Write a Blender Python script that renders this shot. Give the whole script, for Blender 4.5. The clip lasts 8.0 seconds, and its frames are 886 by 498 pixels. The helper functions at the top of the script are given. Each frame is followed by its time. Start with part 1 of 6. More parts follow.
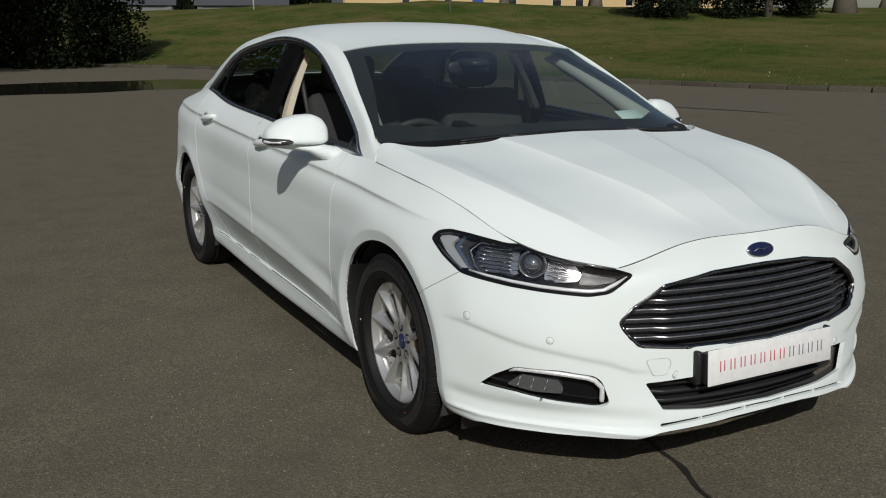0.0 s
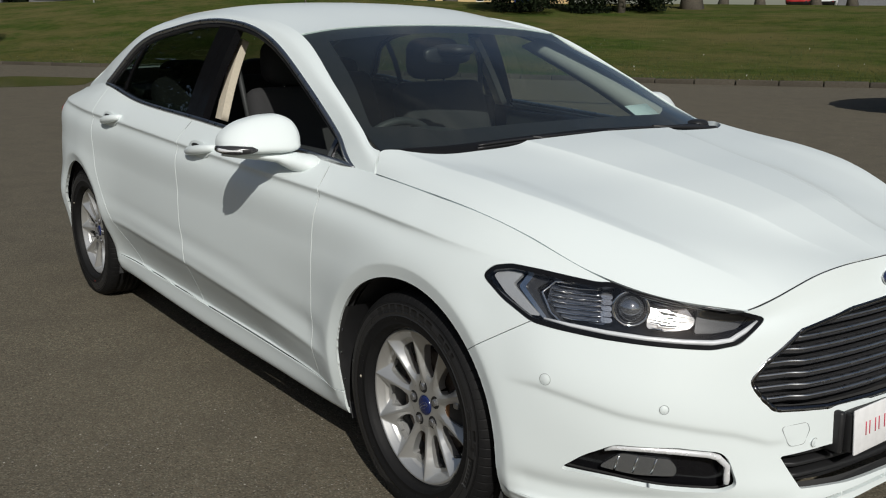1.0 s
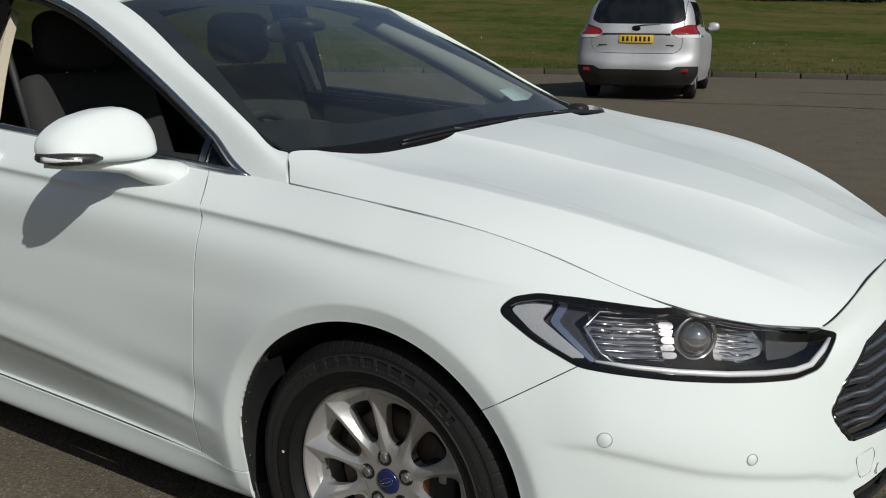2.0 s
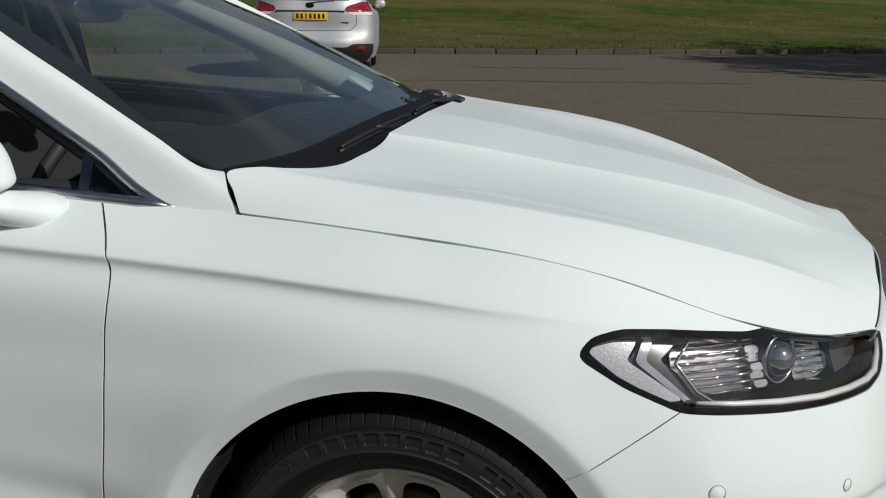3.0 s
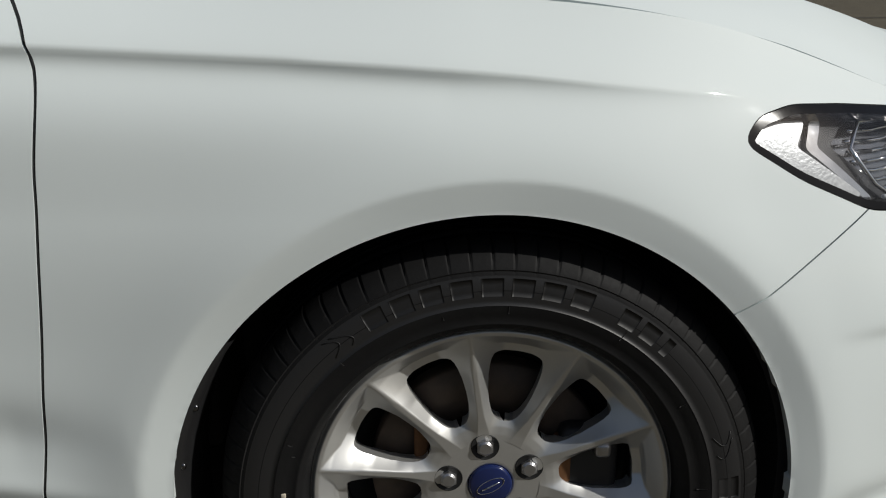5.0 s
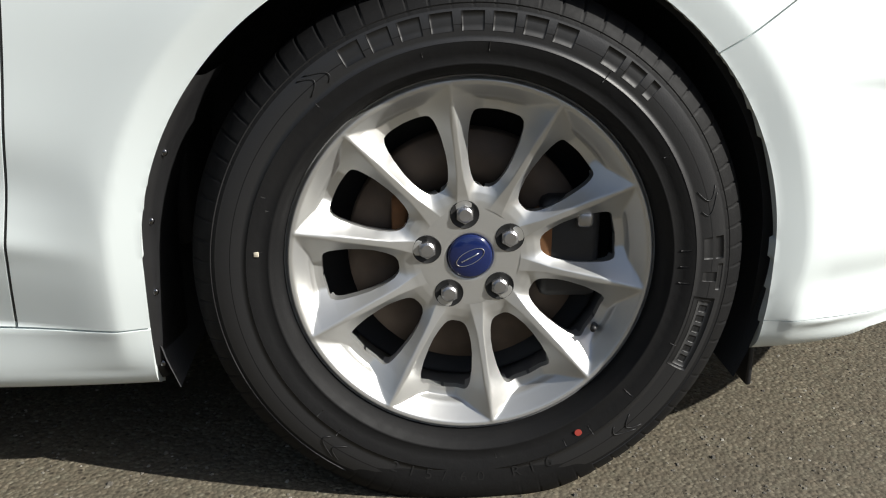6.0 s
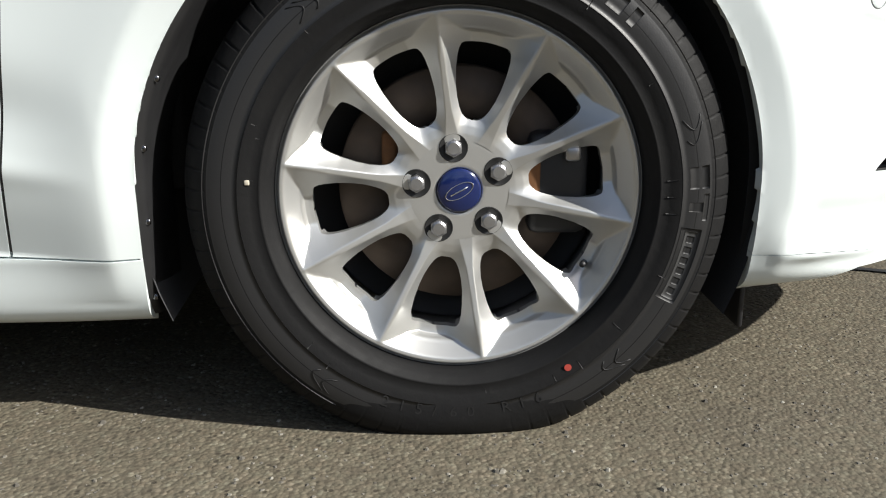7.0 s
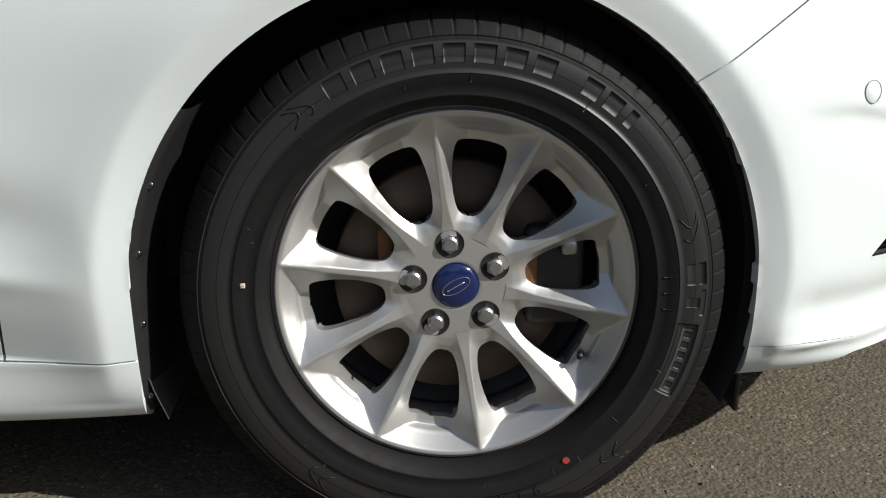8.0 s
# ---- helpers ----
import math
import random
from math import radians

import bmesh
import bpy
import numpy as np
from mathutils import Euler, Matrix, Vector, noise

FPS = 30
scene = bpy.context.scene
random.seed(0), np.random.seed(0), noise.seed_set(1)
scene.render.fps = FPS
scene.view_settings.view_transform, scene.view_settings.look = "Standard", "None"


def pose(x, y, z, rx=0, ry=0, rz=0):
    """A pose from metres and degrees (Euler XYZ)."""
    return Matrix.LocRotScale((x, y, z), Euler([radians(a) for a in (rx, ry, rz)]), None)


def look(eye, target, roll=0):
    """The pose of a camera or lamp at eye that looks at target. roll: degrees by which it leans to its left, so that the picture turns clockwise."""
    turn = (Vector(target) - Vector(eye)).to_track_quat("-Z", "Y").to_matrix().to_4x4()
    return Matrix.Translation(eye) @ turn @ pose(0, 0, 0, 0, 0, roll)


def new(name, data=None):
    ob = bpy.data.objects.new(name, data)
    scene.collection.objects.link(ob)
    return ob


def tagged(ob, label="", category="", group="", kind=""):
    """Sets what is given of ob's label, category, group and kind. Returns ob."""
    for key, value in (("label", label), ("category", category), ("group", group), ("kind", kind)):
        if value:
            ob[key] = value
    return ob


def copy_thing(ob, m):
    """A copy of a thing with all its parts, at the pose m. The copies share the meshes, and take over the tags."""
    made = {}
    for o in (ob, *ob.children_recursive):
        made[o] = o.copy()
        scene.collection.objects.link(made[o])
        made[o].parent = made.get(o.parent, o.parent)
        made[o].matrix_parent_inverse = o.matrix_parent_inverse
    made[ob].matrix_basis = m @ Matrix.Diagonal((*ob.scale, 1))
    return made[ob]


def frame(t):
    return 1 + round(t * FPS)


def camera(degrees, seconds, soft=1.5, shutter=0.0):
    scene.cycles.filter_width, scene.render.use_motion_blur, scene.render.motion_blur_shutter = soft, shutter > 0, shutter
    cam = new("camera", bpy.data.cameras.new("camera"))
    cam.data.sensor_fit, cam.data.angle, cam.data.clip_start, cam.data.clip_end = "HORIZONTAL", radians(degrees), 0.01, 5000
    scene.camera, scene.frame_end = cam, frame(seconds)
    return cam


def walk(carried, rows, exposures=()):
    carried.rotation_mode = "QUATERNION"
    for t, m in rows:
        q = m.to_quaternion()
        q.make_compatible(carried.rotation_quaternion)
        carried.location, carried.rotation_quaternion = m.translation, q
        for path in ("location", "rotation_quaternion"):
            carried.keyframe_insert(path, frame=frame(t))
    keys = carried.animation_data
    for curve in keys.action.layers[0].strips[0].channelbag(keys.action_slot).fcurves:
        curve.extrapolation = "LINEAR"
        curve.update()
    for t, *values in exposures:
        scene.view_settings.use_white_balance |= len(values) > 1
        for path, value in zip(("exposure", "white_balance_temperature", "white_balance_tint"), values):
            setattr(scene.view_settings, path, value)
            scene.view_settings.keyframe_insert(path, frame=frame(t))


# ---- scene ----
import functools

cam = camera(50.2, 8.0, soft=1.1)
PATH = [
    (0, (2.948, -2.217, 1.373), (1.223, -1.305, 0.933), -0.2),
    (0.5, (2.492, -2.232, 1.343), (0.815, -1.235, 0.900), -0.2),
    (1, (2.025, -2.276, 1.320), (0.465, -1.108, 0.871), -0.1),
    (1.5, (1.587, -2.323, 1.293), (0.248, -0.907, 0.843), 0.3),
    (1.7, (1.399, -2.323, 1.269), (0.163, -0.818, 0.813), 0.3),
    (3, (0.359, -2.206, 1.254), (-0.033, -0.311, 0.748), 0.6),
    (3.5, (0.078, -2.047, 1.255), (-0.004, -0.119, 0.731), 0.5),
    (4, (-0.114, -1.921, 1.240), (-0.050, 0.002, 0.693), 0.5),
    (4.5, (-0.139, -1.865, 1.128), (-0.058, 0.054, 0.570), 0.4),
    (5, (-0.077, -1.865, 0.956), (-0.017, 0.033, 0.327), -0.3),
    (5.2, (-0.057, -1.870, 0.903), (-0.009, 0.014, 0.234), -0.4),
    (6.3, (-0.096, -1.957, 0.586), (0.041, -0.047, 0.009), 0.2),
    (6.5, (-0.076, -1.973, 0.556), (0.029, -0.056, -0.005), 0.0),
    (7, (-0.063, -1.973, 0.547), (0.032, -0.050, 0.009), -0.2),
    (7.5, (-0.064, -1.959, 0.581), (0.037, -0.030, 0.063), -0.3),
    (8, (-0.073, -1.936, 0.661), (0.051, -0.015, 0.118), -0.5),
]
walk(cam, [(t, look(eye, target, roll)) for t, eye, target, roll in PATH],
     exposures=[(0, -.46), (0.5, -.35), (1.0, -.35), (1.5, -.37), (3.0, -.39), (4.5, -.42), (5.0, -.51), (5.2, -.48), (6.3, .80), (6.5, .78), (7.0, .82), (7.5, .54), (8, .35)])

# ---- daylight ----
SUN_DIR = Vector((1.25, -0.60, 1.0)).normalized()
world = bpy.data.worlds.new("sky")
scene.world = world
world.use_nodes = True
_n = world.node_tree.nodes
_sky = _n.new("ShaderNodeTexSky")
_sky.sky_type = "NISHITA"
_sky.sun_disc = False
_sky.sun_elevation = math.asin(SUN_DIR.z)
_sky.sun_rotation = math.atan2(SUN_DIR.x, SUN_DIR.y)
_sky.air_density, _sky.dust_density = 1.0, 1.5
_n["Background"].inputs["Strength"].default_value = 0.065
# broken cloud over the blue
_tc, _cn, _cr, _cm = _n.new("ShaderNodeTexCoord"), _n.new("ShaderNodeTexNoise"), _n.new("ShaderNodeValToRGB"), _n.new("ShaderNodeMix")
_cn.inputs["Scale"].default_value, _cn.inputs["Detail"].default_value, _cn.inputs["Roughness"].default_value = 2.6, 7.0, 0.6
_cr.color_ramp.elements[0].position, _cr.color_ramp.elements[1].position = 0.50, 0.72
_cm.data_type = "RGBA"
_cm.inputs[7].default_value = (4.6, 4.8, 5.1, 1)
_l = world.node_tree.links
_l.new(_tc.outputs["Generated"], _cn.inputs["Vector"])
_l.new(_cn.outputs["Fac"], _cr.inputs["Fac"])
_l.new(_cr.outputs["Color"], _cm.inputs[0])
_l.new(_sky.outputs["Color"], _cm.inputs[6])
_l.new(_cm.outputs[2], _n["Background"].inputs["Color"])
sun = new("sun", bpy.data.lights.new("sun", "SUN"))
sun.data.energy, sun.data.angle, sun.data.color = 4.1, radians(0.55), (0.99, 0.967, 0.91)
sun.matrix_world = look(SUN_DIR * 60, (0, 0, 0))

# ---- materials ----
class Nodes:
    """A small helper to write node materials."""

    def __init__(self, name):
        self.m = bpy.data.materials.new(name)
        self.m.use_nodes = True
        self.t = self.m.node_tree
        self.b = self.t.nodes["Principled BSDF"]

    def put(self, kind, **values):
        n = self.t.nodes.new("ShaderNode" + kind)
        for key, v in values.items():
            n.inputs[key.replace("_", " ")].default_value = v
        return n

    def join(self, a, b):
        self.t.links.new(a, b)

    def coords(self, kind="Object"):
        return self.put("TexCoord").outputs[kind]

    def noise(self, scale, detail=3.0, rough=0.55, vec=None):
        n = self.put("TexNoise", Scale=scale, Detail=detail, Roughness=rough)
        self.join(vec if vec is not None else self.coords(), n.inputs["Vector"])
        return n.outputs["Fac"]

    def ramp(self, fac, *stops):
        n = self.t.nodes.new("ShaderNodeValToRGB")
        e = n.color_ramp.elements
        while len(e) < len(stops):
            e.new(0.5)
        for el, (p, c) in zip(e, stops):
            el.position = p
            el.color = (*c, 1) if isinstance(c, tuple) else (c, c, c, 1)
        self.join(fac, n.inputs["Fac"])
        return n.outputs["Color"]

    def mix(self, fac, a, b, kind="MIX"):
        n = self.t.nodes.new("ShaderNodeMix")
        n.data_type, n.blend_type = "RGBA", kind
        for v, i in ((fac, 0), (a, 6), (b, 7)):
            if isinstance(v, (int, float)):
                n.inputs[i].default_value = v if i == 0 else (v, v, v, 1)
            elif isinstance(v, tuple):
                n.inputs[i].default_value = (*v, 1)
            else:
                self.join(v, n.inputs[i])
        return n.outputs[2]

    def bump(self, height, strength, distance=0.01):
        n = self.put("Bump", Strength=strength, Distance=distance)
        self.join(height, n.inputs["Height"])
        self.join(n.outputs["Normal"], self.b.inputs["Normal"])

    def set(self, **values):
        for key, v in values.items():
            s = self.b.inputs[key.replace("_", " ")]
            if hasattr(v, "is_output"):
                self.join(v, s)
            else:
                s.default_value = (*v, 1) if isinstance(v, tuple) else v
        return self.m


def plain(name, color, rough=0.5, metal=0.0, scale=40.0, spread=0.12, coat=0.0, bump=0.0):
    """A surface of one paint with faint mottling in colour and gloss."""
    n = Nodes(name)
    f = n.noise(scale, 4)
    g = n.noise(scale * 0.13, 2)
    dark = tuple(c * (1 - spread) for c in color)
    light = tuple(min(1.0, c * (1 + spread)) for c in color)
    c = n.mix(g, n.ramp(f, (0.3, dark), (0.7, light)), color)
    r = n.ramp(f, (0.25, max(0.02, rough - 0.06)), (0.75, min(1.0, rough + 0.06)))
    if bump:
        n.bump(f, bump, 0.002)
    return n.set(Base_Color=c, Roughness=r, Metallic=metal, Coat_Weight=coat, Coat_Roughness=0.05)


def car_paint(name, color, metal=0.0):
    """Glossy paint under clear coat, with road dust low down in soft patches."""
    n = Nodes(name)
    f = n.noise(5.0, 4)
    dust = n.ramp(n.noise(2.3, 5), (0.45, 0.0), (0.8, 0.16))
    c = n.mix(dust, n.mix(f, color, tuple(v * 0.985 for v in color)), (color[0] * .965, color[1] * .962, color[2] * .95))
    return n.set(Base_Color=c, Metallic=metal, Roughness=n.ramp(f, (0.3, 0.50), (0.7, 0.58)), Specular_IOR_Level=0.25, Coat_Weight=0.28, Coat_Roughness=0.04)


def glass(name, tint=(0.8, 0.86, 0.84), rough=0.0, film=0.0, shine=0.055):
    n = Nodes(name)
    n.t.nodes.remove(n.b)
    out = n.t.nodes["Material Output"]
    tr = n.put("BsdfTransparent")
    tr.inputs["Color"].default_value = (*tint, 1)
    gl = n.put("BsdfGlossy", Roughness=rough)
    gl.inputs["Color"].default_value = (1, 1, 1, 1)
    lw = n.put("LayerWeight", Blend=0.5)
    pw, ad = n.t.nodes.new("ShaderNodeMath"), n.t.nodes.new("ShaderNodeMath")
    pw.operation, ad.operation = "POWER", "MULTIPLY_ADD"
    pw.inputs[1].default_value, ad.inputs[1].default_value, ad.inputs[2].default_value = 4.5, 0.9, shine
    n.join(lw.outputs["Facing"], pw.inputs[0])
    n.join(pw.outputs[0], ad.inputs[0])
    mx = n.put("MixShader")
    n.join(ad.outputs[0], mx.inputs[0])
    n.join(tr.outputs[0], mx.inputs[1])
    n.join(gl.outputs[0], mx.inputs[2])
    if film:
        # a thin grey veil standing for haze and reflected light on the glass, thicker in soft patches
        df = n.put("BsdfDiffuse")
        df.inputs["Color"].default_value = (0.50, 0.53, 0.50, 1)
        m2 = n.put("MixShader")
        n.join(n.ramp(n.noise(4.0, 5), (0.3, film * 0.75), (0.75, film * 1.25)), m2.inputs[0])
        n.join(mx.outputs[0], m2.inputs[1])
        n.join(df.outputs[0], m2.inputs[2])
        mx = m2
    n.join(mx.outputs[0], out.inputs["Surface"])
    return n.m


WHITE = car_paint("white_paint", (0.755, 0.815, 0.81))
SILVER = car_paint("silver_paint", (0.52, 0.53, 0.55), 0.55)
BLACK = plain("black_plastic", (0.016, 0.016, 0.017), 0.5, bump=0.15)
GLOSS = plain("gloss_black", (0.007, 0.007, 0.008), 0.12, coat=0.1)
SATIN = plain("satin_metal", (0.62, 0.63, 0.64), 0.30, 1.0, spread=0.05)
GLOSS.node_tree.nodes["Principled BSDF"].inputs["Specular IOR Level"].default_value = 0.2
CHROME = plain("chrome", (0.78, 0.79, 0.80), 0.10, 1.0, spread=0.03)
DARKCHROME = plain("dark_chrome", (0.16, 0.16, 0.17), 0.22, 1.0, spread=0.06)
SLAT = plain("grey_slat", (0.075, 0.075, 0.08), 0.30, 0.5, spread=0.08, coat=0.2)
TRIM = plain("satin_trim", (0.48, 0.48, 0.49), 0.30, 1.0, spread=0.05)
GLASS = glass("clear_glass", (0.84, 0.91, 0.87), 0.0, 0.016)
PRIVACY = glass("tinted_glass", (0.36, 0.41, 0.38), shine=0.035)
LENS = glass("lamp_lens", (0.93, 0.94, 0.95))
FABRIC = plain("seat_fabric", (0.026, 0.026, 0.027), 0.9, scale=160, bump=0.4)
DASH = plain("dashboard_plastic", (0.024, 0.027, 0.027), 0.6, scale=300, bump=0.3)
CREAM = plain("cream_trim", (0.60, 0.54, 0.43), 0.7, scale=90, bump=0.2)
PILLARLINE = plain("pillar_lining_cloth", (0.34, 0.345, 0.325), 0.9, scale=150, bump=0.2)
LINER = plain("headliner", (0.60, 0.59, 0.55), 0.9, scale=150, bump=0.2)

# ---- mesh helpers ----
def cat_rom(ts, P, t):
    """Smooth curve through the rows of P at knots ts, at the values t."""
    ts, P, t = np.asarray(ts, float), np.asarray(P, float), np.asarray(t, float)
    d = np.diff(P, axis=0) / np.diff(ts)[:, None]
    m = np.empty_like(P)
    h = np.diff(ts)
    m[0], m[-1] = d[0], d[-1]
    for i in range(1, len(P) - 1):
        m[i] = (d[i - 1] * h[i] + d[i] * h[i - 1]) / (h[i - 1] + h[i])
    i = np.clip(np.searchsorted(ts, t, side="right") - 1, 0, len(ts) - 2)
    hh = h[i][:, None]
    u = ((t - ts[i]) / h[i])[:, None]
    return ((2 * u**3 - 3 * u**2 + 1) * P[i] + (u**3 - 2 * u**2 + u) * hh * m[i]
            + (-2 * u**3 + 3 * u**2) * P[i + 1] + (u**3 - u**2) * hh * m[i + 1])


def knots(lines):
    """Mean chord lengths along a family of lines, from 0 to 1."""
    L = np.mean([np.linalg.norm(np.diff(np.asarray(l, float), axis=0), axis=1) for l in lines], axis=0)
    k = np.concatenate([[0], np.cumsum(np.maximum(L, 1e-4))])
    return k / k[-1]


def loft(lines, nu, nv):
    """A smooth grid (nv+1, nu+1, 3) through lines of control points."""
    A = np.array(lines, float)
    ku, kv = knots(A), knots(A.transpose(1, 0, 2))
    tu = np.linspace(0, 1, nu + 1) if isinstance(nu, int) else np.asarray(nu)
    tv = np.linspace(0, 1, nv + 1) if isinstance(nv, int) else np.asarray(nv)
    U = np.array([cat_rom(ku, l, tu) for l in A])
    V = np.array([cat_rom(kv, U[:, j], tv) for j in range(len(tu))])
    return V.transpose(1, 0, 2)


def grid_mesh(G):
    """Vertices and quads of a grid."""
    nv, nu = G.shape[:2]
    F = [[j * nu + i, j * nu + i + 1, (j + 1) * nu + i + 1, (j + 1) * nu + i] for j in range(nv - 1) for i in range(nu - 1)]
    return G.reshape(-1, 3).copy(), F


def clip(mesh, f):
    """Keeps the side of a mesh where f(points) >= 0, cut cleanly along f = 0."""
    V, F = mesh
    val = f(V)
    val = np.where(np.abs(val) < 1e-7, 1e-7, val)
    pts, made, out = [tuple(p) for p in V], {}, []
    for face in F:
        vs = [val[i] for i in face]
        if min(vs) >= 0:
            out.append(face)
            continue
        if max(vs) < 0:
            continue
        poly = []
        for a, b in zip(face, face[1:] + face[:1]):
            if val[a] >= 0:
                poly.append(a)
            if (val[a] >= 0) != (val[b] >= 0):
                k = (a, b) if a < b else (b, a)
                if k not in made:
                    w = val[k[0]] / (val[k[0]] - val[k[1]])
                    made[k] = len(pts)
                    pts.append(tuple(V[k[0]] * (1 - w) + V[k[1]] * w))
                poly.append(made[k])
        if len(poly) > 2:
            out.append(poly)
    used = sorted({i for p in out for i in p})
    idx = {o: n for n, o in enumerate(used)}
    return np.array([pts[i] for i in used]).reshape(-1, 3), [[idx[i] for i in p] for p in out]


def in_poly(poly):
    """A function of (N, 2) points: distance to a closed outline, positive inside."""
    P = np.asarray(poly, float)
    Q = np.roll(P, -1, axis=0)

    def f(X):
        X = np.asarray(X, float)
        d = np.full(len(X), 1e9)
        inside = np.zeros(len(X), bool)
        for a, b in zip(P, Q):
            e = b - a
            k = np.clip(((X - a) @ e) / (e @ e), 0, 1)
            d = np.minimum(d, np.linalg.norm(X - a - k[:, None] * e, axis=1))
            c = (a[1] > X[:, 1]) != (b[1] > X[:, 1])
            den = b[1] - a[1] if b[1] != a[1] else 1e-9
            inside ^= c & (X[:, 0] < a[0] + (X[:, 1] - a[1]) / den * e[0])
        return np.where(inside, d, -d)
    return f


def rounded(poly, r, n=4):
    """An outline with its corners rounded."""
    P = [np.array(p, float) for p in poly]
    out = []
    for i, p in enumerate(P):
        a, b = P[i - 1] - p, P[(i + 1) % len(P)] - p
        k = min(r, 0.45 * np.linalg.norm(a), 0.45 * np.linalg.norm(b))
        s, e = p + a / np.linalg.norm(a) * k, p + b / np.linalg.norm(b) * k
        for j in range(n + 1):
            u = j / n
            out.append((1 - u) ** 2 * s + 2 * u * (1 - u) * p + u * u * e)
    return np.array(out)


def to_bm(mesh, flip=False, depth=0.0, way=None):
    """A bmesh of vertices and faces; depth: edges turned inwards by that much."""
    V, F = mesh
    bm = bmesh.new()
    vs = [bm.verts.new(p) for p in V]
    for f in F:
        try:
            bm.faces.new([vs[i] for i in (reversed(f) if flip else f)])
        except ValueError:
            pass
    bmesh.ops.remove_doubles(bm, verts=bm.verts, dist=2e-5)
    bm.normal_update()
    if depth or way is not None:
        edges = [e for e in bm.edges if e.is_boundary]
        nor = {v: v.normal.copy() for v in bm.verts}
        ext = bmesh.ops.extrude_edge_only(bm, edges=edges)["geom"]
        new_v = [g for g in ext if isinstance(g, bmesh.types.BMVert)]
        near = {tuple(round(c, 6) for c in v.co): n for v, n in nor.items()}
        for v in new_v:
            n = near.get(tuple(round(c, 6) for c in v.co))
            if way is not None:
                v.co += Vector(way)
            elif n is not None:
                v.co -= n * depth
        for e in edges:
            e.smooth = False
        bm.normal_update()
    return bm


def part(name, bm, material, parent=None, label="", smooth=True):
    """Links a bmesh as one mesh object, under a thing or under a part."""
    me = bpy.data.meshes.new(name)
    if smooth:
        for f in bm.faces:
            f.smooth = True
    bm.to_mesh(me)
    bm.free()
    for m in (material if isinstance(material, (list, tuple)) else [material]):
        me.materials.append(m)
    ob = new(name, me)
    if parent is not None:
        ob.parent = parent
    if label:
        ob["label"] = label
    return ob


def box_bm(size, center=(0, 0, 0), bevel=0.0, seg=2):
    bm = bmesh.new()
    bmesh.ops.create_cube(bm, size=1.0, matrix=Matrix.Translation(center) @ Matrix.Diagonal((*size, 1)))
    if bevel:
        bmesh.ops.bevel(bm, geom=bm.edges[:], offset=bevel, segments=seg, profile=0.5, affect="EDGES")
    return bm


def spun(profile, n=48, axis="y", arc=2 * math.pi, closed=False):
    """Surface of revolution of (radius, along) pairs about an axis."""
    P = list(profile)
    V, F = [], []
    full = abs(arc - 2 * math.pi) < 1e-6
    m = n if full else n + 1
    for i in range(m):
        a = arc * i / n
        for r, h in P:
            V.append((r * math.cos(a), h, r * math.sin(a)))
    k = len(P)
    for i in range(n):
        j = (i + 1) % m
        for q in range(k if closed else k - 1):
            q2 = (q + 1) % k
            F.append([i * k + q, j * k + q, j * k + q2, i * k + q2])
    return np.array(V), F


def tube_bm(points, radius, n=8, bm=None):
    """A round bar along a line of points; radius may change along it."""
    P = [Vector(p) for p in points]
    R = radius if isinstance(radius, (list, tuple)) else [radius] * len(P)
    bm = bm or bmesh.new()
    rings, prev = [], None
    for i, p in enumerate(P):
        d = (P[min(i + 1, len(P) - 1)] - P[max(i - 1, 0)]).normalized()
        ref = prev if prev is not None else (Vector((0, 0, 1)) if abs(d.z) < 0.9 else Vector((1, 0, 0)))
        s = (ref - d * ref.dot(d)).normalized()
        prev = s
        q = d.cross(s)
        rings.append([bm.verts.new(p + (s * math.cos(2 * math.pi * k / n) + q * math.sin(2 * math.pi * k / n)) * R[i]) for k in range(n)])
    for a, b in zip(rings, rings[1:]):
        for k in range(n):
            bm.faces.new((a[k], a[(k + 1) % n], b[(k + 1) % n], b[k]))
    bm.faces.new(list(reversed(rings[0])))
    bm.faces.new(rings[-1])
    return bm


def prism_bm(outline, depth, axis=(0, 0, 1), bevel=0.0):
    """A plate from a flat (x, y) outline, raised along z."""
    bm = bmesh.new()
    f = bm.faces.new([bm.verts.new((p[0], p[1], 0)) for p in outline])
    ext = bmesh.ops.extrude_face_region(bm, geom=[f])["geom"]
    for v in ext:
        if isinstance(v, bmesh.types.BMVert):
            v.co.z += depth
    bmesh.ops.recalc_face_normals(bm, faces=bm.faces)
    if bevel:
        top = [e for e in bm.edges if all(v.co.z > depth * 0.5 for v in e.verts)]
        bmesh.ops.bevel(bm, geom=top, offset=bevel, segments=2, profile=0.5, affect="EDGES")
    return bm


def empty(name, m=None):
    ob = new(name)
    if m is not None:
        ob.matrix_world = m
    return ob


def curve_x(pairs):
    """x as a smooth function of z, from (z, x) pairs."""
    P = sorted(pairs)
    zs, xs = [p[0] for p in P], [p[1] for p in P]
    dense = np.linspace(zs[0], zs[-1], 80)
    vals = cat_rom(zs, [[x] for x in xs], dense)[:, 0]
    return lambda z: np.interp(z, dense, vals)

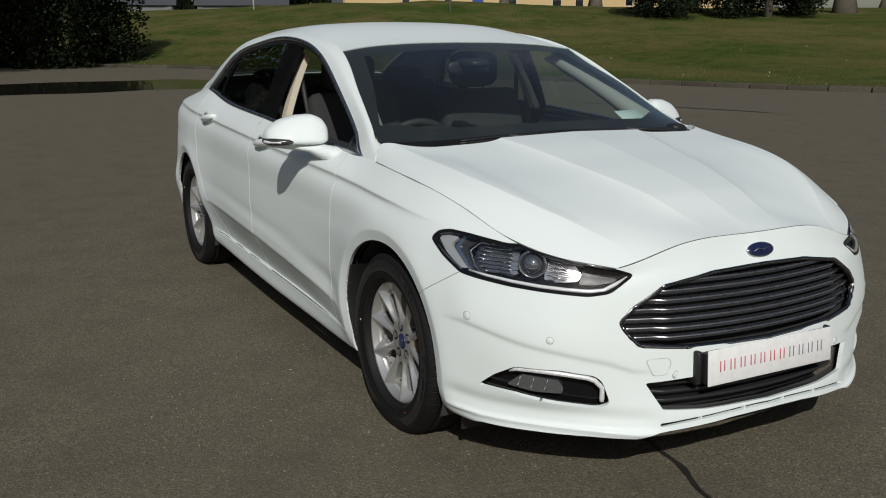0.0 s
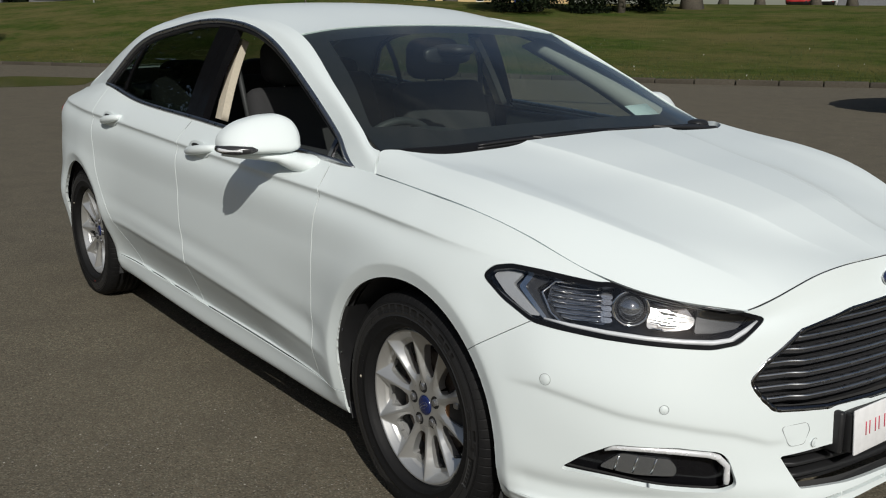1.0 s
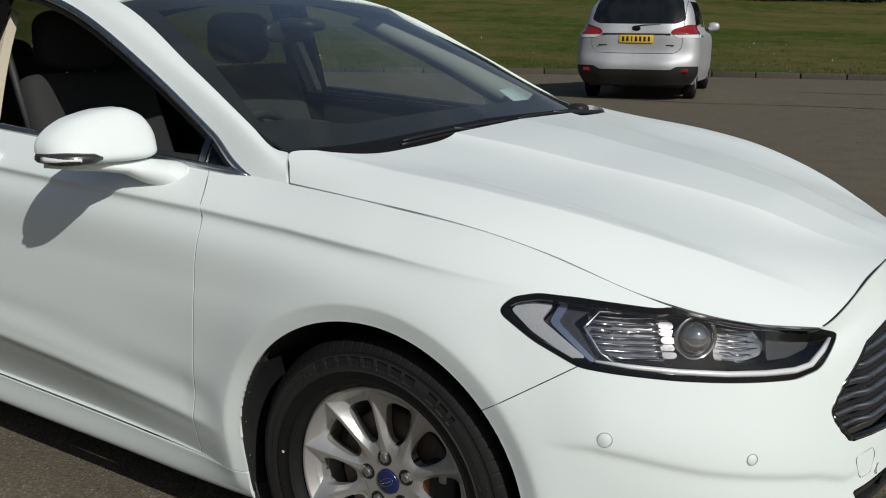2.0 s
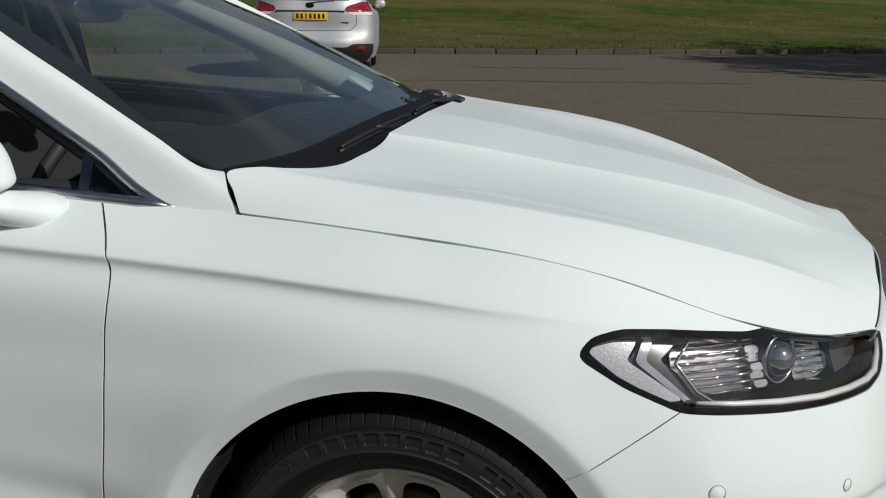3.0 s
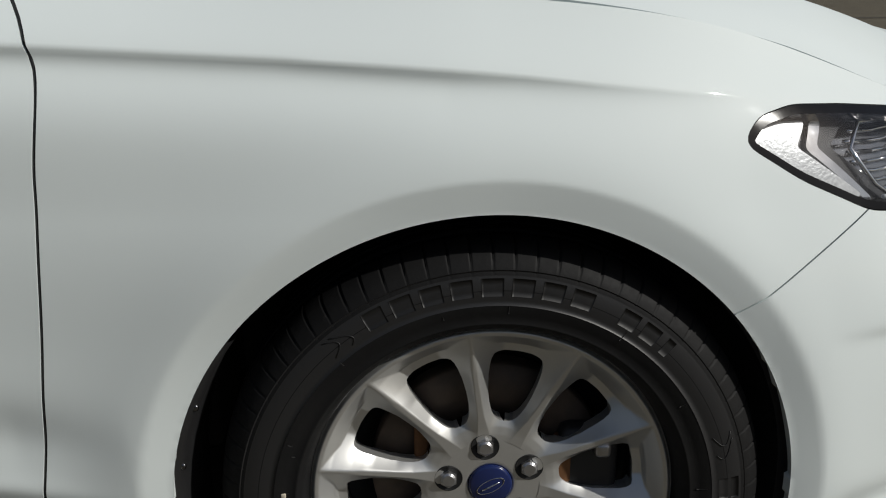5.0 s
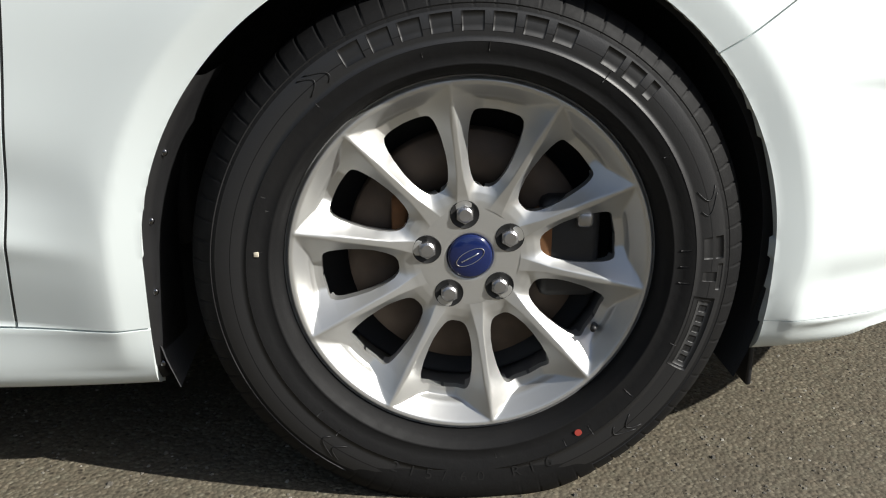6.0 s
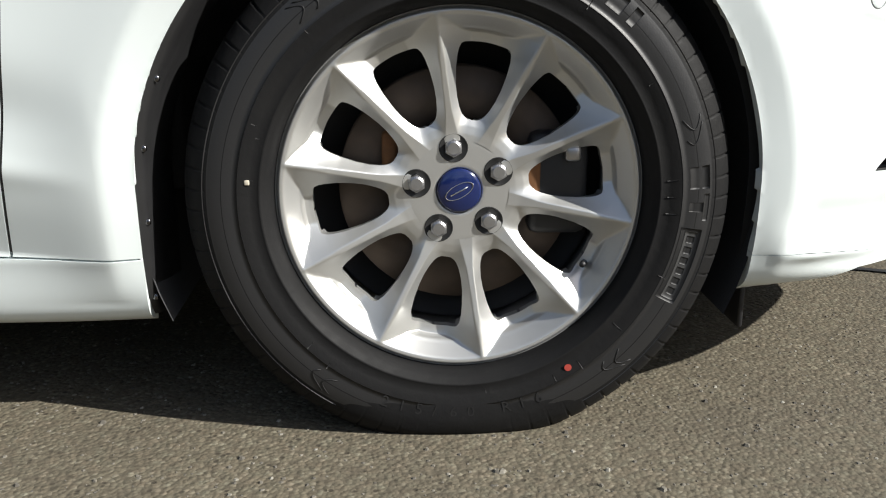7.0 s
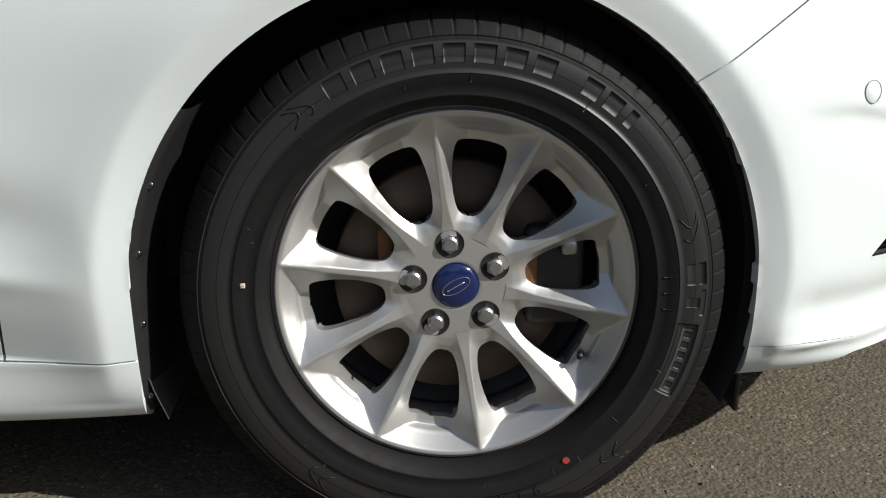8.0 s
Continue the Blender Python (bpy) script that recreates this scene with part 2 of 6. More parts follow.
# ---- ground ----
def asphalt():
    n = Nodes("asphalt")
    big = n.noise(0.35, 5, 0.6)
    mid = n.noise(3.0, 5, 0.6)
    v = n.put("TexVoronoi", Scale=165.0)
    n.join(n.coords(), v.inputs["Vector"])
    v2 = n.put("TexVoronoi", Scale=110.0)
    n.join(n.coords(), v2.inputs["Vector"])
    stone = n.ramp(v.outputs["Color"], (0.05, (0.060, 0.052, 0.041)), (0.35, (0.122, 0.106, 0.079)), (0.7, (0.185, 0.163, 0.124)), (0.95, (0.37, 0.335, 0.27)))
    tint = n.ramp(n.noise(55.0, 2), (0.35, (1.0, 0.93, 0.86)), (0.65, (0.92, 1.0, 0.94)))
    stone = n.mix(1.0, stone, tint, "MULTIPLY")
    # dark binder and crevice shade between the stones, and deeper pits where one has broken out, their shade painted in
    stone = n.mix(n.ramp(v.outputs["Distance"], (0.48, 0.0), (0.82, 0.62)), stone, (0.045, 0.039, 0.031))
    stone = n.mix(0.35, stone, (0.142, 0.123, 0.091))
    v3 = n.put("TexVoronoi", Scale=62.0)
    n.join(n.coords(), v3.inputs["Vector"])
    pit = n.mix(1.0, n.ramp(v3.outputs["Distance"], (0.12, 1.0), (0.26, 0.0)), n.ramp(v3.outputs["Color"], (0.40, 0.0), (0.45, 1.0)), "MULTIPLY")
    stone = n.mix(pit, stone, (0.026, 0.022, 0.018))
    base = n.mix(n.ramp(big, (0.35, 0.0), (0.7, 0.5)), stone, (0.126, 0.108, 0.078))
    base = n.mix(n.ramp(mid, (0.44, 0.0), (0.74, 0.4)), base, (0.072, 0.063, 0.050))
    h = n.mix(0.45, n.ramp(v.outputs["Distance"], (0.0, 1.0), (0.8, 0.0)), n.ramp(v2.outputs["Distance"], (0.0, 1.0), (0.7, 0.0)))
    n.bump(n.mix(pit, h, 0.0), 0.6, 0.004)
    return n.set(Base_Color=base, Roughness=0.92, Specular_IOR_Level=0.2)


KERB = [(-140, -22), (-60, .5), (-44, 5.0), (-40.5, 7.4), (-19, 15.6), (-14.8, 16.8), (-12.2, 17.9), (-9.6, 19.5), (-5.7, 20.9), (-1.6, 22.0), (4.1, 24.8), (6.8, 26.1), (15.4, 29.8), (60, 50), (140, 85)]


def kerb_side(x):
    return np.interp(x, [p[0] for p in KERB], [p[1] for p in KERB])


def ground_z(x, y):
    """Flat tarmac before the kerb, a grass bank behind it."""
    d = (y - kerb_side(x)) * 0.86
    up = np.clip(d / 26.0, 0, 1)
    return np.where(d > 0.12, 0.11 + (2.75 - 0.38 * np.clip((x + 38) / 8.0, 0, 1) + 1.1 * np.clip((-38 - x) / 14.0, 0, 1) * np.clip((38 - y) / 12.0, 0, 1)) * (up * up * (3 - 2 * up)) ** 0.85 + np.clip(d - 26, 0, 400) * 0.012, 0.0)


def build_ground():
    bm = bmesh.new()
    vs = [bm.verts.new(p) for p in ((-1200, -1200, 0), (1200, -1200, 0), (1200, 1200, 0), (-1200, 1200, 0))]
    bm.faces.new(vs)
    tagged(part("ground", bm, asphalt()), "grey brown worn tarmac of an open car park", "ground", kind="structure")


build_ground()


def wet_mat():
    n = Nodes("standing_water")
    f = n.noise(6, 3)
    n.bump(f, 0.02, 0.01)
    return n.set(Base_Color=n.mix(f, (0.018, 0.017, 0.014), (0.03, 0.028, 0.022)), Roughness=0.05, Specular_IOR_Level=0.3)


def build_puddle():
    rnd = random.Random(9)
    near, far = [], []
    for i, y in enumerate(np.linspace(-14, 6.5, 60)):
        w = max(0.02, min(1, (6.5 - y) / 1.5, (y + 14) / 2))
        mid = -25.6 - .12 * y
        near.append((mid + w * (3.1 + .5 * noise.noise((y * .5, 1, 0)) + .15 * noise.noise((y * 3, 2, 0))), y, .004))
        far.append((mid - w * (3.0 + .6 * noise.noise((y * .4, 5, 0)) + .15 * noise.noise((y * 3, 7, 0))), y, .004))
    bm = bmesh.new()
    a, b = [bm.verts.new(p) for p in near], [bm.verts.new(p) for p in far]
    for i in range(59):
        bm.faces.new((a[i], a[i + 1], b[i + 1], b[i]))
    tagged(part("puddle", bm, wet_mat()), "shallow puddle of dark standing water", "puddle", kind="structure")


def build_cracks():
    """Old tar seams across the tarmac."""
    tar = plain("tar_seam", (0.022, 0.020, 0.017), 0.6, scale=9, spread=0.4)
    for k, (x0, y0, x1, y1, w) in enumerate(((0.2, 9.6, 13, 9.4, .05), (-6, 12.6, 3, 14.4, .05), (.50, -.14, 1.6, -.42, .020), (-14, 9.5, -9, 11.2, .12), (-3.5, 16.5, 0.5, 17.2, .07), (3, 6, 14, 8.2, .03))):
        bm = bmesh.new()
        rows = []
        for i in range(41):
            t = i / 40
            q = min(1, math.hypot(x1 - x0, y1 - y0) / 6) * (.16 * noise.noise((t * 6, k, 0)) + .03 * noise.noise((t * 40, k, 1)))
            dx, dy = x1 - x0, y1 - y0
            l = math.hypot(dx, dy)
            ww = w * (.35 + .65 * abs(noise.noise((t * 9, k, 4)))) * min(1, 6 * t, 6 * (1 - t))
            px, py = x0 + dx * t - dy / l * q, y0 + dy * t + dx / l * q
            rows.append((bm.verts.new((px - dy / l * ww, py + dx / l * ww, .004)), bm.verts.new((px + dy / l * ww, py - dx / l * ww, .004))))
        for a, b in zip(rows, rows[1:]):
            bm.faces.new((a[0], a[1], b[1], b[0]))
        tagged(part("tar_seam", bm, tar), "dark worn tar seam in the tarmac", "seam", "tar seams in the tarmac", "structure")


def chipping_mat():
    n = Nodes("pale_chipping")
    r = n.put("NewGeometry").outputs["Random Per Island"]
    c = n.ramp(r, (0.0, (0.085, 0.074, 0.057)), (0.45, (0.15, 0.132, 0.10)), (0.9, (0.20, 0.18, 0.14)), (1.0, (0.42, 0.40, 0.34)))
    return n.set(Base_Color=n.mix(0.25, c, n.ramp(n.noise(400), (0.3, 0.06), (0.7, 0.24))), Roughness=0.85, Specular_IOR_Level=0.25)


def build_grit():
    """Loose chippings on the tarmac near the car: low, uneven, five-sided stones."""
    rnd = random.Random(14)
    V, F = [], []

    def stone(x, y, s, rise):
        i, a = len(V), rnd.uniform(0, 6.3)
        k = [rnd.uniform(.7, 1.3) for _ in range(5)]
        foot = [(x + s * k[q] * math.cos(a + q * 1.257), y + s * k[q] * math.sin(a + q * 1.257), -.0004) for q in range(5)]
        top = [(x + (p[0] - x) * .55 + s * .1, y + (p[1] - y) * .55, s * rise * rnd.uniform(.75, 1.1)) for p in foot]
        V.extend(foot + top)
        F.extend([[i + q, i + (q + 1) % 5, i + 5 + (q + 1) % 5, i + 5 + q] for q in range(5)] + [[i + 5 + q for q in range(5)]])

    for _ in range(2000):
        x, y = rnd.uniform(-6, 3.5), rnd.uniform(-4.5, 12)
        stone(x, y, rnd.uniform(.0012, .0034) * (1.0 if abs(y) < 2 else 2.0), .9)
    # denser pale stones by the front wheel, partly there to brighten the tarmac
    for _ in range(4200):
        stone(rnd.uniform(-1.1, 1.3), rnd.uniform(-1.75, -.45), rnd.uniform(.0014, .0038), rnd.uniform(.25, .6))
    for _ in range(160):
        stone(rnd.uniform(-1.1, 1.3), rnd.uniform(-1.75, -.75), rnd.uniform(.003, .0052), .7)
    me = bpy.data.meshes.new("chippings")
    me.from_pydata(V, [], F)
    me.materials.append(chipping_mat())
    tagged(new("chippings", me), "pale loose stone chippings on the tarmac", "gravel", kind="stuff")


build_puddle()
build_cracks()
build_grit()

# ---- the white car: body lines, right half, as (ahead, out, up); the front axle is at 0 ----
LOWER = [
    [(.90, 0, .19), (.87, .26, .19), (.80, .44, .19), (.66, .62, .19), (.50, .74, .19), (.34, .80, .19), (0, .80, .19), (-.375, .80, .165), (-.9, .80, .165), (-1.5, .80, .168), (-2.2, .80, .19), (-2.85, .79, .20), (-3.4, .78, .24), (-3.70, .60, .26), (-3.82, 0, .26)],
    [(.955, 0, .215), (.93, .26, .212), (.865, .46, .205), (.72, .66, .205), (.54, .79, .208), (.36, .835, .213), (0, .84, .21), (-.375, .838, .185), (-.9, .838, .185), (-1.5, .84, .19), (-2.2, .84, .21), (-2.85, .83, .23), (-3.4, .80, .27), (-3.74, .63, .29), (-3.88, 0, .29)],
    [(.962, 0, .275), (.935, .27, .272), (.868, .47, .262), (.715, .665, .258), (.535, .80, .258), (.36, .86, .262), (0, .868, .262), (-.375, .858, .262), (-.9, .850, .275), (-1.5, .850, .288), (-2.2, .852, .316), (-2.85, .86, .34), (-3.4, .82, .38), (-3.77, .64, .40), (-3.905, 0, .40)],
    [(.945, 0, .36), (.918, .27, .36), (.86, .46, .36), (.725, .68, .36), (.535, .812, .36), (.37, .872, .36), (0, .885, .37), (-.375, .880, .375), (-.9, .905, .430), (-1.5, .912, .460), (-2.2, .905, .485), (-2.85, .893, .45), (-3.4, .84, .50), (-3.78, .65, .52), (-3.91, 0, .52)],
    [(.930, 0, .53), (.905, .27, .53), (.845, .47, .53), (.722, .682, .53), (.52, .826, .545), (.32, .878, .55), (0, .902, .55), (-.375, .892, .55), (-.9, .905, .55), (-1.5, .912, .57), (-2.2, .905, .60), (-2.85, .903, .60), (-3.4, .82, .64), (-3.75, .63, .66), (-3.90, 0, .66)],
    [(.895, 0, .69), (.872, .27, .68), (.822, .47, .67), (.69, .675, .665), (.485, .81, .68), (.29, .862, .69), (0, .893, .70), (-.375, .895, .70), (-.9, .900, .71), (-1.5, .905, .72), (-2.2, .900, .74), (-2.85, .897, .76), (-3.4, .81, .80), (-3.72, .63, .82), (-3.85, 0, .82)],
    [(.865, 0, .765), (.848, .27, .755), (.80, .47, .715), (.66, .665, .735), (.46, .775, .775), (.27, .825, .812), (0, .858, .848), (-.375, .870, .872), (-.9, .882, .893), (-1.5, .888, .915), (-2.2, .882, .945), (-2.85, .862, .97), (-3.4, .775, .965), (-3.68, .60, .96), (-3.82, 0, .965)],
    [(.848, 0, .808), (.838, .27, .800), (.79, .495, .735), (.68, .62, .760), (.545, .703, .797), (.31, .764, .878), (0, .797, .925), (-.375, .790, .948), (-.9, .800, .975), (-1.5, .803, 1.003), (-2.2, .797, 1.030), (-2.74, .765, 1.080), (-3.3, .68, 1.035), (-3.62, .58, 1.015), (-3.76, 0, 1.032)],
]
HOOD = [
    [(-0.272, 0.79, 0.942), (-0.1, 0.797, 0.933), (0.17, 0.784, 0.905), (0.343, 0.756, 0.868), (0.52, 0.718, 0.806), (0.68, 0.62, 0.76), (0.79, 0.495, 0.735)],
    [(-0.291, 0.768, 0.9729), (-0.09, 0.752, 0.9627), (0.168, 0.735, 0.9335), (0.341, 0.708, 0.8982), (0.515, 0.665, 0.8382), (0.68, 0.573, 0.7821), (0.795, 0.47, 0.75)],
    [(-0.309, 0.744, 0.9975), (-0.085, 0.71, 0.9755), (0.164, 0.693, 0.9475), (0.339, 0.672, 0.914), (0.51, 0.63, 0.859), (0.68, 0.543, 0.7955), (0.797, 0.455, 0.757)],
    [(-0.225, 0.703, 0.9984), (-0.08, 0.66, 0.9808), (0.16, 0.645, 0.9542), (0.337, 0.63, 0.9226), (0.505, 0.59, 0.8736), (0.68, 0.51, 0.8065), (0.8, 0.44, 0.764)],
    [(-0.17, 0.625, 0.998), (-0.055, 0.585, 0.9815), (0.16, 0.565, 0.9505), (0.337, 0.545, 0.919), (0.51, 0.508, 0.875), (0.688, 0.445, 0.815), (0.812, 0.402, 0.776)],
    [(-0.15, 0.5, 1.003), (-0.03, 0.47, 0.983), (0.16, 0.45, 0.9495), (0.337, 0.42, 0.919), (0.52, 0.4, 0.876), (0.7, 0.37, 0.824), (0.825, 0.36, 0.785)],
    [(-0.145, 0.307, 1.008), (0, 0.285, 0.987), (0.18, 0.262, 0.956), (0.36, 0.245, 0.926), (0.54, 0.22, 0.886), (0.72, 0.19, 0.834), (0.843, 0.2, 0.803)],
    [(-0.138, 0, 1.016), (0.02, 0, 0.997), (0.2, 0, 0.966), (0.38, 0, 0.935), (0.56, 0, 0.894), (0.735, 0, 0.841), (0.848, 0, 0.808)],
]
PILLAR = [
    [(-.280, .790, .9425), (-.382, .789, .946), (-.554, .745, 1.025), (-.806, .709, 1.158), (-1.188, .656, 1.316), (-1.60, .635, 1.378), (-2.1, .64, 1.352), (-2.5, .685, 1.262), (-2.74, .765, 1.080), (-3.0, .725, 1.060), (-3.3, .68, 1.035)],
    [(-.297, .774, .972), (-.345, .770, .990), (-.50, .732, 1.062), (-.74, .693, 1.178), (-1.115, .635, 1.332), (-1.58, .611, 1.398), (-2.1, .612, 1.384), (-2.55, .635, 1.322), (-2.83, .675, 1.20), (-3.08, .67, 1.115), (-3.3, .66, 1.06)],
    [(-.316, .747, 1.004), (-.352, .746, 1.008), (-.45, .722, 1.053), (-.68, .677, 1.169), (-1.045, .604, 1.333), (-1.55, .575, 1.408), (-2.1, .57, 1.402), (-2.6, .575, 1.345), (-2.95, .60, 1.235), (-3.2, .62, 1.13), (-3.3, .62, 1.085)],
]
ROOF = [
    [(-1.045, .604, 1.333), (-1.55, .575, 1.408), (-2.1, .57, 1.402), (-2.6, .575, 1.345), (-2.95, .60, 1.235), (-3.2, .62, 1.13)],
    [(-1.07, .48, 1.350), (-1.55, .47, 1.430), (-2.1, .47, 1.428), (-2.6, .47, 1.378), (-2.97, .48, 1.26), (-3.22, .48, 1.14)],
    [(-1.10, .25, 1.364), (-1.55, .25, 1.447), (-2.1, .25, 1.447), (-2.6, .25, 1.40), (-2.99, .25, 1.28), (-3.25, .25, 1.145)],
    [(-1.11, 0, 1.368), (-1.55, 0, 1.452), (-2.1, 0, 1.452), (-2.6, 0, 1.405), (-3.0, 0, 1.285), (-3.26, 0, 1.145)],
]
SCREEN = [
    [(-.288, .742, .990), (-.45, .720, 1.051), (-.68, .675, 1.167), (-1.045, .602, 1.332)],
    [(-.215, .56, .983), (-.44, .54, 1.09), (-.69, .53, 1.20), (-1.07, .48, 1.349)],
    [(-.195, .28, .992), (-.44, .27, 1.108), (-.70, .26, 1.222), (-1.10, .25, 1.363)],
    [(-.185, 0, .999), (-.44, 0, 1.113), (-.70, 0, 1.228), (-1.11, 0, 1.367)],
]
DECK = [
    [(-3.2, .62, 1.13), (-3.3, .66, 1.062), (-3.62, .58, 1.015)],
    [(-3.22, .48, 1.14), (-3.4, .48, 1.085), (-3.67, .48, 1.025)],
    [(-3.25, .25, 1.145), (-3.45, .25, 1.095), (-3.73, .25, 1.03)],
    [(-3.26, 0, 1.145), (-3.47, 0, 1.098), (-3.76, 0, 1.032)],
]
_ku = knots(LOWER)
_wing = cat_rom(_ku, LOWER[7], np.linspace(0.05, 0.6, 900))
_wing = _wing[np.argsort(_wing[:, 0])]
HOOD[0] = [(x, float(np.interp(x, _wing[:, 0], _wing[:, 1])) - .0040, .0006 + float(np.interp(x, _wing[:, 0], _wing[:, 2]))) for x, _, _ in HOOD[0]]
NOSE_EDGE = cat_rom(_ku, LOWER[7], np.linspace(0, .35, 600))
for _row in HOOD:
    _x, _w, _z = _row[-1]
    _row[-1] = (float(np.interp(_w, NOSE_EDGE[:, 1], NOSE_EDGE[:, 0])) - .005, _w, float(np.interp(_w, NOSE_EDGE[:, 1], NOSE_EDGE[:, 2])) + .0008)
GAP = 0.0020
ARCH_F, ARCH_R = (0.008, 0.336, 0.369), (-2.85, 0.336, 0.362)
front_cut = curve_x([(.10, -.53), (.286, -.516), (.49, -.490), (.62, -.475), (.74, -.466), (.87, -.464), (.90, -.475), (.95, -.513), (1.05, -.60)])
mid_cut = curve_x([(.10, -1.49), (.32, -1.475), (.44, -1.463), (.60, -1.503), (.848, -1.530), (1.0, -1.565), (1.05, -1.58)])
rear_cut = curve_x([(.10, -2.0), (.35, -2.20), (.46, -2.33), (.58, -2.44), (.70, -2.52), (.835, -2.57), (1.0, -2.62), (1.15, -2.68)])
LAMP = rounded([(-.558, .770), (-.520, .796), (-.455, .806), (-.36, .802), (-.165, .787), (-.115, .790), (.06, .767), (.283, .738), (.373, .716), (.285, .665), (.20, .656), (.015, .664), (-.143, .671), (-.298, .681), (-.378, .688), (-.482, .727)], 0.02)
FOG = rounded([(-.272, .347), (-.191, .394), (-.094, .431), (.10, .433), (.24, .418), (.272, .400), (.308, .331), (.25, .315), (.066, .324), (-.10, .340)], 0.02)
GRILLE = [tuple(p) for p in rounded([(-.497, .578), (-.455, .622), (-.36, .680), (-.19, .708), (0, .715), (.19, .708), (.36, .680), (.455, .622), (.497, .578), (.475, .541), (.443, .507), (.30, .494), (0, .490), (-.30, .494), (-.443, .507), (-.475, .541)], .012, 3)]
LOWGR = [(-.428, .392), (-.30, .400), (0, .404), (.30, .400), (.428, .392), (.379, .308), (.25, .300), (0, .298), (-.25, .300), (-.379, .308)]


def arch(V, a, extra=0.0):
    """Distance outside a wheel arch, seen from the side."""
    cx, cz, r = a
    up = np.hypot(V[:, 0] - cx, V[:, 2] - cz) - r
    low = np.abs(V[:, 0] - cx) - r - 0.03 * (cz - V[:, 2])
    return np.where(V[:, 2] > cz, up, low) - extra


def along(V):
    """Distance ahead less distance out: runs round the front corner."""
    return V[:, 0] - np.abs(V[:, 1])


def bumper_line(V):
    return (V[:, 0] - .444) * .54 - (V[:, 2] - .688) * .84


def sill_z(V):
    return .252 - .019 * V[:, 0]


def lamp_f(V):
    return np.where(V[:, 0] > 0.2, in_poly(LAMP)(np.c_[along(V), V[:, 2]]), -1.0)


def fog_f(V):
    return np.where(V[:, 0] > 0.4, in_poly(FOG)(np.c_[along(V), V[:, 2]]), -1.0)


def grille_f(V):
    return np.where(V[:, 0] > 0.6, in_poly(GRILLE)(V[:, 1:]), -1.0)


def lowgr_f(V):
    return np.where(V[:, 0] > 0.6, in_poly(LOWGR)(V[:, 1:]), -1.0)


def swell(G):
    """Pressed relief of the side: shoulder crease, flared arch lips, bumper folds."""
    nv, nu = G.shape[:2]
    du, dv = np.gradient(G, axis=1), np.gradient(G, axis=0)
    N = np.cross(du, dv)
    N /= np.linalg.norm(N, axis=2, keepdims=True) + 1e-12
    mid = G - np.array([-1.4, 0, .55])
    N *= np.where((N * mid).sum(2) < 0, -1, 1)[..., None]
    x, w, z = G[..., 0], np.abs(G[..., 1]), G[..., 2]
    zs = np.interp(x, [-3.6, -1.95, -1.03, -.466, -.211, .039, .242, .36], [.985, .931, .8985, .8775, .8635, .8435, .821, .806])
    fade = np.clip((.36 - x) / .4, 0, 1) ** 1.5 * np.clip((x + 3.7) / .6, 0, 1)
    e = z - zs
    d = fade * np.where(e > 0, .002 * np.exp(-(e / .02) ** 2), .002 - .0135 * (1 - np.exp(-np.abs(e) / .0075)) * np.exp(-(np.abs(e) / .05) ** 2))
    for cx, cz, r in (ARCH_F, ARCH_R):
        q = np.where(z > cz, np.hypot(x - cx, z - cz), np.abs(x - cx)) - r
        d += .0125 * np.clip(q / .036, 0, 1) / (1 + (np.clip(q - .036, 0, 1) / .075) ** 2) * np.clip((z - .20) / .06, 0, 1)
    a = x - w
    fold = np.interp(a, [-.35, -.258, -.077, .101, .284, .40], [.56, .548, .519, .499, .472, .443])
    d += .0032 * np.clip((x - .40) / .1, 0, 1) * np.tanh((z - (fold - .015)) / .007) * np.exp(-((z - fold) / .07) ** 2) * (w > .33) * np.clip((w - .38) / .1, 0, 1)
    lip = np.interp(w, [.40, .46, .57, .69, .80, .85], [.236, .236, .244, .246, .246, .256])
    front = np.clip((x - .40) / .06, 0, 1) * np.clip((w - .36) / .08, 0, 1)
    d += front * (.008 * np.exp(-((z - lip) / .010) ** 2) - .008 * np.exp(-((z - lip - .045) / .026) ** 2))
    crease = np.interp(x, [-2.2, -1.45, -1.0, -.72, -.46, -.38], [.482, .460, .430, .402, .368, .360])
    run = np.clip((-.40 - x) / .13, 0, 1) * np.clip((x + 2.45) / .2, 0, 1)
    foot = .252 - .019 * x
    deep = np.interp(x, [-2.4, -1.5, -.9, -.6, -.42], [.010, .010, .012, .007, .002])
    share = np.clip((crease - z) / (crease - foot), 0, 1)
    hollow = np.interp(x, [-2.4, -1.2, -.7, -.42], [.004, .006, .009, .010]) * np.exp(-((z - crease - .065) / .045) ** 2)
    d += run * (.003 * np.exp(-((z - crease) / .016) ** 2) - hollow - deep * (share + .25 * share * (1 - share)) * np.clip((z - foot) / .004, 0, 1))
    return G + N * d[..., None]


def right(G):
    G = G.copy()
    G[..., 1] *= -1
    return G


def mirrored(mesh):
    V, F = mesh
    V = V.copy()
    V[:, 1] *= -1
    return V, [f[::-1] for f in F]


def facing(mesh, centre):
    """Turns the faces of a mesh away from a point."""
    V, F = mesh
    s = 0.0
    for f in F[:: max(1, len(F) // 300)]:
        a, b, c = V[f[0]], V[f[1]], V[f[2]]
        n = np.cross(b - a, c - a)
        s += float(n @ (a - centre))
    return (V, F) if s > 0 else (V, [f[::-1] for f in F])


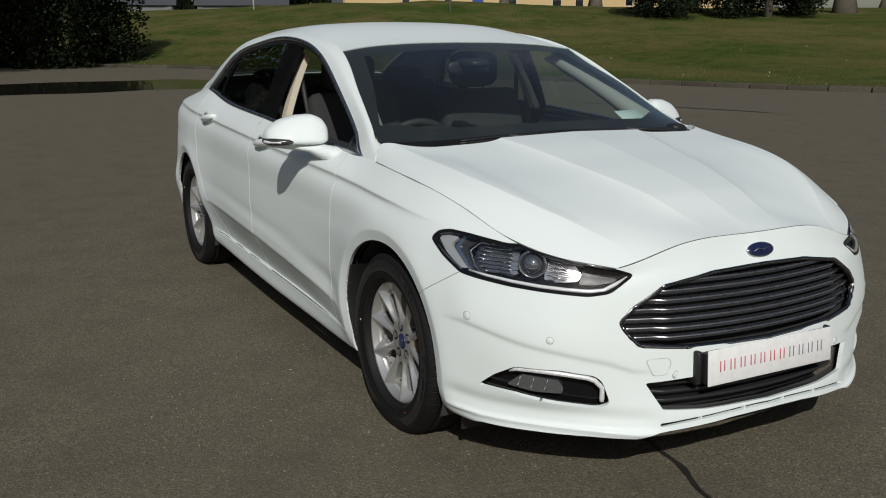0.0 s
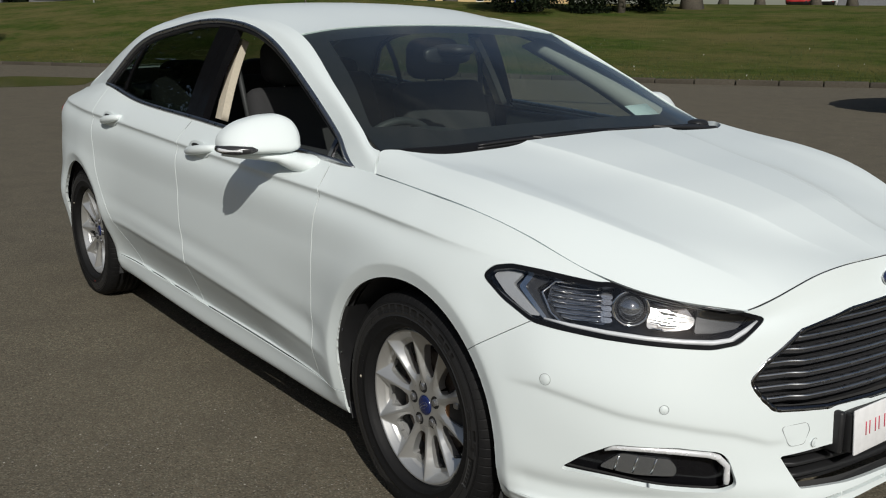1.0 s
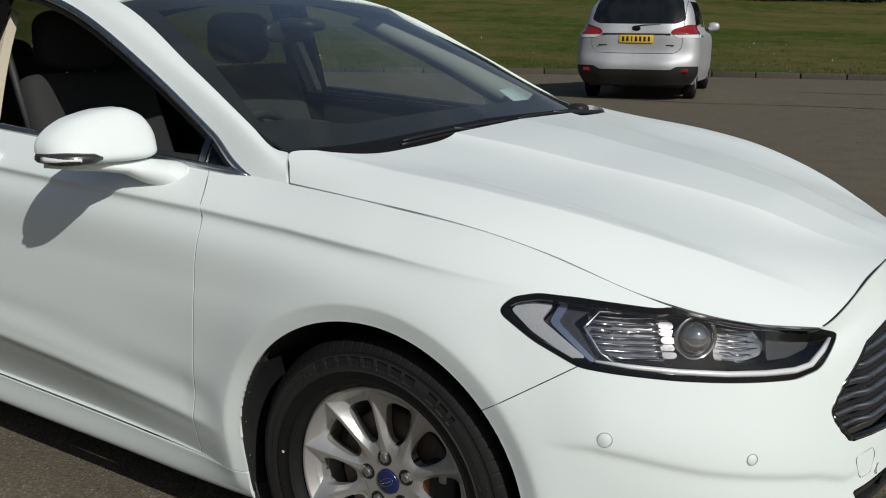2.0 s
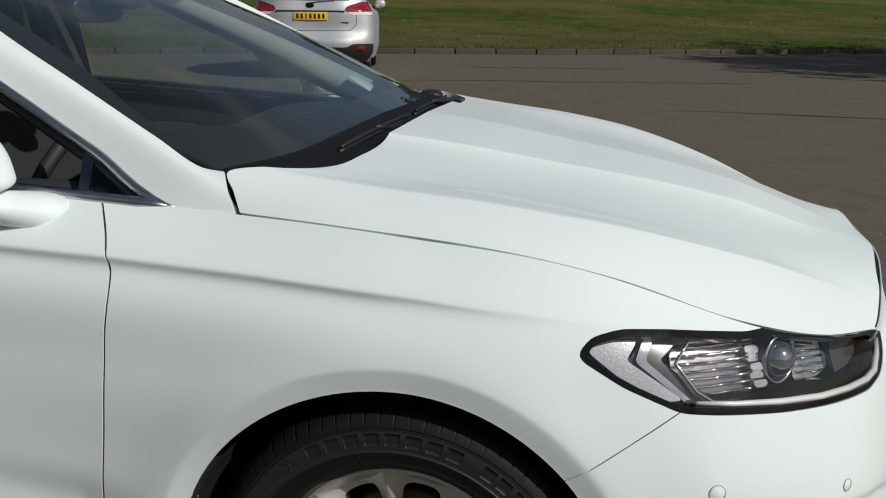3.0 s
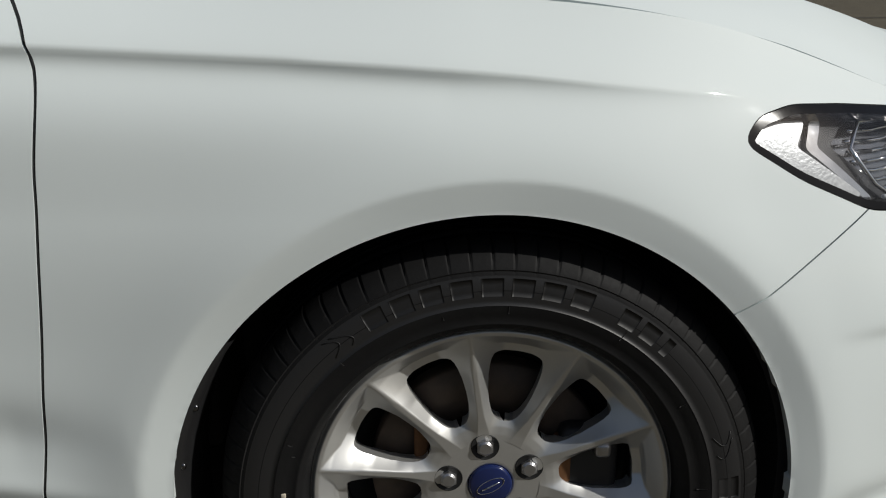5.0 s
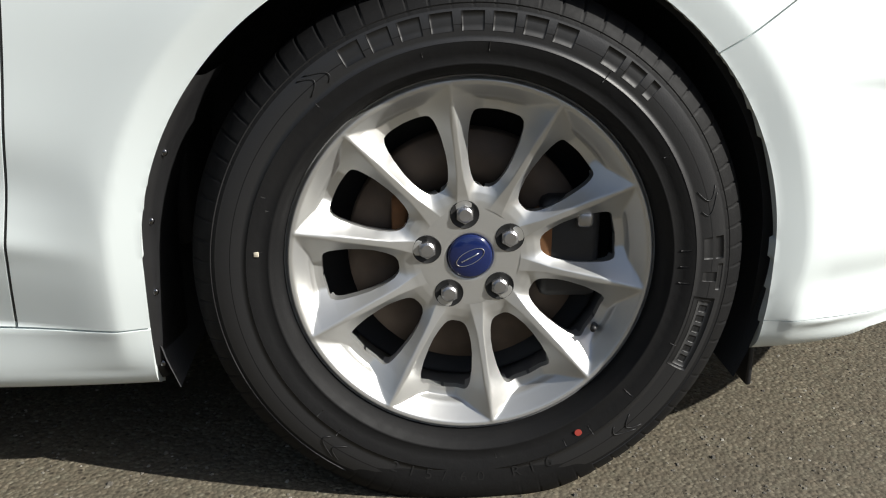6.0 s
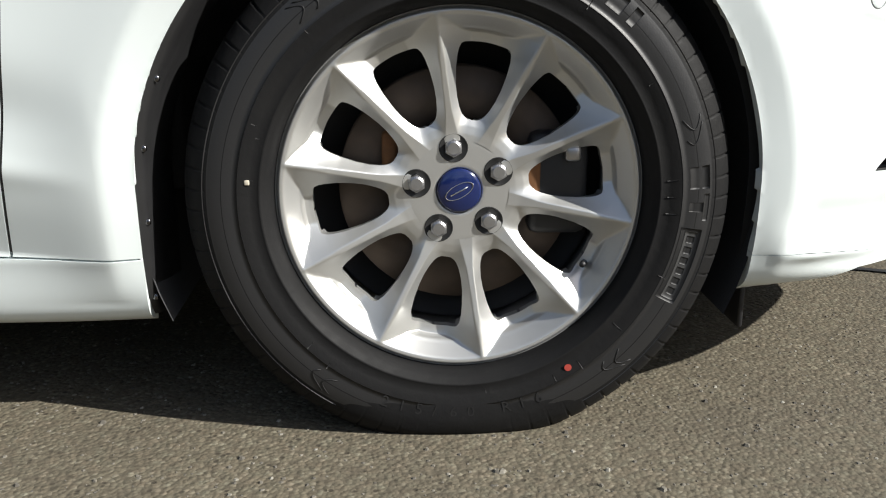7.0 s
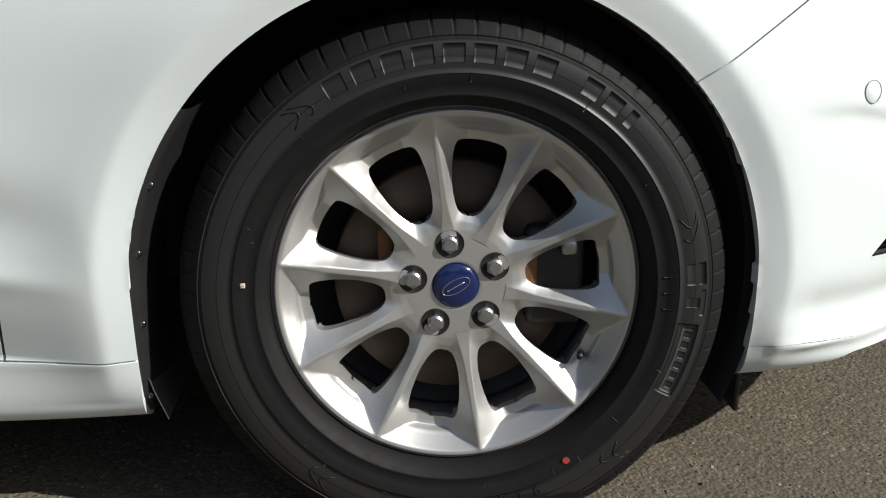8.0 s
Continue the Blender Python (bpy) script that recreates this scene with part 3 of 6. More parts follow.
FINE_U = np.concatenate([np.linspace(0, .54, 460), np.linspace(.54, 1, 130)[1:]])
FINE_V = np.concatenate([np.linspace(0, .70, 135), np.linspace(.70, .93, 62)[1:], np.linspace(.93, 1, 10)[1:]])
MID = np.array([-1.4, 0.0, 0.6])
car = empty("car")
car.location, car.rotation_euler, car.scale = (-.006, 0, -.03), (0, .0075, 0), (1, 1.013, 1)
tagged(car, "white four-door family car parked on tarmac, driver's window open", "car")

lower = facing(grid_mesh(right(swell(loft(LOWER, FINE_U, FINE_V)))), MID)
lower = clip(lower, lambda V: arch(V, ARCH_F))
lower = clip(lower, lambda V: arch(V, ARCH_R))


def cuts(mesh, *fs):
    for f in fs:
        mesh = clip(mesh, f)
    return mesh


def both(name, mesh, material, label="", depth=0.014, parent=None):
    """The same panel on the right and on the left of the car."""
    a = part(name, to_bm(mesh, depth=depth), material, parent or car, label)
    b = part(name, to_bm(mirrored(mesh), depth=depth), material, parent or car, label)
    return a, b


above_sill = lambda V: V[:, 2] - sill_z(V) - GAP
side_cut = lambda c, s: (lambda V: s * (V[:, 0] - c(V[:, 2])) - GAP)
fender = cuts(lower, lambda V: -bumper_line(V) - GAP * 0.5, side_cut(front_cut, 1), above_sill, lambda V: -lamp_f(V) - 0.001)
both("front_wing", fender, WHITE)
door_f = cuts(lower, side_cut(front_cut, -1), side_cut(mid_cut, 1), above_sill)
door_r = cuts(lower, side_cut(mid_cut, -1), side_cut(rear_cut, 1), above_sill)
door_right, door_left = both("front_door", door_f, WHITE)
rear_door_right, rear_door_left = both("rear_door", door_r, WHITE)
quarter = cuts(lower, side_cut(rear_cut, -1), lambda V: np.maximum(V[:, 2] - sill_z(V) - GAP, -2.5 - V[:, 0]))
both("rear_wing", quarter, WHITE)
sill = cuts(lower, lambda V: sill_z(V) - V[:, 2] - GAP * 0.5, lambda V: -V[:, 0] - .3, lambda V: V[:, 0] + 2.52)
both("sill", sill, WHITE)
LIP_Z = lambda V: np.interp(np.abs(V[:, 1]), [0, .40, .46, .57, .69, .80, .85], [.15, .15, .236, .244, .246, .246, .256])
LIP_FOOT = lambda V: V[:, 2] - np.where(V[:, 0] > .42, np.interp(np.abs(V[:, 1]), [0, .15, .395, .455, .57, .70, .80, .83], [.266, .261, .239, .222, .227, .226, .222, .20]), .0)
nose = cuts(lower, lambda V: bumper_line(V) - GAP * 0.5, lambda V: V[:, 0] - .2)
slot_f = lambda V: np.minimum(.0052 - np.abs(V[:, 2] - (.259 + .0255 * (1 - (V[:, 1] / .40) ** 2))), .388 - np.abs(V[:, 1]))
bumper = cuts(nose, lambda V: -lamp_f(V) - 0.001, lambda V: -fog_f(V), lambda V: -grille_f(V), lambda V: -lowgr_f(V), lambda V: -slot_f(V), LIP_FOOT)
bumper_main = cuts(bumper, lambda V: V[:, 2] - LIP_Z(V))
bumper_lip = cuts(bumper, lambda V: LIP_Z(V) - V[:, 2] - .001)


def whole(name, mesh, material, label="", depth=0.014, parent=None):
    """One panel across both halves of the car."""
    V, F = mesh
    W, H = mirrored(mesh)
    n = len(V)
    return part(name, to_bm((np.vstack([V, W]), F + [[i + n for i in f] for f in H]), depth=depth), material, parent or car, label)


front_bumper = whole("front_bumper", bumper_main, WHITE)
both("bumper_lip", bumper_lip, WHITE, parent=front_bumper)


def hood_relief(G):
    """Two pressed ridges a side and a soft valley at the edge."""
    nv, nu = G.shape[:2]
    v = np.linspace(0, 1, nv)[:, None] * np.ones((1, nu))
    u = np.ones((nv, 1)) * np.linspace(0, 1, nu)[None, :]
    w = np.abs(G[..., 1])
    x = G[..., 0]
    inner = np.interp(x, [-.145, 0, .13, .225, .33, .44, .56, .68, .80], [.325, .292, .268, .253, .238, .213, .188, .165, .145])
    outer = np.interp(x, [-.3, -.15, 0, .15, .236, .33, .42, .517, .625, .744], [.720, .714, .703, .688, .677, .654, .624, .580, .517, .440])
    fade = np.clip((.83 - x) / .25, 0, 1)
    out = np.clip(w - inner, 0, 1)
    d = .0145 * np.exp(-np.sqrt(out ** 2 + .0008 ** 2) / .036) * fade
    e = w - outer
    soft = np.sqrt(e ** 2 + .0020 ** 2)
    d += .0115 * fade * np.exp(-soft / np.where(e < 0, .060, .045))
    G = G.copy()
    G[..., 2] += d
    return G


hood_half = facing(grid_mesh(right(hood_relief(loft(HOOD, 80, 270)))), MID)
bonnet = whole("bonnet", hood_half, WHITE, depth=0.022)
pillar = facing(grid_mesh(right(loft(PILLAR, 140, 14))), MID)
both("roof_pillar", pillar, WHITE, depth=0.03)
roof_half = facing(grid_mesh(right(loft(ROOF, 70, 30))), MID)
BACK = lambda V: np.minimum(-2.52 - V[:, 0], .545 - np.abs(V[:, 1]))
whole("roof", cuts(roof_half, lambda V: -BACK(V)), WHITE, depth=0.012)
rear_glass = whole("rear_window", cuts(roof_half, BACK), PRIVACY, depth=0.004)
whole("boot_lid", facing(grid_mesh(right(loft(DECK, 20, 16))), MID), WHITE, depth=0.012)
screen_half = facing(grid_mesh(right(loft(SCREEN, 40, 30))), MID)
windscreen = whole("windscreen", screen_half, GLASS, depth=0.0)

# ---- wheels ----
def rubber_mat():
    n = Nodes("tyre_rubber")
    f, g = n.noise(90, 5), n.noise(7, 4)
    c = n.mix(n.ramp(g, (0.35, 0.0), (0.75, 0.8)), (0.0080, 0.0080, 0.0086), (0.0135, 0.0132, 0.0128))
    c = n.mix(n.ramp(f, (0.66, 0.0), (0.88, 0.4)), c, (0.040, 0.039, 0.036))
    n.bump(f, 0.25, 0.002)
    return n.set(Base_Color=c, Roughness=n.ramp(f, (0.3, 0.60), (0.8, 0.72)), Specular_IOR_Level=0.2)


def silver_alloy():
    """Fine metallic lacquer, even, with a faint film of brake dust."""
    n = Nodes("silver_lacquer")
    f, g = n.noise(9, 3), n.noise(1500, 2)
    c = n.mix(n.ramp(f, (0.40, 0.0), (0.75, 0.35)), (0.61, 0.61, 0.595), (0.53, 0.525, 0.505))
    n.bump(g, 0.04, 0.0005)
    return n.set(Base_Color=c, Metallic=0.72, Roughness=0.37, Coat_Weight=0.25, Coat_Roughness=0.08)


RUBBER = rubber_mat()
RAISED = plain("raised_rubber", (0.0105, 0.0105, 0.011), 0.55, scale=200, spread=0.2)
LETTER = plain("grey_rubber", (0.045, 0.045, 0.045), 0.6)
PALE = plain("pale_rubber_panel", (0.0195, 0.0195, 0.0203), 0.46, scale=500, spread=0.2, bump=0.06)
ALLOY = silver_alloy()
# darker copy of the wheel silver, with the shade inside the rim in its colour
BARREL_SHADE = plain("rim_barrel_shaded", (0.34, 0.34, 0.34), 0.5, 0.6, scale=60, spread=0.12)
# near black: discs of this put a recess's shade round each wheel nut
WELL_SHADE = plain("nut_recess_shade", (0.012, 0.012, 0.012), 0.6, 0.0, spread=0.2)
IRON = plain("rusty_brake_disc", (0.085, 0.062, 0.046), 0.6, 0.4, scale=60, spread=0.3)
RUST = plain("rusted_caliper", (0.15, 0.065, 0.022), 0.8, scale=70, spread=0.4, bump=0.3)
STEEL = plain("bare_steel", (0.45, 0.45, 0.46), 0.35, 0.9, scale=80, spread=0.1)
NAVY = plain("blue_enamel", (0.010, 0.020, 0.095), 0.15, spread=0.08, coat=0.6)
REDDOT = plain("red_paint_dot", (0.40, 0.05, 0.035), 0.7)
SIDE = [(.2225, -.060), (.2242, -.074), (.2275, -.0845), (.2315, -.0905), (.236, -.0940), (.2365, -.0948), (.2390, -.0952), (.2396, -.0948), (.250, -.0984), (.262, -.1013), (.281, -.1028), (.300, -.0995), (.312, -.0925), (.3185, -.0865), (.3245, -.0790), (.3285, -.070), (.3305, -.055)]


def tyre_mesh(flat):
    """Ribbed tyre; the tread is cut by slots at the shoulder and flattened where it stands."""
    half = SIDE + [(.331, -.046), (.324, -.0455), (.324, -.038), (.331, -.0375), (.3315, -.014), (.324, -.0135), (.324, -.006), (.3315, -.0055)]
    prof = half + [(r, -h) for r, h in reversed(half)]
    n = 1264
    V, F = spun(prof, n)
    k = len(prof)
    V = V.reshape(n, k, 3)
    for j, (r, h) in enumerate(prof):
        if .050 < abs(h) < .0995 and r > .305:
            dip = .0032 if r > .315 else .0012
            for i in range(0, n, 16):
                V[i, j, 0] *= 1 - dip / r
                V[i, j, 2] *= 1 - dip / r
                V[i, j, 1] *= 1 - dip * .5 / abs(h)
    V = V.reshape(-1, 3)
    low = V[:, 2] < -flat
    sag = np.clip((-flat - V[:, 2]) / .03, 0, 1)
    V[low, 2] = -flat
    near = np.clip((-V[:, 2] - flat + .05) / .05, 0, 1) * (np.abs(V[:, 0]) < .16)
    V[:, 1] *= 1 + .03 * near
    return V, F


def tyre_side(r):
    return float(np.interp(r, [p[0] for p in SIDE], [p[1] for p in SIDE]))


def sector_bm(r0, r1, a0, a1, lift, n=10, bm=None, m=3):
    """A raised patch on the tyre wall between two radii and two angles (degrees from the top, clockwise)."""
    bm = bm or bmesh.new()
    rows = []
    for j in range(m + 1):
        r = r0 + (r1 - r0) * j / m
        rows.append([bm.verts.new((r * math.sin(radians(a0 + (a1 - a0) * i / n)), tyre_side(r) - lift, r * math.cos(radians(a0 + (a1 - a0) * i / n)))) for i in range(n + 1)])
    for j in range(m):
        for i in range(n):
            bm.faces.new((rows[j][i], rows[j][i + 1], rows[j + 1][i + 1], rows[j + 1][i]))
    edge = rows[0] + [r[-1] for r in rows[1:-1]] + rows[-1][::-1] + [r[0] for r in rows[1:-1]][::-1]
    low = [bm.verts.new((v.co.x, v.co.y + lift + .001, v.co.z)) for v in edge]
    for i in range(len(edge)):
        j = (i + 1) % len(edge)
        bm.faces.new((edge[i], edge[j], low[j], low[i]))
    return bm


def wheel_face(r, u):
    """How far out the wheel's face stands at a radius, at a distance u across a spoke."""
    flange = np.interp(r, [.150, .180, .186, .1915, .1950, .1985, .207, .2125, .2175, .2215], [-.026, -.0375, -.0385, -.0400, -.0495, -.0530, -.0635, -.0705, -.0712, -.0660])
    ridge = np.interp(r, [.03, .06, .085, .11, .15, .19, .2135, .222], [-.040, -.0450, -.0492, -.0535, -.0602, -.0672, -.0716, -.0655])
    half = np.interp(r, [.05, .09, .12, .15, .175, .20, .222], [.026, .0190, .0155, .0200, .0300, .044, .060])
    fall = np.interp(r, [.05, .09, .13, .17, .20, .222], [.003, .0095, .0165, .0220, .0260, .022])
    q = np.abs(u)
    crest = np.interp(r, [.06, .10, .16, .20], [.0085, .0040, .0034, .0008])
    k = np.clip((q - crest) / (half - crest), 0, 3)
    spoke = ridge + fall * (.95 * k + .25 * k * (1 - k) + .10 * k * k)
    hub = np.interp(r, [.027, .040, .058, .070, .080, .090, .105], [-.0462, -.0462, -.0462, -.0458, -.0440, -.0400, -.030])

    def blend(a, b, w):
        h = np.clip(.5 + .5 * (b - a) / w, 0, 1)
        return b * (1 - h) + a * h - w * h * (1 - h)
    return blend(blend(flange, spoke, .0016), hub, .004)


def window_edge(r):
    """Half the width of a spoke where the openings beside it begin."""
    return np.interp(r, [.0, .0860, .0875, .0905, .095, .102, .115, .130, .150, .165, .173, .1785, .1806, .1812, .30],
                     [.2, .0400, .0220, .0178, .0154, .0137, .0126, .0132, .0160, .0196, .0226, .0265, .0335, .10, .2])


def spoke_mesh():
    """A tenth of the wheel's face: a spoke with its ridge, and its share of hub and flange."""
    rs = np.concatenate([np.linspace(.062, .10, 26), np.linspace(.10, .17, 28)[1:], np.linspace(.17, .1945, 26)[1:], np.linspace(.1945, .2215, 20)[1:]])
    ts = np.linspace(-math.pi / 10, math.pi / 10, 65)
    R, T = np.meshgrid(rs, ts)
    u = R * np.sin(T)
    G = np.stack([u, wheel_face(R, u), R * np.cos(T)], axis=2)
    V, F = grid_mesh(G)
    rad = lambda P: np.hypot(P[:, 0], P[:, 2])
    return clip((V, [f[::-1] for f in F]), lambda P: window_edge(rad(P)) - np.abs(P[:, 0]))


def spoke_bm():
    bm = to_bm(spoke_mesh())
    rim_r = lambda v: math.hypot(v.co.x, v.co.z)
    inner = [e for e in bm.edges if e.is_boundary and all(.064 < rim_r(v) < .2205 and abs(abs(math.atan2(v.co.x, v.co.z)) - math.pi / 10) > 1e-4 for v in e.verts)]
    geom = bmesh.ops.extrude_edge_only(bm, edges=inner)["geom"]
    for v in geom:
        if isinstance(v, bmesh.types.BMVert):
            r = rim_r(v)
            deep = .012 if r > .178 else .024
            k = 1 - .0035 / max(abs(v.co.x), .0035) if r < .176 else 1
            v.co.x *= max(k, .6)
            v.co.y += deep
    for e in inner:
        e.smooth = False
    bmesh.ops.recalc_face_normals(bm, faces=bm.faces)
    return bm


def nut_bm(x, z):
    """A hexagon nut with a chamfered flat top, its corners rounded off."""
    bm = bmesh.new()
    at = lambda y: Matrix.Translation((x, y, z)) @ Matrix.Rotation(radians(90), 4, "X")
    bmesh.ops.create_cone(bm, cap_ends=True, segments=6, radius1=.0116, radius2=.0113, depth=.014, matrix=at(-.0440))
    bmesh.ops.create_cone(bm, cap_ends=True, segments=18, radius1=.0098, radius2=.0072, depth=.0022, matrix=at(-.0520))
    return bm


def letters(text, size):
    """The outlines of a word as a flat bmesh, standing in x and z."""
    cu = bpy.data.curves.new("word", "FONT")
    cu.body, cu.size, cu.resolution_u = text, size, 2
    ob = bpy.data.objects.new("word", cu)
    me = bpy.data.meshes.new_from_object(ob)
    bm = bmesh.new()
    bm.from_mesh(me)
    bpy.data.objects.remove(ob)
    bpy.data.meshes.remove(me)
    bpy.data.curves.remove(cu)
    return bm


FIRST_ANGLE = radians(-8)


def build_wheel():
    w = empty("wheel")
    w.parent = car
    tyre = part("tyre", to_bm(facing(tyre_mesh(.306), np.zeros(3))), RUBBER, w, "black tyre with raised sidewall marks")
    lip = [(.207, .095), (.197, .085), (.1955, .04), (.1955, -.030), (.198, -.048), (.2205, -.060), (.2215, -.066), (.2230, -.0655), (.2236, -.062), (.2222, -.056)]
    rim = part("rim", to_bm(spun(lip, 120)), BARREL_SHADE, w, "silver painted ten-spoke alloy rim")
    hub = [(.0275, -.036), (.0282, -.0455), (.0300, -.0464)] + [(r, float(wheel_face(np.array([r]), np.array([.02]))[0])) for r in np.linspace(.034, .0622, 10)]
    part("hub", to_bm(spun(hub, 90)), ALLOY, rim)
    spoke = part("spoke", spoke_bm(), ALLOY, rim)
    for i in range(10):
        if i:
            spoke = spoke.copy()
            scene.collection.objects.link(spoke)
        spoke.rotation_euler = (0, FIRST_ANGLE + i * math.pi / 5, 0)
    for i in range(5):
        a = FIRST_ANGLE + i * 2 * math.pi / 5
        x, z = .0535 * math.sin(a), .0535 * math.cos(a)
        well = to_bm(spun([(.0180, -.0450), (.0178, -.0470), (.0172, -.0474), (.0166, -.0470), (.0160, -.0466), (.0002, -.0466)], 28))
        bmesh.ops.translate(well, verts=well.verts, vec=(x, 0, z))
        part("nut_well", well, WELL_SHADE, rim)
        part("wheel_nut", nut_bm(x, z), STEEL, rim, smooth=False)
    cap = part("centre_cap", to_bm(facing(spun([(.0276, -.040), (.0272, -.0485), (.024, -.0500), (.010, -.0515), (.0002, -.0518)], 40), np.zeros(3))), NAVY, w, "blue enamel centre cap")
    ring = bmesh.new()
    tube_bm([(.0185 * math.cos(a) * .88 + .0082 * math.sin(a) * .48, -.0512, .0185 * math.cos(a) * .48 * 1.0 - .0082 * math.sin(a) * .88) for a in np.linspace(0, 2 * math.pi, 33)], .0006, 6, ring)
    part("oval_line", ring, CHROME, cap)
    bar = bmesh.new()
    tube_bm([(-.0105, -.0518, -.0058), (-.003, -.0522, -.0016), (.004, -.0522, .0022), (.0105, -.0518, .0058)], .0011, 6, bar)
    part("script_bar", bar, CHROME, cap)
    disc = part("brake_disc", to_bm(spun([(.070, .02), (.072, -.012), (.148, -.012), (.150, -.006), (.150, .016)], 60)), IRON, w, "brown rusty brake disc")
    part("disc_bell", to_bm(spun([(.0002, -.028), (.068, -.028), (.073, -.012)], 40)), BLACK, disc)
    part("backplate", to_bm(spun([(.0002, .030), (.188, .030), (.190, .025)], 48)), BLACK, w)
    cal = box_bm((.075, .05, .13), (.125, -.012, .005), .012)
    caliper = part("brake_caliper", cal, BLACK, w)
    part("pad_carrier", box_bm((.022, .03, .085), (.092, -.024, .012), .006), RUST, caliper)
    part("bleed_bolt", box_bm((.02, .03, .02), (.140, -.034, .045), .005), STEEL, caliper)
    part("pad_carrier", box_bm((.020, .024, .05), (-.085, -.016, .045), .006), RUST, w)
    va = radians(121)
    part("valve", tube_bm([(.187 * math.sin(va), -.040, .187 * math.cos(va)), (.180 * math.sin(va), -.060, .180 * math.cos(va))], [.0045, .004], 10), BLACK, w)
    part("sidewall_band", sector_bm(.2625, .3035, 180, 540, .0003, 240, m=6), PALE, tyre, "satin outer band of the tyre wall")
    for a0, wide in [(-31.5 + 6.9 * i, 5.0) for i in range(8)] + [(29, 4.5), (35, 4.5), (41.5, 2.2)]:
        part("sidewall_bar", sector_bm(.274, .295, a0, a0 + wide, .0006), RAISED, tyre)
    for a0, a1, r0, r1 in ((82, 87.6, .271, .295), (88.8, 95.4, .2885, .295), (90.9, 93.3, .271, .2885)):
        part("sidewall_bar", sector_bm(r0, r1, a0, a1, .0004), RAISED, tyre)
    part("sidewall_panel", sector_bm(.266, .2915, 97.5, 117, .0006, 24), RAISED, tyre)
    part("sidewall_panel", sector_bm(.2715, .2870, 98.3, 116.2, .0009, 24), LETTER, tyre, "paler panel on the tyre wall")
    for i in range(6):
        part("sidewall_bar", sector_bm(.2745, .2840, 99.4 + i * 2.75, 101.3 + i * 2.75, .0011, 4), RAISED, tyre)
    rnd = random.Random(4)
    for i in range(18):
        a = rnd.uniform(0, 360)
        r = rnd.choice((.245, .252, .258))
        part("mould_line", sector_bm(r, r + rnd.uniform(.004, .016), a, a + .22, .0005, 2), PALE, tyre)
    for a0 in (70, 134, 214, 318):
        for q in range(2):
            a = a0 + q * 3.5
            part("sidewall_scroll", tube_bm([((.272 + .022 * t) * math.sin(radians(a + 3 * math.sin(t * 3.2 + q * .6))), tyre_side(.272 + .022 * t) - .0005, (.272 + .022 * t) * math.cos(radians(a + 3 * math.sin(t * 3.2 + q * .6)))) for t in np.linspace(0, 1, 9)], .0007, 5), RAISED, tyre)
    size = "215/60 R16"
    for i, ch in enumerate(size):
        if ch == " ":
            continue
        bm = letters(ch, .020)
        a = radians(200 - i * 4.6)
        for v in bm.verts:
            x, z = v.co.x - .006, v.co.y
            r = .263 + (0.014 - z)
            v.co = (r * math.sin(a) - x * math.cos(a), tyre_side(r) - .0012, r * math.cos(a) + x * math.sin(a))
        part("size_mark", bm, RAISED, tyre, smooth=False)
    ra = radians(148)
    dot = bmesh.new()
    bmesh.ops.create_circle(dot, cap_ends=True, segments=16, radius=.0046, matrix=Matrix.Translation((.2525 * math.sin(ra), tyre_side(.2525) - .0012, .2525 * math.cos(ra))) @ Matrix.Rotation(radians(90), 4, "X"))
    part("red_dot", dot, REDDOT, tyre, "red balance dot")
    part("white_mark", box_bm((.006, .003, .006), (-.2505, tyre_side(.2505) - .0005, .022), .001), CREAM, tyre)
    return w


WHEEL_Y = .777
_front = build_wheel()
_front.location = (.017, -WHEEL_Y, .333)
_w = copy_thing(_front, pose(-2.85, -WHEEL_Y, .330, 0, 23, 0))
_w = copy_thing(_front, pose(.017, WHEEL_Y, .333, 0, 0, 180))
_w = copy_thing(_front, pose(-2.85, WHEEL_Y, .330, 0, 40, 180))

# ---- fittings of the white car ----
_dense = right(swell(loft(LOWER, 300, 100))).reshape(-1, 3)
_front_pts = _dense[_dense[:, 0] > 0.2]
_side_pts = _dense[(_dense[:, 0] > -3.5) & (np.abs(_dense[:, 1]) > 0.6)]


def _near(pts, key, q, k=4):
    d = ((key - np.asarray(q)) ** 2).sum(1)
    i = np.argpartition(d, k)[:k]
    w = 1 / (d[i] + 1e-7)
    return (pts[i] * w[:, None]).sum(0) / w.sum()


def nose(y, z, back=0.0):
    """The place on the nose at a height and a distance out, sunk by back."""
    p = _near(_front_pts[_front_pts[:, 2] < .82], _front_pts[_front_pts[:, 2] < .82][:, 1:], (-abs(y), z))
    return Vector((p[0] - back, y, z))


def corner(a, z, back=0.0, s=-1):
    """The place on the front corner from its running distance and height."""
    p = _near(_front_pts, np.c_[_front_pts[:, 0] + _front_pts[:, 1], _front_pts[:, 2]], (a, z))
    n = Vector((.75, -.66, .1)).normalized()
    q = Vector((p[0], p[1], z)) - n * back
    return Vector((q.x, q.y * -s, q.z))


def flank(x, z, out=0.0, s=-1):
    """The place on the side at a distance ahead and a height."""
    p = _near(_side_pts, _side_pts[:, [0, 2]], (x, z))
    return Vector((x, s * (abs(p[1]) + out), z))


def sunk(mesh, way):
    V, F = mesh
    return V + np.asarray(way), F


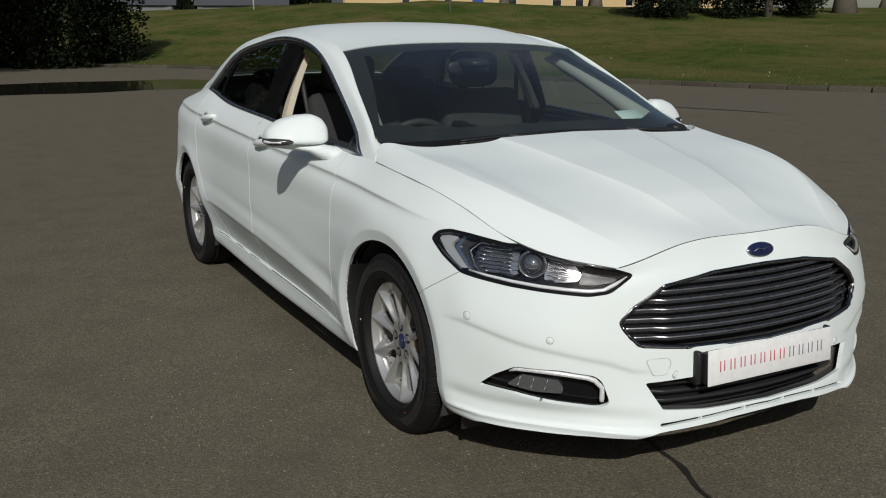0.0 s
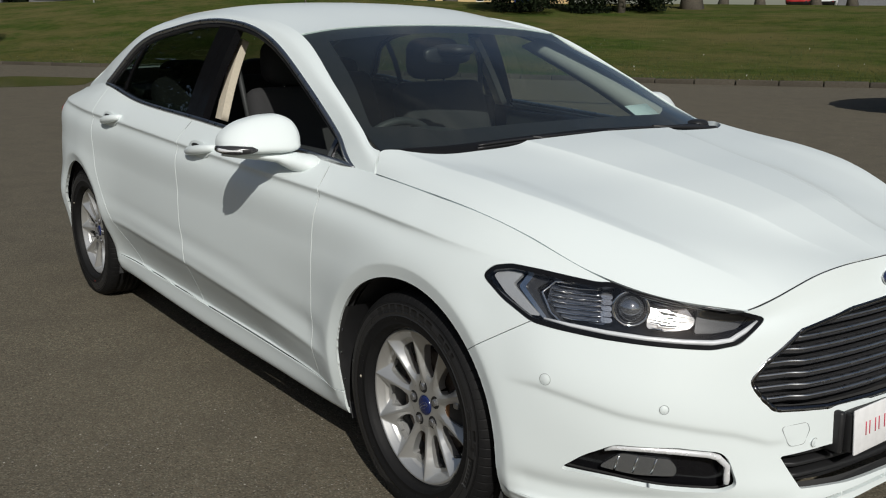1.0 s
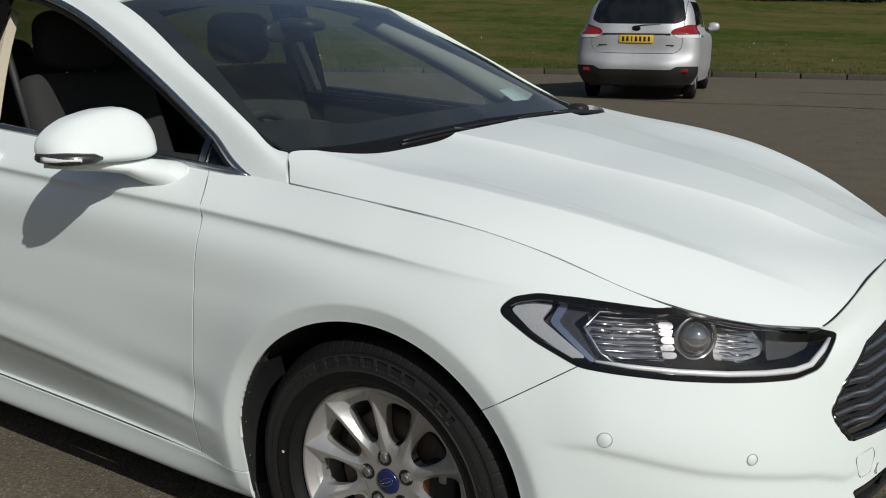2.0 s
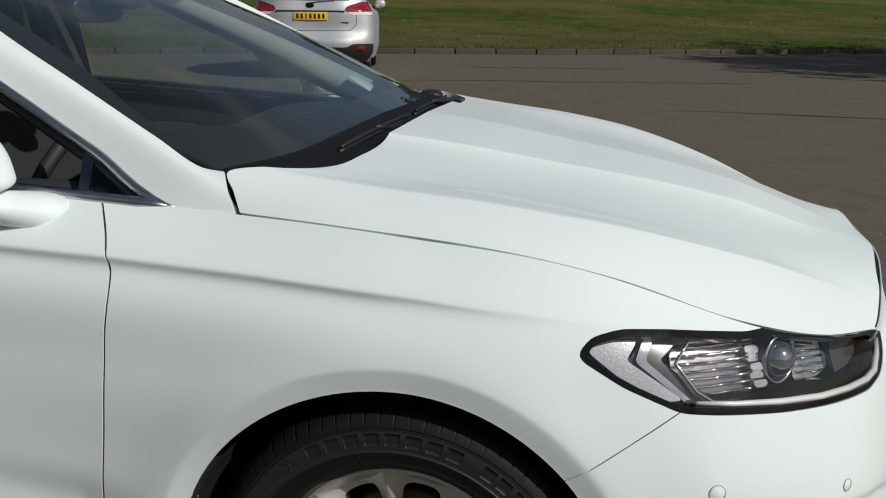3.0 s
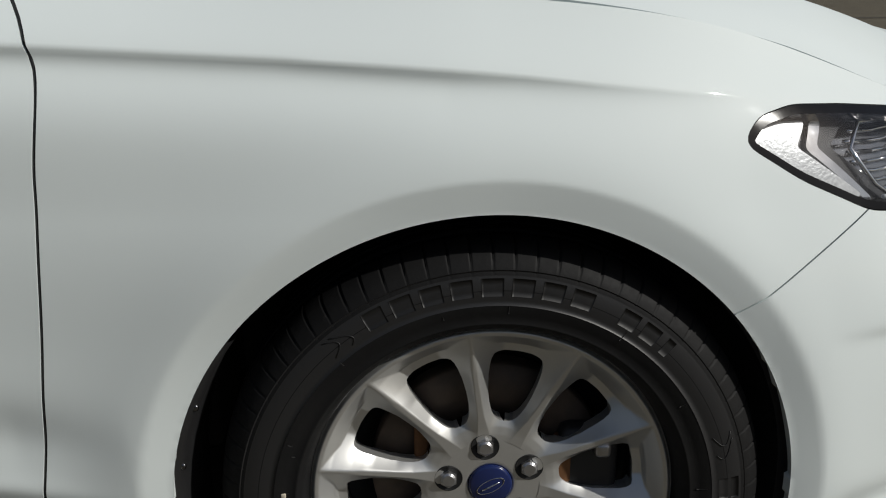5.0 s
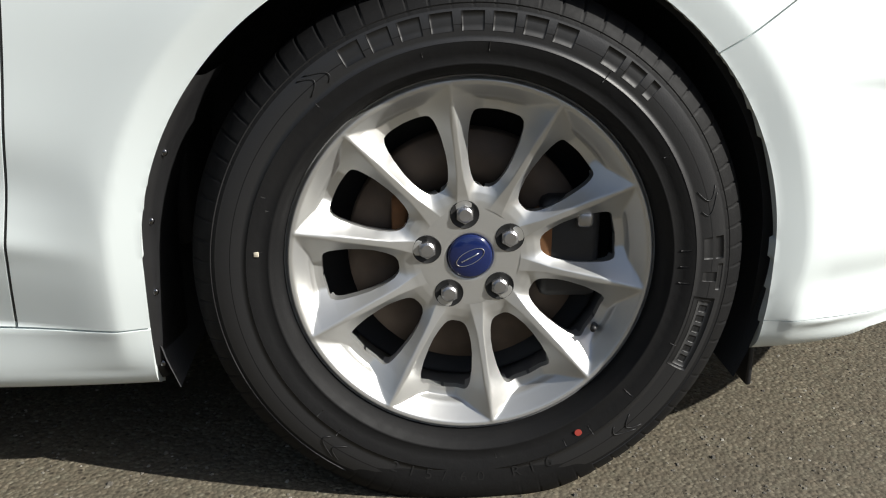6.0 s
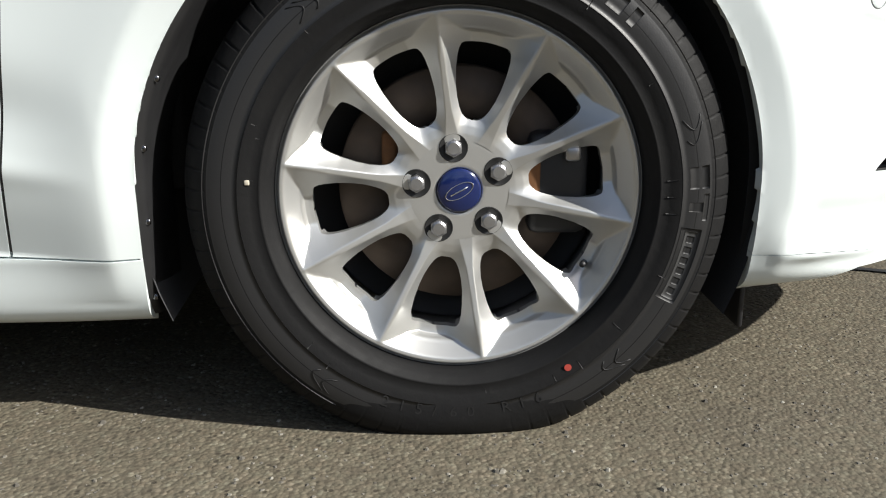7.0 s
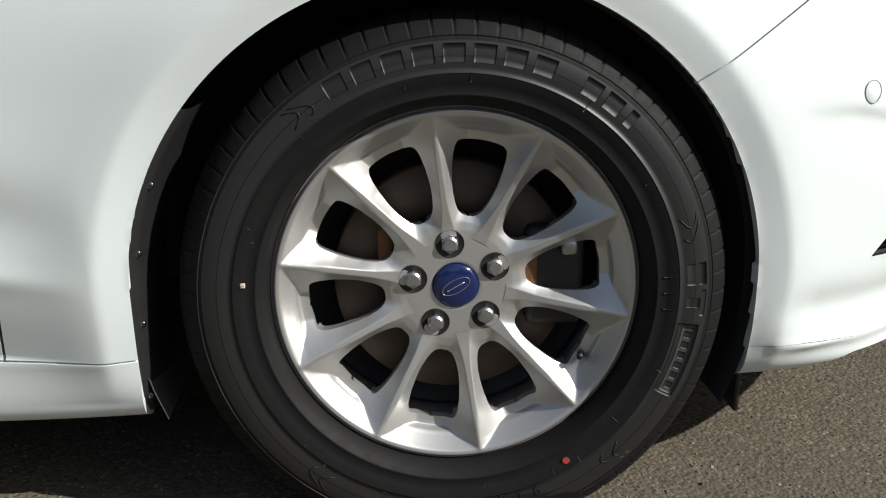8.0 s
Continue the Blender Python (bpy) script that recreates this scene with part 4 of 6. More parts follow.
# inner shell, floor and arch liners
INNER = plain("bare_inner_panel", (0.03, 0.03, 0.03), 0.8)
shell = cuts(facing(grid_mesh(right(loft(LOWER, 300, 70))), MID), lambda V: arch(V, ARCH_F, .004), lambda V: arch(V, ARCH_R, .004), lambda V: V[:, 2] - .2)
_v, _f = shell
_n = np.zeros_like(_v)
for _q in _f:
    _nn = np.cross(_v[_q[1]] - _v[_q[0]], _v[_q[2]] - _v[_q[0]])
    for _i in _q:
        _n[_i] += _nn
_n /= np.linalg.norm(_n, axis=1, keepdims=True) + 1e-12
shell = (_v - _n * .034, _f)
shell = cuts(shell, lambda V: np.maximum(np.maximum(-lamp_f(V), 0) - .004, .3 - V[:, 0]), lambda V: np.maximum(.3 - V[:, 0], np.minimum(-grille_f(V) - .0, -lowgr_f(V) - .0)), lambda V: np.maximum(.3 - V[:, 0], -fog_f(V)))
both("inner_panel", shell, INNER, depth=0.0)
part("floor_pan", box_bm((4.1, 1.2, .03), (-1.5, 0, .20), .01), INNER, car)
part("bulkhead", box_bm((.03, 1.36, .55), (-.36, 0, .58), .01), INNER, car)
part("front_crossmember", box_bm((.05, .86, .40), (.66, 0, .44), .02), INNER, car)
part("radiator", box_bm((.04, .96, .30), (.74, 0, .40), .01), INNER, car)
LINERMAT = plain("arch_felt", (0.045, 0.046, 0.048), 0.95, scale=260, spread=0.3, bump=0.5)


def arch_liner(cx, cz, r):
    prof = [(r + .012, -.845), (r + .014, -.70), (r + .01, -.50), (r - .02, -.47), (.02, -.47)]
    V, F = [], []
    n = 40
    for i in range(n + 1):
        a = radians(-25 + 230 * i / n)
        for rr, y in prof:
            V.append((cx + rr * math.cos(a), y, max(cz + rr * math.sin(a), .17)))
    k = len(prof)
    for i in range(n):
        for j in range(k - 1):
            F.append([i * k + j, (i + 1) * k + j, (i + 1) * k + j + 1, i * k + j + 1])
    return np.array(V), F


for _a in (ARCH_F, ARCH_R):
    both("arch_liner", arch_liner(*_a), LINERMAT, depth=0.0)
# splash guard behind the front wheel, with its screws, and the deflector ahead of it
for _s in (-1, 1):
    _bm = bmesh.new()
    _rows = []
    for _z in np.linspace(.175, .56, 14):
        _x = .008 - (math.sqrt(max(.369 ** 2 - max(_z - .336, 0) ** 2, .01)) if _z > .336 else .369 + .03 * (.336 - _z))
        _w = abs(flank(_x, _z).y) - .006
        _rows.append([_bm.verts.new((_x + d, _s * (_w - e), _z)) for d, e in ((-.002, .001), (.005, .003), (.009, .010), (.011, .05), (.014, .12))])
    for _p, _q in zip(_rows, _rows[1:]):
        for _i in range(4):
            _bm.faces.new((_p[_i], _p[_i + 1], _q[_i + 1], _q[_i]) if _s < 0 else (_p[_i], _q[_i], _q[_i + 1], _p[_i + 1]))
    guard = part("splash_guard", _bm, BLACK, car)
    for _z in (.205, .305, .395, .475):
        _x = .008 - (math.sqrt(.369 ** 2 - max(_z - .336, 0) ** 2) if _z > .336 else .369 + .03 * (.336 - _z))
        _w = abs(flank(_x, _z).y)
        _b = bmesh.new()
        bmesh.ops.create_uvsphere(_b, u_segments=10, v_segments=6, radius=.0045, matrix=Matrix.Translation((_x + .007, _s * (_w - .012), _z)) @ Matrix.Diagonal((1, .6, 1, 1)))
        part("screw", _b, DARKCHROME, guard)
    part("deflector", box_bm((.008, .15, .070), (.398, _s * .715, .170), .003), BLACK, car)


# grille, lower grille, slot
def back_patch(f, depth, grow=0.012):
    m = cuts(nose_patch, lambda V: f(V) + grow)
    return sunk(m, (-depth, 0, 0))


nose_patch = cuts(lower, lambda V: V[:, 0] - .45)
grille = part("grille", to_bm(cuts(sunk(cuts(nose_patch, lambda V: grille_f(V) + .012), (-.055, 0, 0)), lambda V: V[:, 0] - .3)), BLACK, car, "black grille with thin bright bars")
_m = mirrored(sunk(cuts(nose_patch, lambda V: grille_f(V) + .012), (-.055, 0, 0)))
part("grille_back", to_bm(_m), BLACK, grille)


@functools.lru_cache(None)
def _bow(z):
    """A smooth run of the nose across the car at one height."""
    ys = np.linspace(-.49, .49, 61)
    k = np.polyfit(ys ** 2, [nose(y, z).x for y in ys], 4)
    return lambda y: float(np.polyval(k, y * y))


def slat_bm(z, width, h, depth, back, chrome):
    """A bar across the nose, bent at both ends; with or without its bright front edge."""
    bm = bmesh.new()
    rows = []
    for y in np.concatenate([np.linspace(-width, -.33, 12), np.linspace(-.33, .33, 30)[1:-1], np.linspace(.33, width, 12)]) if width > .34 else np.linspace(-width, width, 41):
        p = Vector((_bow(z)(y) - back - .012 * float(np.clip((abs(y) - .355) / .03, 0, 1)), y, z))
        if chrome:
            sec = [(-.006, h / 2 + .0014), (.0020, h / 2 + .0010), (.0050, h / 2 - .0010), (.0050, h / 2 - .0034), (.0015, h / 2 - .0052)]
        else:
            sec = [(-depth, h * .35), (-.002, h / 2), (.001, h * .3), (.001, -h * .3), (-.003, -h / 2), (-depth, -h * .35)]
        rows.append([bm.verts.new((p.x + d, y, z + e)) for d, e in sec])
    for a, b in zip(rows, rows[1:]):
        for i in range(len(a) - 1):
            bm.faces.new((a[i], b[i], b[i + 1], a[i + 1]))
    bm.faces.new(rows[0])
    bm.faces.new(rows[-1][::-1])
    bmesh.ops.recalc_face_normals(bm, faces=bm.faces)
    return bm


def half_width(poly, z):
    xs = []
    for (a, b), (c, d) in zip(poly, poly[1:] + poly[:1]):
        if (b - z) * (d - z) < 0:
            xs.append(abs(a + (c - a) * (z - b) / (d - b)))
    return max(xs) if xs else 0.0


for _z in (.5215, .549, .5765, .604, .6315, .659, .6855):
    _hw = half_width(GRILLE, _z) - .004
    _bar = part("grille_bar", slat_bm(_z, _hw, .015, .03, .014, False), SLAT, grille)
    part("bright_edge", slat_bm(_z, _hw, .015, .03, .0135, True), SATIN, _bar, "bright metal edge")


def ring_on_nose(poly, r, back=0.0, steps=6):
    pts = []
    for (a, b), (c, d) in zip(poly, poly[1:] + poly[:1]):
        for i in range(steps):
            pts.append(nose(a + (c - a) * i / steps, b + (d - b) * i / steps, back))
    return pts + [pts[0]]


part("grille_surround", tube_bm(ring_on_nose(GRILLE, .006, .006, 2), .0080, 8), DARKCHROME, grille)
part("surround_edge", tube_bm(ring_on_nose(GRILLE, .006, .0005, 2), .0026, 6), SATIN, grille)
lowgrille = part("lower_grille", to_bm(sunk(cuts(nose_patch, lambda V: lowgr_f(V) + .014), (-.075, 0, 0))), BLACK, car, "black lower air intake")
part("lower_grille_back", to_bm(mirrored(sunk(cuts(nose_patch, lambda V: lowgr_f(V) + .014), (-.075, 0, 0)))), BLACK, lowgrille)
for _z in (.322, .348, .374):
    part("intake_bar", slat_bm(_z, half_width(LOWGR, _z) - .004, .012, .03, .035, False), BLACK, lowgrille)
_slot = cuts(nose_patch, lambda V: slot_f(V) + .01)
part("lip_slot", to_bm(sunk(_slot, (-.03, 0, 0))), BLACK, front_bumper)
part("lip_slot", to_bm(sunk(mirrored(_slot), (-.03, 0, 0))), BLACK, front_bumper)
for _y in (-.26, -.10, .06, .21):
    _p = nose(_y, .259 + .0255 * (1 - (_y / .40) ** 2), .008)
    part("slot_web", box_bm((.014, .005, .013), tuple(_p), .001), WHITE, front_bumper)

# number plate: pale plate with bars for its lettering
PLATEWHITE = plain("white_plate", (0.80, 0.80, 0.80), 0.35, coat=0.4)
PINK = plain("pink_print", (0.55, 0.06, 0.10), 0.5)
GREY = plain("grey_print", (0.16, 0.17, 0.21), 0.5)
plate = part("number_plate", box_bm((.006, .520, .111), (0, 0, 0), .0025), PLATEWHITE, car, "white show plate with pink and grey bars")
plate.matrix_local = pose(.950, 0, .433, 0, -4, 0)
for _i in range(11):
    _y = -.205 + .041 * _i
    _mat = PINK if _i < 7 else GREY
    for _dy in (-.008, .008):
        part("plate_bar", box_bm((.0016, .0036, .034), (.0036, _y + _dy, .002), .0005, 1), _mat, plate)
part("plate_holder", box_bm((.03, .515, .100), (.930, 0, .428), .006), BLACK, car)
for _s in (-1, 1):
    part("plate_wedge", box_bm((.05, .02, .105), (.905, _s * .272, .430), .006), BLACK, car)


# badge on the nose
def oval_bm(ry, rz, d, n=40):
    bm = bmesh.new()
    rows = []
    for k, (q, h) in enumerate(((1.0, 0.0), (.97, d), (.6, d * 1.25), (.0, d * 1.35))):
        rows.append([bm.verts.new((h, ry * q * math.cos(2 * math.pi * i / n), rz * q * math.sin(2 * math.pi * i / n))) for i in range(n)])
    for a, b in zip(rows, rows[1:]):
        for i in range(n):
            bm.faces.new((a[i], a[(i + 1) % n], b[(i + 1) % n], b[i]))
    bmesh.ops.remove_doubles(bm, verts=bm.verts, dist=1e-6)
    bmesh.ops.recalc_face_normals(bm, faces=bm.faces)
    return bm


BADGEBLUE = plain("dark_blue_enamel", (0.010, 0.016, 0.055), 0.2, coat=0.5)
badge = part("badge", oval_bm(.0525, .0215, .003), BADGEBLUE, car, "dark blue oval badge with bright rim")
_p = nose(0, .757)
badge.matrix_local = pose(_p.x + .0005, 0, .757, 0, -27, 0)
part("badge_rim", tube_bm([(.0015, .0528 * math.cos(a), .0218 * math.sin(a)) for a in np.linspace(0, 2 * math.pi, 49)], .0022, 6), CHROME, badge)
part("badge_line", tube_bm([(.0055, -.030, -.004), (.0060, -.010, .003), (.0060, .008, -.002), (.0055, .030, .004)], .0022, 6), CHROME, badge)

SEAM = plain("seam_shade", (0.33, 0.35, 0.35), 0.7)
# parking sensors, washer lid, tow-eye lid
for _s in (-1, 1):
    for _a, _z, _r in ((-.331, .566, .0125), (.048, .525, .0095)):
        _q = corner(_a, _z, -.0008, _s)
        _d = (corner(_a + .02, _z, 0, _s) - corner(_a - .02, _z, 0, _s)).cross(corner(_a, _z + .02, 0, _s) - corner(_a, _z - .02, 0, _s)).normalized()
        _d = _d if _d.y * _s > 0 else -_d
        part("parking_sensor", tube_bm([_q - _d * .012, _q - _d * .0002, _q + _d * .0001], [_r, _r, _r * .97], 20), WHITE, front_bumper)
        part("sensor_ring", tube_bm([_q + _d * .0002 + (_d.orthogonal().normalized() * math.cos(a) + _d.cross(_d.orthogonal().normalized()) * math.sin(a)) * (_r + .0010) for a in np.linspace(0, 2 * math.pi, 25)], .0007, 5), SEAM, front_bumper)
    _q = nose(_s * .338, .414, -.0008)
    part("parking_sensor", tube_bm([_q - Vector((.01, 0, 0)), _q, _q + Vector((.0002, 0, 0))], [.010, .010, .0096], 20), WHITE, front_bumper)
    part("sensor_ring", tube_bm([_q + Vector((.0006, .0112 * math.cos(a), .0112 * math.sin(a))) for a in np.linspace(0, 2 * math.pi, 25)], .0007, 5), SEAM, front_bumper)
_lid = rounded([(-.43, .465), (-.36, .468), (-.352, .45), (-.365, .415), (-.405, .413)], .012)
part("tow_eye_lid", tube_bm([nose(y, z, -.0002) for y, z in _lid] + [nose(*_lid[0], -.0002)], .0008, 5), SEAM, front_bumper)


# headlamps
def offset_patch(mesh, back, s=-1):
    n = np.array((.75, -.66, .1)) / np.linalg.norm((.75, -.66, .1))
    return sunk(mesh, -n * back)


lamp_patch = cuts(cuts(lower, lambda V: V[:, 0] - .2), lambda V: lamp_f(V) - .0005)
lamp_border = cuts(lamp_patch, lambda V: .0095 - lamp_f(V))
lamp_clear = cuts(lamp_patch, lambda V: lamp_f(V) - .0095)
REFLECT = plain("lamp_reflector", (0.84, 0.85, 0.86), 0.26, 0.3, spread=0.05)
MARKER = plain("side_marker_plastic", (0.46, 0.47, 0.48), 0.35, 0.25, scale=260, spread=0.18, bump=0.25)
SMOKE = plain("smoked_bezel", (0.05, 0.05, 0.052), 0.25, 0.3, spread=0.15)


def poly_plate(points, back, s, thick, name, mat, parent, label=""):
    """A plate on the front corner from an outline of running distance and height."""
    m = cuts(cuts(lower, lambda V: V[:, 0] - .2), lambda V: in_poly(rounded(points, .008))(np.c_[along(V), V[:, 2]]))
    m = offset_patch(m, back)
    if s > 0:
        m = mirrored(m)
    return part(name, to_bm(m, depth=thick), mat, parent, label)


def headlamp(s):
    flip = (lambda m: m) if s < 0 else mirrored
    out = np.array((.75, s * .66, .1)) / np.linalg.norm((.75, .66, .1))
    lamp = part("headlamp", to_bm(flip(offset_patch(cuts(cuts(lower, lambda V: V[:, 0] - .2), lambda V: lamp_f(V) + .001), .085)), way=out * .080), GLOSS, car, "clear headlamp with bright reflectors in a black bezel")
    part("lamp_seal", to_bm(flip(offset_patch(lamp_border, .001)), depth=.02), GLOSS, lamp)
    lens = part("lens", to_bm(flip(lamp_clear)), LENS, lamp)
    lens.visible_shadow = False
    # side marker: a bent blade of bright plastic
    poly_plate([(-.515, .772), (-.488, .788), (-.41, .787), (-.445, .760), (-.345, .700), (-.385, .699), (-.47, .738)], .022, s, .012, "marker_blade", MARKER, lamp)
    poly_plate([(-.44, .752), (-.385, .785), (-.31, .781), (-.365, .755), (-.26, .690), (-.33, .692)], .034, s, .02, "bezel_fin", SMOKE, lamp)
    poly_plate([(-.395, .786), (-.372, .786), (-.403, .758), (-.318, .693), (-.335, .693), (-.425, .757)], .026, s, .008, "bright_trim", CHROME, lamp)
    # ribbed reflector
    poly_plate([(-.335, .700), (-.31, .774), (-.15, .772), (-.115, .745), (-.13, .690)], .056, s, .01, "reflector_bowl", BOWL, lamp)
    part("bowl_edge", tube_bm([corner(x, z, .022, s) for x, z in ((-.15, .776), (-.30, .778), (-.348, .752), (-.318, .710), (-.285, .693), (-.16, .686))], .0030, 8), CHROME, lamp)
    for i in range(7):
        z = .7005 + i * .0112
        a0, a1 = -.322 + abs(i - 3.2) * .010, -.150
        pts = [corner(a0 + (a1 - a0) * t, z - .004 * math.sin(t * 3), .040 + .010 * math.sin(math.pi * t), s) for t in np.linspace(0, 1, 9)]
        part("reflector_rib", tube_bm(pts, .0027, 8), CHROME, lamp)
    # bright faceted blocks built for the band of reflection between the bowl and the projector
    for i in range(6):
        z = .700 + i * .0125
        poly_plate([(-.150, z), (-.150, z + .0112), (-.112, z + .0105), (-.112, z - .0007)], .036 + .004 * (i % 2), s, .012, "cut_glass_block", FACET, lamp)
    # projector
    c, back = corner(-.050, .733, .046, s), corner(-.050, .733, .09, s)
    d = (c - back).normalized()
    o = d.orthogonal().normalized()
    q = d.cross(o)
    ring_at = lambda r, lift: [c + d * lift + (o * math.cos(a) + q * math.sin(a)) * r for a in np.linspace(0, 2 * math.pi, 41)]
    part("projector_ring", tube_bm(ring_at(.0405, .004), .0042, 8), CHROME, lamp)
    part("projector_collar", tube_bm(ring_at(.0350, -.002), .0030, 8), SMOKE, lamp)
    part("projector_cup", tube_bm([c - d * .03, c - d * .004], [.030, .038], 32), BOWL, lamp)
    bm = bmesh.new()
    bmesh.ops.create_uvsphere(bm, u_segments=28, v_segments=14, radius=.031)
    part("projector_lens", bm, LENSBALL, lamp).location = c - d * .004
    # inner cavity: a bright faceted bowl with chrome bars added as its streaks of reflection, then a smooth grey wing
    poly_plate([(.000, .690), (.006, .758), (.06, .752), (.125, .735), (.160, .706), (.14, .690), (.09, .685)], .056, s, .01, "inner_reflector", FACET, lamp)
    for i in range(6):
        z0 = .695 + i * .0105
        part("reflector_step", tube_bm([corner(.012 + (.125 - .05 * abs(i - 2.5) / 2.5) * t, z0 - .010 * t, .046 - .008 * math.sin(t * 3), s) for t in np.linspace(0, 1, 6)], [.0008, .0020, .0026, .0024, .0016, .0006], 6), CHROME, lamp)
    poly_plate([(.150, .682), (.165, .742), (.24, .735), (.33, .716), (.29, .690), (.22, .682)], .046, s, .012, "inner_wing", WING, lamp)
    part("bright_trim", tube_bm([corner(x, z, .020, s) for x, z in ((-.02, .768), (.10, .755), (.20, .742), (.26, .733))], .0030, 6), CHROME, lamp)
    # light guide along the foot and up the inner end
    pts = [corner(a, z, .006, s) for a, z in ((-.335, .699), (-.25, .692), (-.14, .684), (0, .678), (.10, .673), (.195, .670), (.255, .674), (.300, .692), (.338, .708))]
    part("light_guide", tube_bm(pts, [.003, .0045, .0055, .006, .006, .0065, .0065, .006, .005], 8), GUIDE, lamp)
    return lamp


GUIDE = plain("clear_light_guide", (0.84, 0.85, 0.86), 0.22, 0.15, spread=0.04, coat=1.0)
_n = Nodes("faceted_reflector")
_v = _n.put("TexVoronoi", Scale=95.0)
_n.join(_n.coords(), _v.inputs["Vector"])
_n.bump(_v.outputs["Color"], 0.9, 0.012)
FACET = _n.set(Base_Color=_n.ramp(_n.noise(60, 3), (0.3, (0.62, 0.60, 0.58)), (0.7, (0.86, 0.86, 0.86))), Metallic=0.9, Roughness=0.16)
BOWL = plain("shaded_bowl", (0.30, 0.30, 0.31), 0.18, 0.85, spread=0.06)
WING = plain("grey_inner_wing", (0.045, 0.045, 0.047), 0.42, 0.0, spread=0.1)
LENSBALL = plain("lens_ball", (0.35, 0.37, 0.40), 0.03, 0.85, spread=0.05, coat=1.0)
for _s in (-1, 1):
    headlamp(_s)


# fog lamps
def fog_lamp(s):
    flip = (lambda m: m) if s < 0 else mirrored
    out = np.array((.75, s * .66, .1)) / np.linalg.norm((.75, .66, .1))
    base = cuts(cuts(lower, lambda V: V[:, 0] - .35), lambda V: fog_f(V) + .001)
    fog = part("fog_lamp_pod", to_bm(flip(offset_patch(base, .040)), way=out * .038), GLOSS, car, "black fog lamp pod with a bright light strip")
    pts = [corner(a, z, .010, s) for a, z in ((-.120, .411), (-.085, .421), (0, .424), (.10, .421), (.20, .410), (.238, .402), (.262, .380), (.280, .345), (.283, .335))]
    part("light_strip", tube_bm(pts, [.003, .0065, .0075, .008, .008, .008, .008, .008, .006], 10), REFLECT, fog)
    lampm = cuts(base, lambda V: in_poly(rounded([(-.140, .362), (-.07, .404), (.09, .396), (.112, .374), (.108, .353), (-.02, .352)], .015))(np.c_[along(V), V[:, 2]]))
    body = part("fog_lens", to_bm(flip(offset_patch(lampm, .022)), depth=.02), LENSBALL, fog, "clear fog lamp lens")
    for i in range(3):
        p0, p1 = corner(-.10 + i * .06, .358, .020, s), corner(-.075 + i * .06, .398, .020, s)
        part("lens_rib", tube_bm([p0, p1], .0022, 6), CHROME, body)


for _s in (-1, 1):
    fog_lamp(_s)


# door mirrors
def ball_bm(c, rx, ry, rz, power=0.75, nu=40, nv=24, shape=None):
    bm = bmesh.new()
    rows = []
    sp = lambda v: math.copysign(abs(v) ** power, v)
    for j in range(nv + 1):
        t = -math.pi / 2 + math.pi * j / nv
        row = []
        for i in range(nu):
            a = 2 * math.pi * i / nu
            u, v, w = sp(math.cos(t)) * sp(math.cos(a)), sp(math.cos(t)) * sp(math.sin(a)), sp(math.sin(t))
            p = Vector((u * rx, v * ry, w * rz))
            if shape:
                p = Vector(shape(u, v, w, p))
            row.append(bm.verts.new(Vector(c) + p))
        rows.append(row)
    for a, b in zip(rows, rows[1:]):
        for i in range(nu):
            bm.faces.new((a[i], a[(i + 1) % nu], b[(i + 1) % nu], b[i]))
    bmesh.ops.remove_doubles(bm, verts=bm.verts, dist=1e-5)
    bmesh.ops.recalc_face_normals(bm, faces=bm.faces)
    return bm


